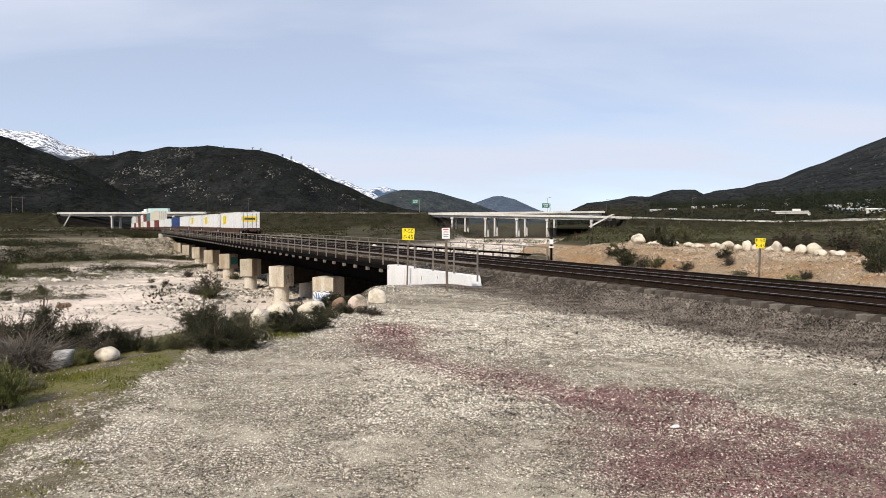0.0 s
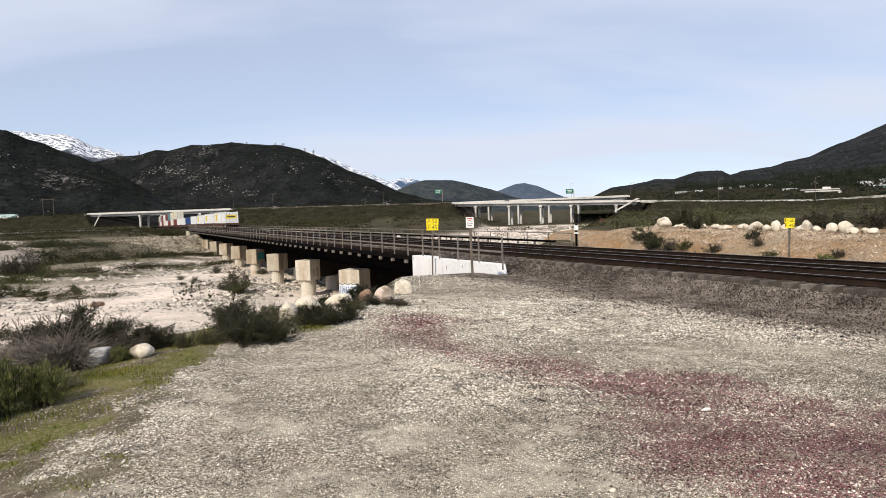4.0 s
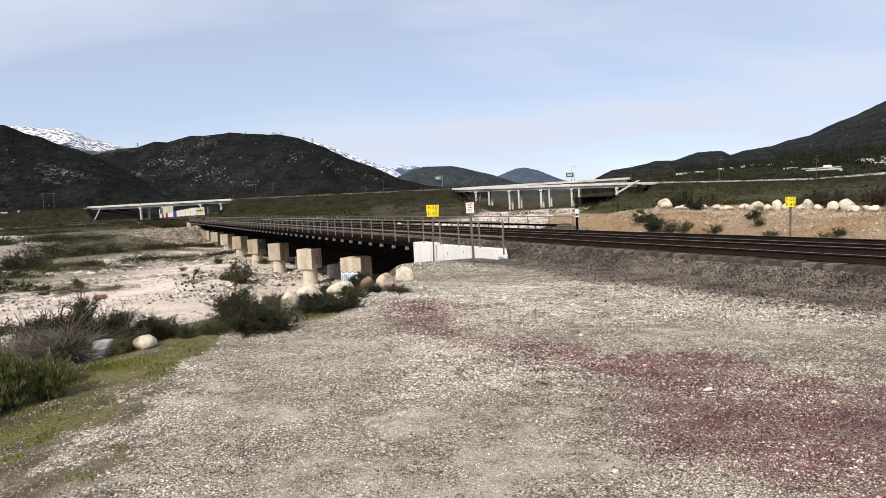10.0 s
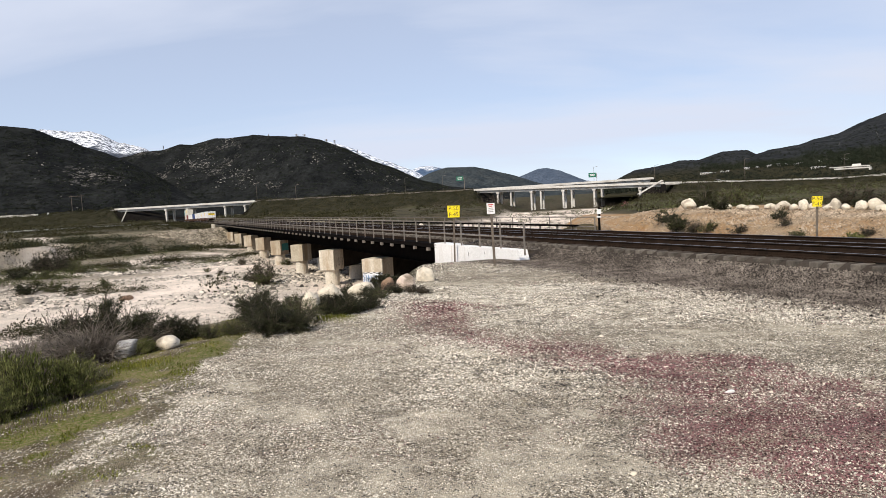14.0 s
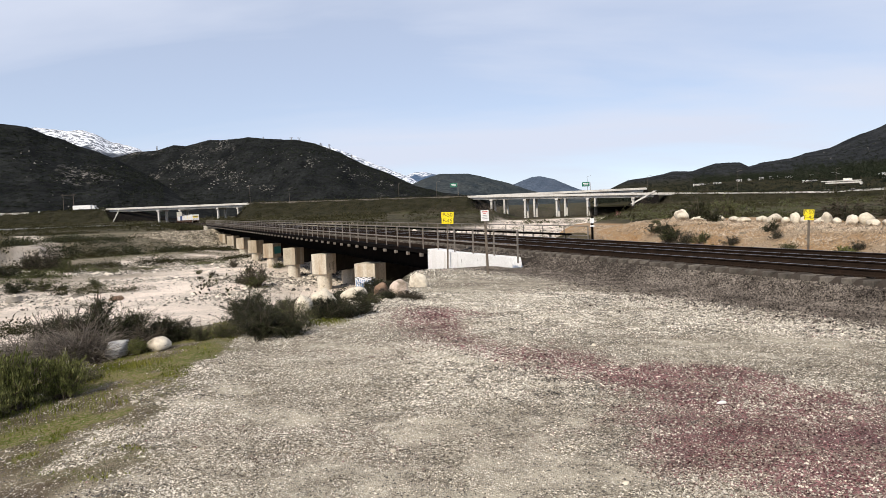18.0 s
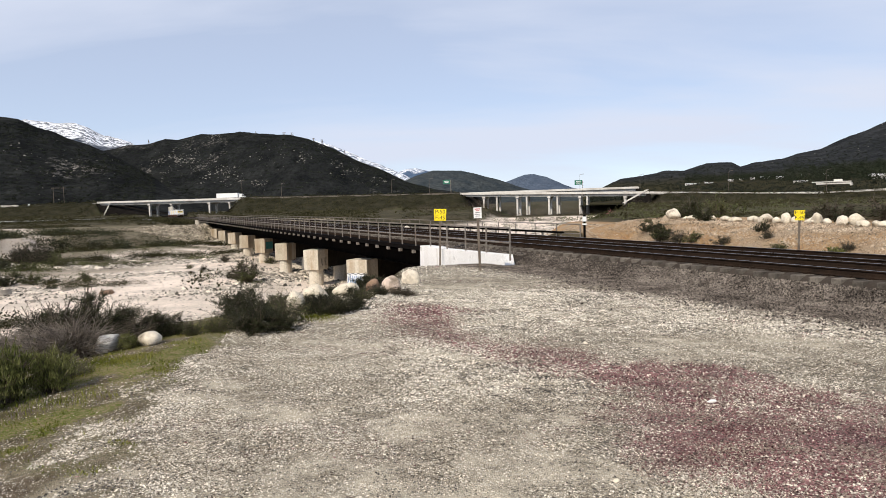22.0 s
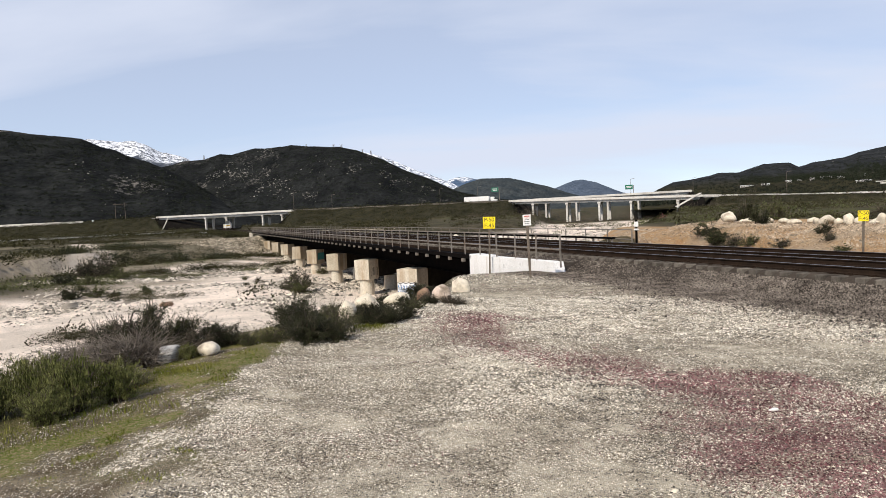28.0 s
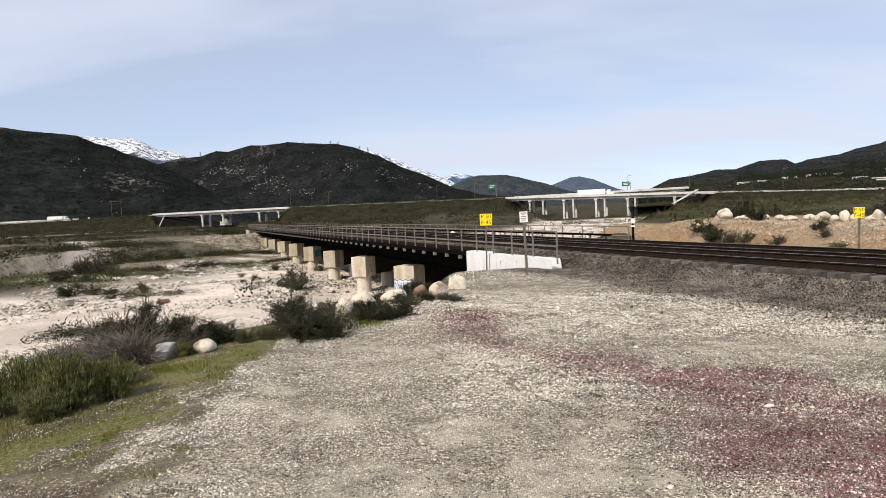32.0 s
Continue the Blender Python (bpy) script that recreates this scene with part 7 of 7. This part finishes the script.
def build_poles():
    for x, off, h in ((-155, -2, 12), (-132, 16, 10), (-56, 30, 11), (-30, 30, 11), (138, -2, 12), (194, 26, 13), (66, 30, 12), (104, 44, 12)):
        lamp_pole(x, off, h)
    # timber utility frame on the slope
    for X, Y, gap, h in ((-318, 520, 7.0, 14.0),):
        z = ground_z(X, Y)
        u = thing("utility_frame", pose(X, Y, z, 0, 0, 25), "weathered timber H-frame power pole", "power pole")
        for x in (-gap / 2, gap / 2):
            part("pole", rod(bmesh.new(), (x, 0, -2), (x, 0, h), 0.2, 8, 0.14), M_POST, u)
        part("crossarm", boxed(-gap / 2 - 1.5, -0.1, h - 1.2, gap / 2 + 1.5, 0.1, h - 0.9), M_POST, u)
        for x in (-gap / 2 - 1.2, 0, gap / 2 + 1.2):
            part("insulator", rod(bmesh.new(), (x, 0, h - 1.9), (x, 0, h - 1.2), 0.1, 6), M_POST, u)
    # overhead freeway signs
    green = surf("green_road_sign", (0.01, 0.12, 0.07), (0.015, 0.15, 0.09), 0.5, 0.5, 0.0)
    for px, py, Yd, side in ((735, 357, 462, 1), (966, 364, 440, 1)):
        az, el = at_bearing(px, py)
        x, z = math.tan(math.radians(az)) * Yd, EYE + math.tan(math.radians(el)) * math.hypot(Yd, math.tan(math.radians(az)) * Yd)
        s = thing("freeway_sign", pose(x, Yd, z), "green overhead freeway sign with unreadable white lines", "sign")
        pn = part("panel", boxed(-2.3, -0.1, -1.4, 2.3, 0.05, 1.4, 0.05), green, s)
        for k, w in enumerate((3.2, 2.6)):
            part("line_bar", boxed(-w / 2, -0.14, 0.25 - k * 0.85, w / 2, -0.105, 0.65 - k * 0.85), M_SIGN_WHITE, pn)
        part("post", boxed(2.6, 0.05, -10, 2.9, 0.35, 1.2), M_STEEL_GREY, s)
        part("arm", boxed(-2.3, 0.06, -0.2, 2.9, 0.3, 0.1), M_STEEL_GREY, s)


build_poles()


def build_pylons():
    bm = bmesh.new()
    h = 15.0
    for sx, sy in ((-1, -1), (1, -1), (-1, 1), (1, 1)):
        rod(bm, (sx * 1.8, sy * 1.8, -16), (sx * 0.5, sy * 0.5, h), 0.2, 4)
    for z in (2, 5, 8, 10.5, 12.5):
        w = 1.7 - 1.2 * z / h
        for a, b in (((-w, -w), (w, -w)), ((w, -w), (w, w)), ((-w, w), (w, w)), ((-w, -w), (-w, w))):
            rod(bm, (*a, z), (*b, z + 1.6), 0.13, 4)
    tower = mesh_of("lattice", bm, M_STEEL_GREY)
    for k, (px, py) in enumerate(((447, 261), (461, 262), (500, 273), (515, 276), (555, 296), (200, 267), (396, 258))):
        az, el = at_bearing(px, py)
        r = 1490.0
        top = EYE + r * math.tan(math.radians(el))
        p = thing("power_pylon", pose(math.sin(math.radians(az)) * r, math.cos(math.radians(az)) * r, top - h, 0, 0, 20 * k), "steel lattice power pylon standing on the ridge", "pylon", "pylons along the ridge")
        part("lattice", tower, None, p)
        for z in (9, 11.6, 14.2):
            part("crossarm", boxed(-3.8, -0.2, z, 3.8, 0.2, z + 0.45), M_STEEL_GREY, p)


build_pylons()

# ---- lineside signs ----
def text_mesh(name, body, size, material, extrude=0.002):
    cu = bpy.data.curves.new(name, "FONT")
    cu.body, cu.size, cu.align_x, cu.align_y, cu.extrude = body, size, "CENTER", "CENTER", extrude
    tmp = bpy.data.objects.new(name, cu)
    scene.collection.objects.link(tmp)
    dg = bpy.context.evaluated_depsgraph_get()
    me = bpy.data.meshes.new_from_object(tmp.evaluated_get(dg))
    bpy.data.objects.remove(tmp)
    me.materials.clear()
    me.materials.append(material)
    return me


def facing(x, y, z, turn=0.0, lean=0.0):
    """Upright, its front towards the camera; turn to its left in degrees."""
    return pose(x, y, z, 0, lean, math.degrees(math.atan2(y, x)) - 90 + turn)


def speed_sign(x, y, z0, z1, w, h, label, lean, rows, tail=0.0):
    sg = thing("speed_sign", facing(x, y, z0, 0, lean), label, "sign")
    part("post", boxed(-0.035, 0.0, -0.4, 0.035, 0.05, z1 - z0 + h, 0.006), M_POST, sg)
    for k, body in enumerate(rows):
        zc = z1 - z0 + h * (0.75 - 0.5 * k)
        pl = part("sign_plate", boxed(-w / 2 + 0.012 * k, -0.02, zc - h * 0.245, w / 2 - 0.012 * k, -0.008, zc + h * 0.245, 0.003), M_YELLOW, sg, "yellow sheet metal plate")
        part("lettering", text_mesh("lettering", body, h * 0.47, M_BLACK), None, pl, "black painted speed figures", m=pose(0, -0.022, zc, 90, 0, 0))
    return sg


def build_signs():
    speed_sign(-1.52, 29.3, ground_z(-1.52, 29.3), 1.05, 0.52, 0.50, "yellow speed board reading P-50 F-45 on a steel post", 1.5, ("P-50", "F-45"))
    speed_sign(10.62, 23.35, ground_z(10.62, 23.35), 0.92, 0.31, 0.34, "small yellow speed board reading P-50 F-45 on a thin post", 1.2, ("P-50", "F-45"))
    x, y = 0.135, 22.6
    g = ground_z(x, y)
    sg = thing("notice_sign", facing(x, y, g, -4, -1.2), "white notice board with unreadable lines on a steel post", "sign")
    part("post", boxed(-0.04, 0.0, -0.4, 0.04, 0.05, 1.60 - g, 0.006), M_POST, sg)
    pl = part("sign_plate", boxed(-0.13, -0.02, 1.26 - g, 0.13, -0.008, 1.61 - g, 0.003), M_SIGN_WHITE, sg, "white sheet metal plate")
    heading = surf("red_sign_ink", (0.42, 0.03, 0.03), (0.48, 0.05, 0.04), 3.0, 0.5, 0.0)
    for k, (w, h) in enumerate(((0.17, 0.03), (0.09, 0.02), (0.14, 0.016), (0.17, 0.016), (0.15, 0.016))):
        z = 1.56 - g - k * 0.057
        part("line_bar", boxed(-w / 2, -0.024, z - h / 2, w / 2, -0.0205, z + h / 2), heading if k < 2 else M_BLACK, pl)
    x, y = 5.6, 35.9
    g = ground_z(x, y) - 0.3
    mp = thing("marker_post", facing(x, y, g), "dark timber marker post with white plates", "post")
    part("post", boxed(-0.06, 0.0, -0.5, 0.06, 0.1, 1.02 - g, 0.01), M_STEEL_DK, mp)
    part("plate", boxed(-0.1, -0.02, 0.68 - g, 0.1, -0.005, 0.93 - g, 0.004), M_SIGN_WHITE, mp, "white plate")
    part("plate", boxed(-0.11, -0.02, 0.50 - g, 0.11, -0.005, 0.58 - g, 0.004), M_SIGN_WHITE, mp, "white plate")


build_signs()


# ---- what moves ----
def motions():
    speed = 10.65

    def on_track(s, z):
        drift, fall = bend(s)
        turn = math.degrees(math.atan(min(max(s + 8 - 400, 0), 60) / 1000.0))
        return TRACK @ pose(T2 + float(drift), s, z + float(fall), 0, 0, -turn)

    times = [0.0, 0.3] + [2.0 * k for k in range(1, 16)] + [31.7, 32.0]
    for ob, s, z in TRAIN:
        walk(ob, [(t, on_track(s + speed * t, z)) for t in times])
    for ob, rows, offset, way in ROAD_THINGS:
        ts, xs = [r[0] for r in rows], [r[1] for r in rows]
        walk(ob, [(t, freeway_pose(float(np.interp(t, ts, xs)), offset, way)) for t in times])


motions()
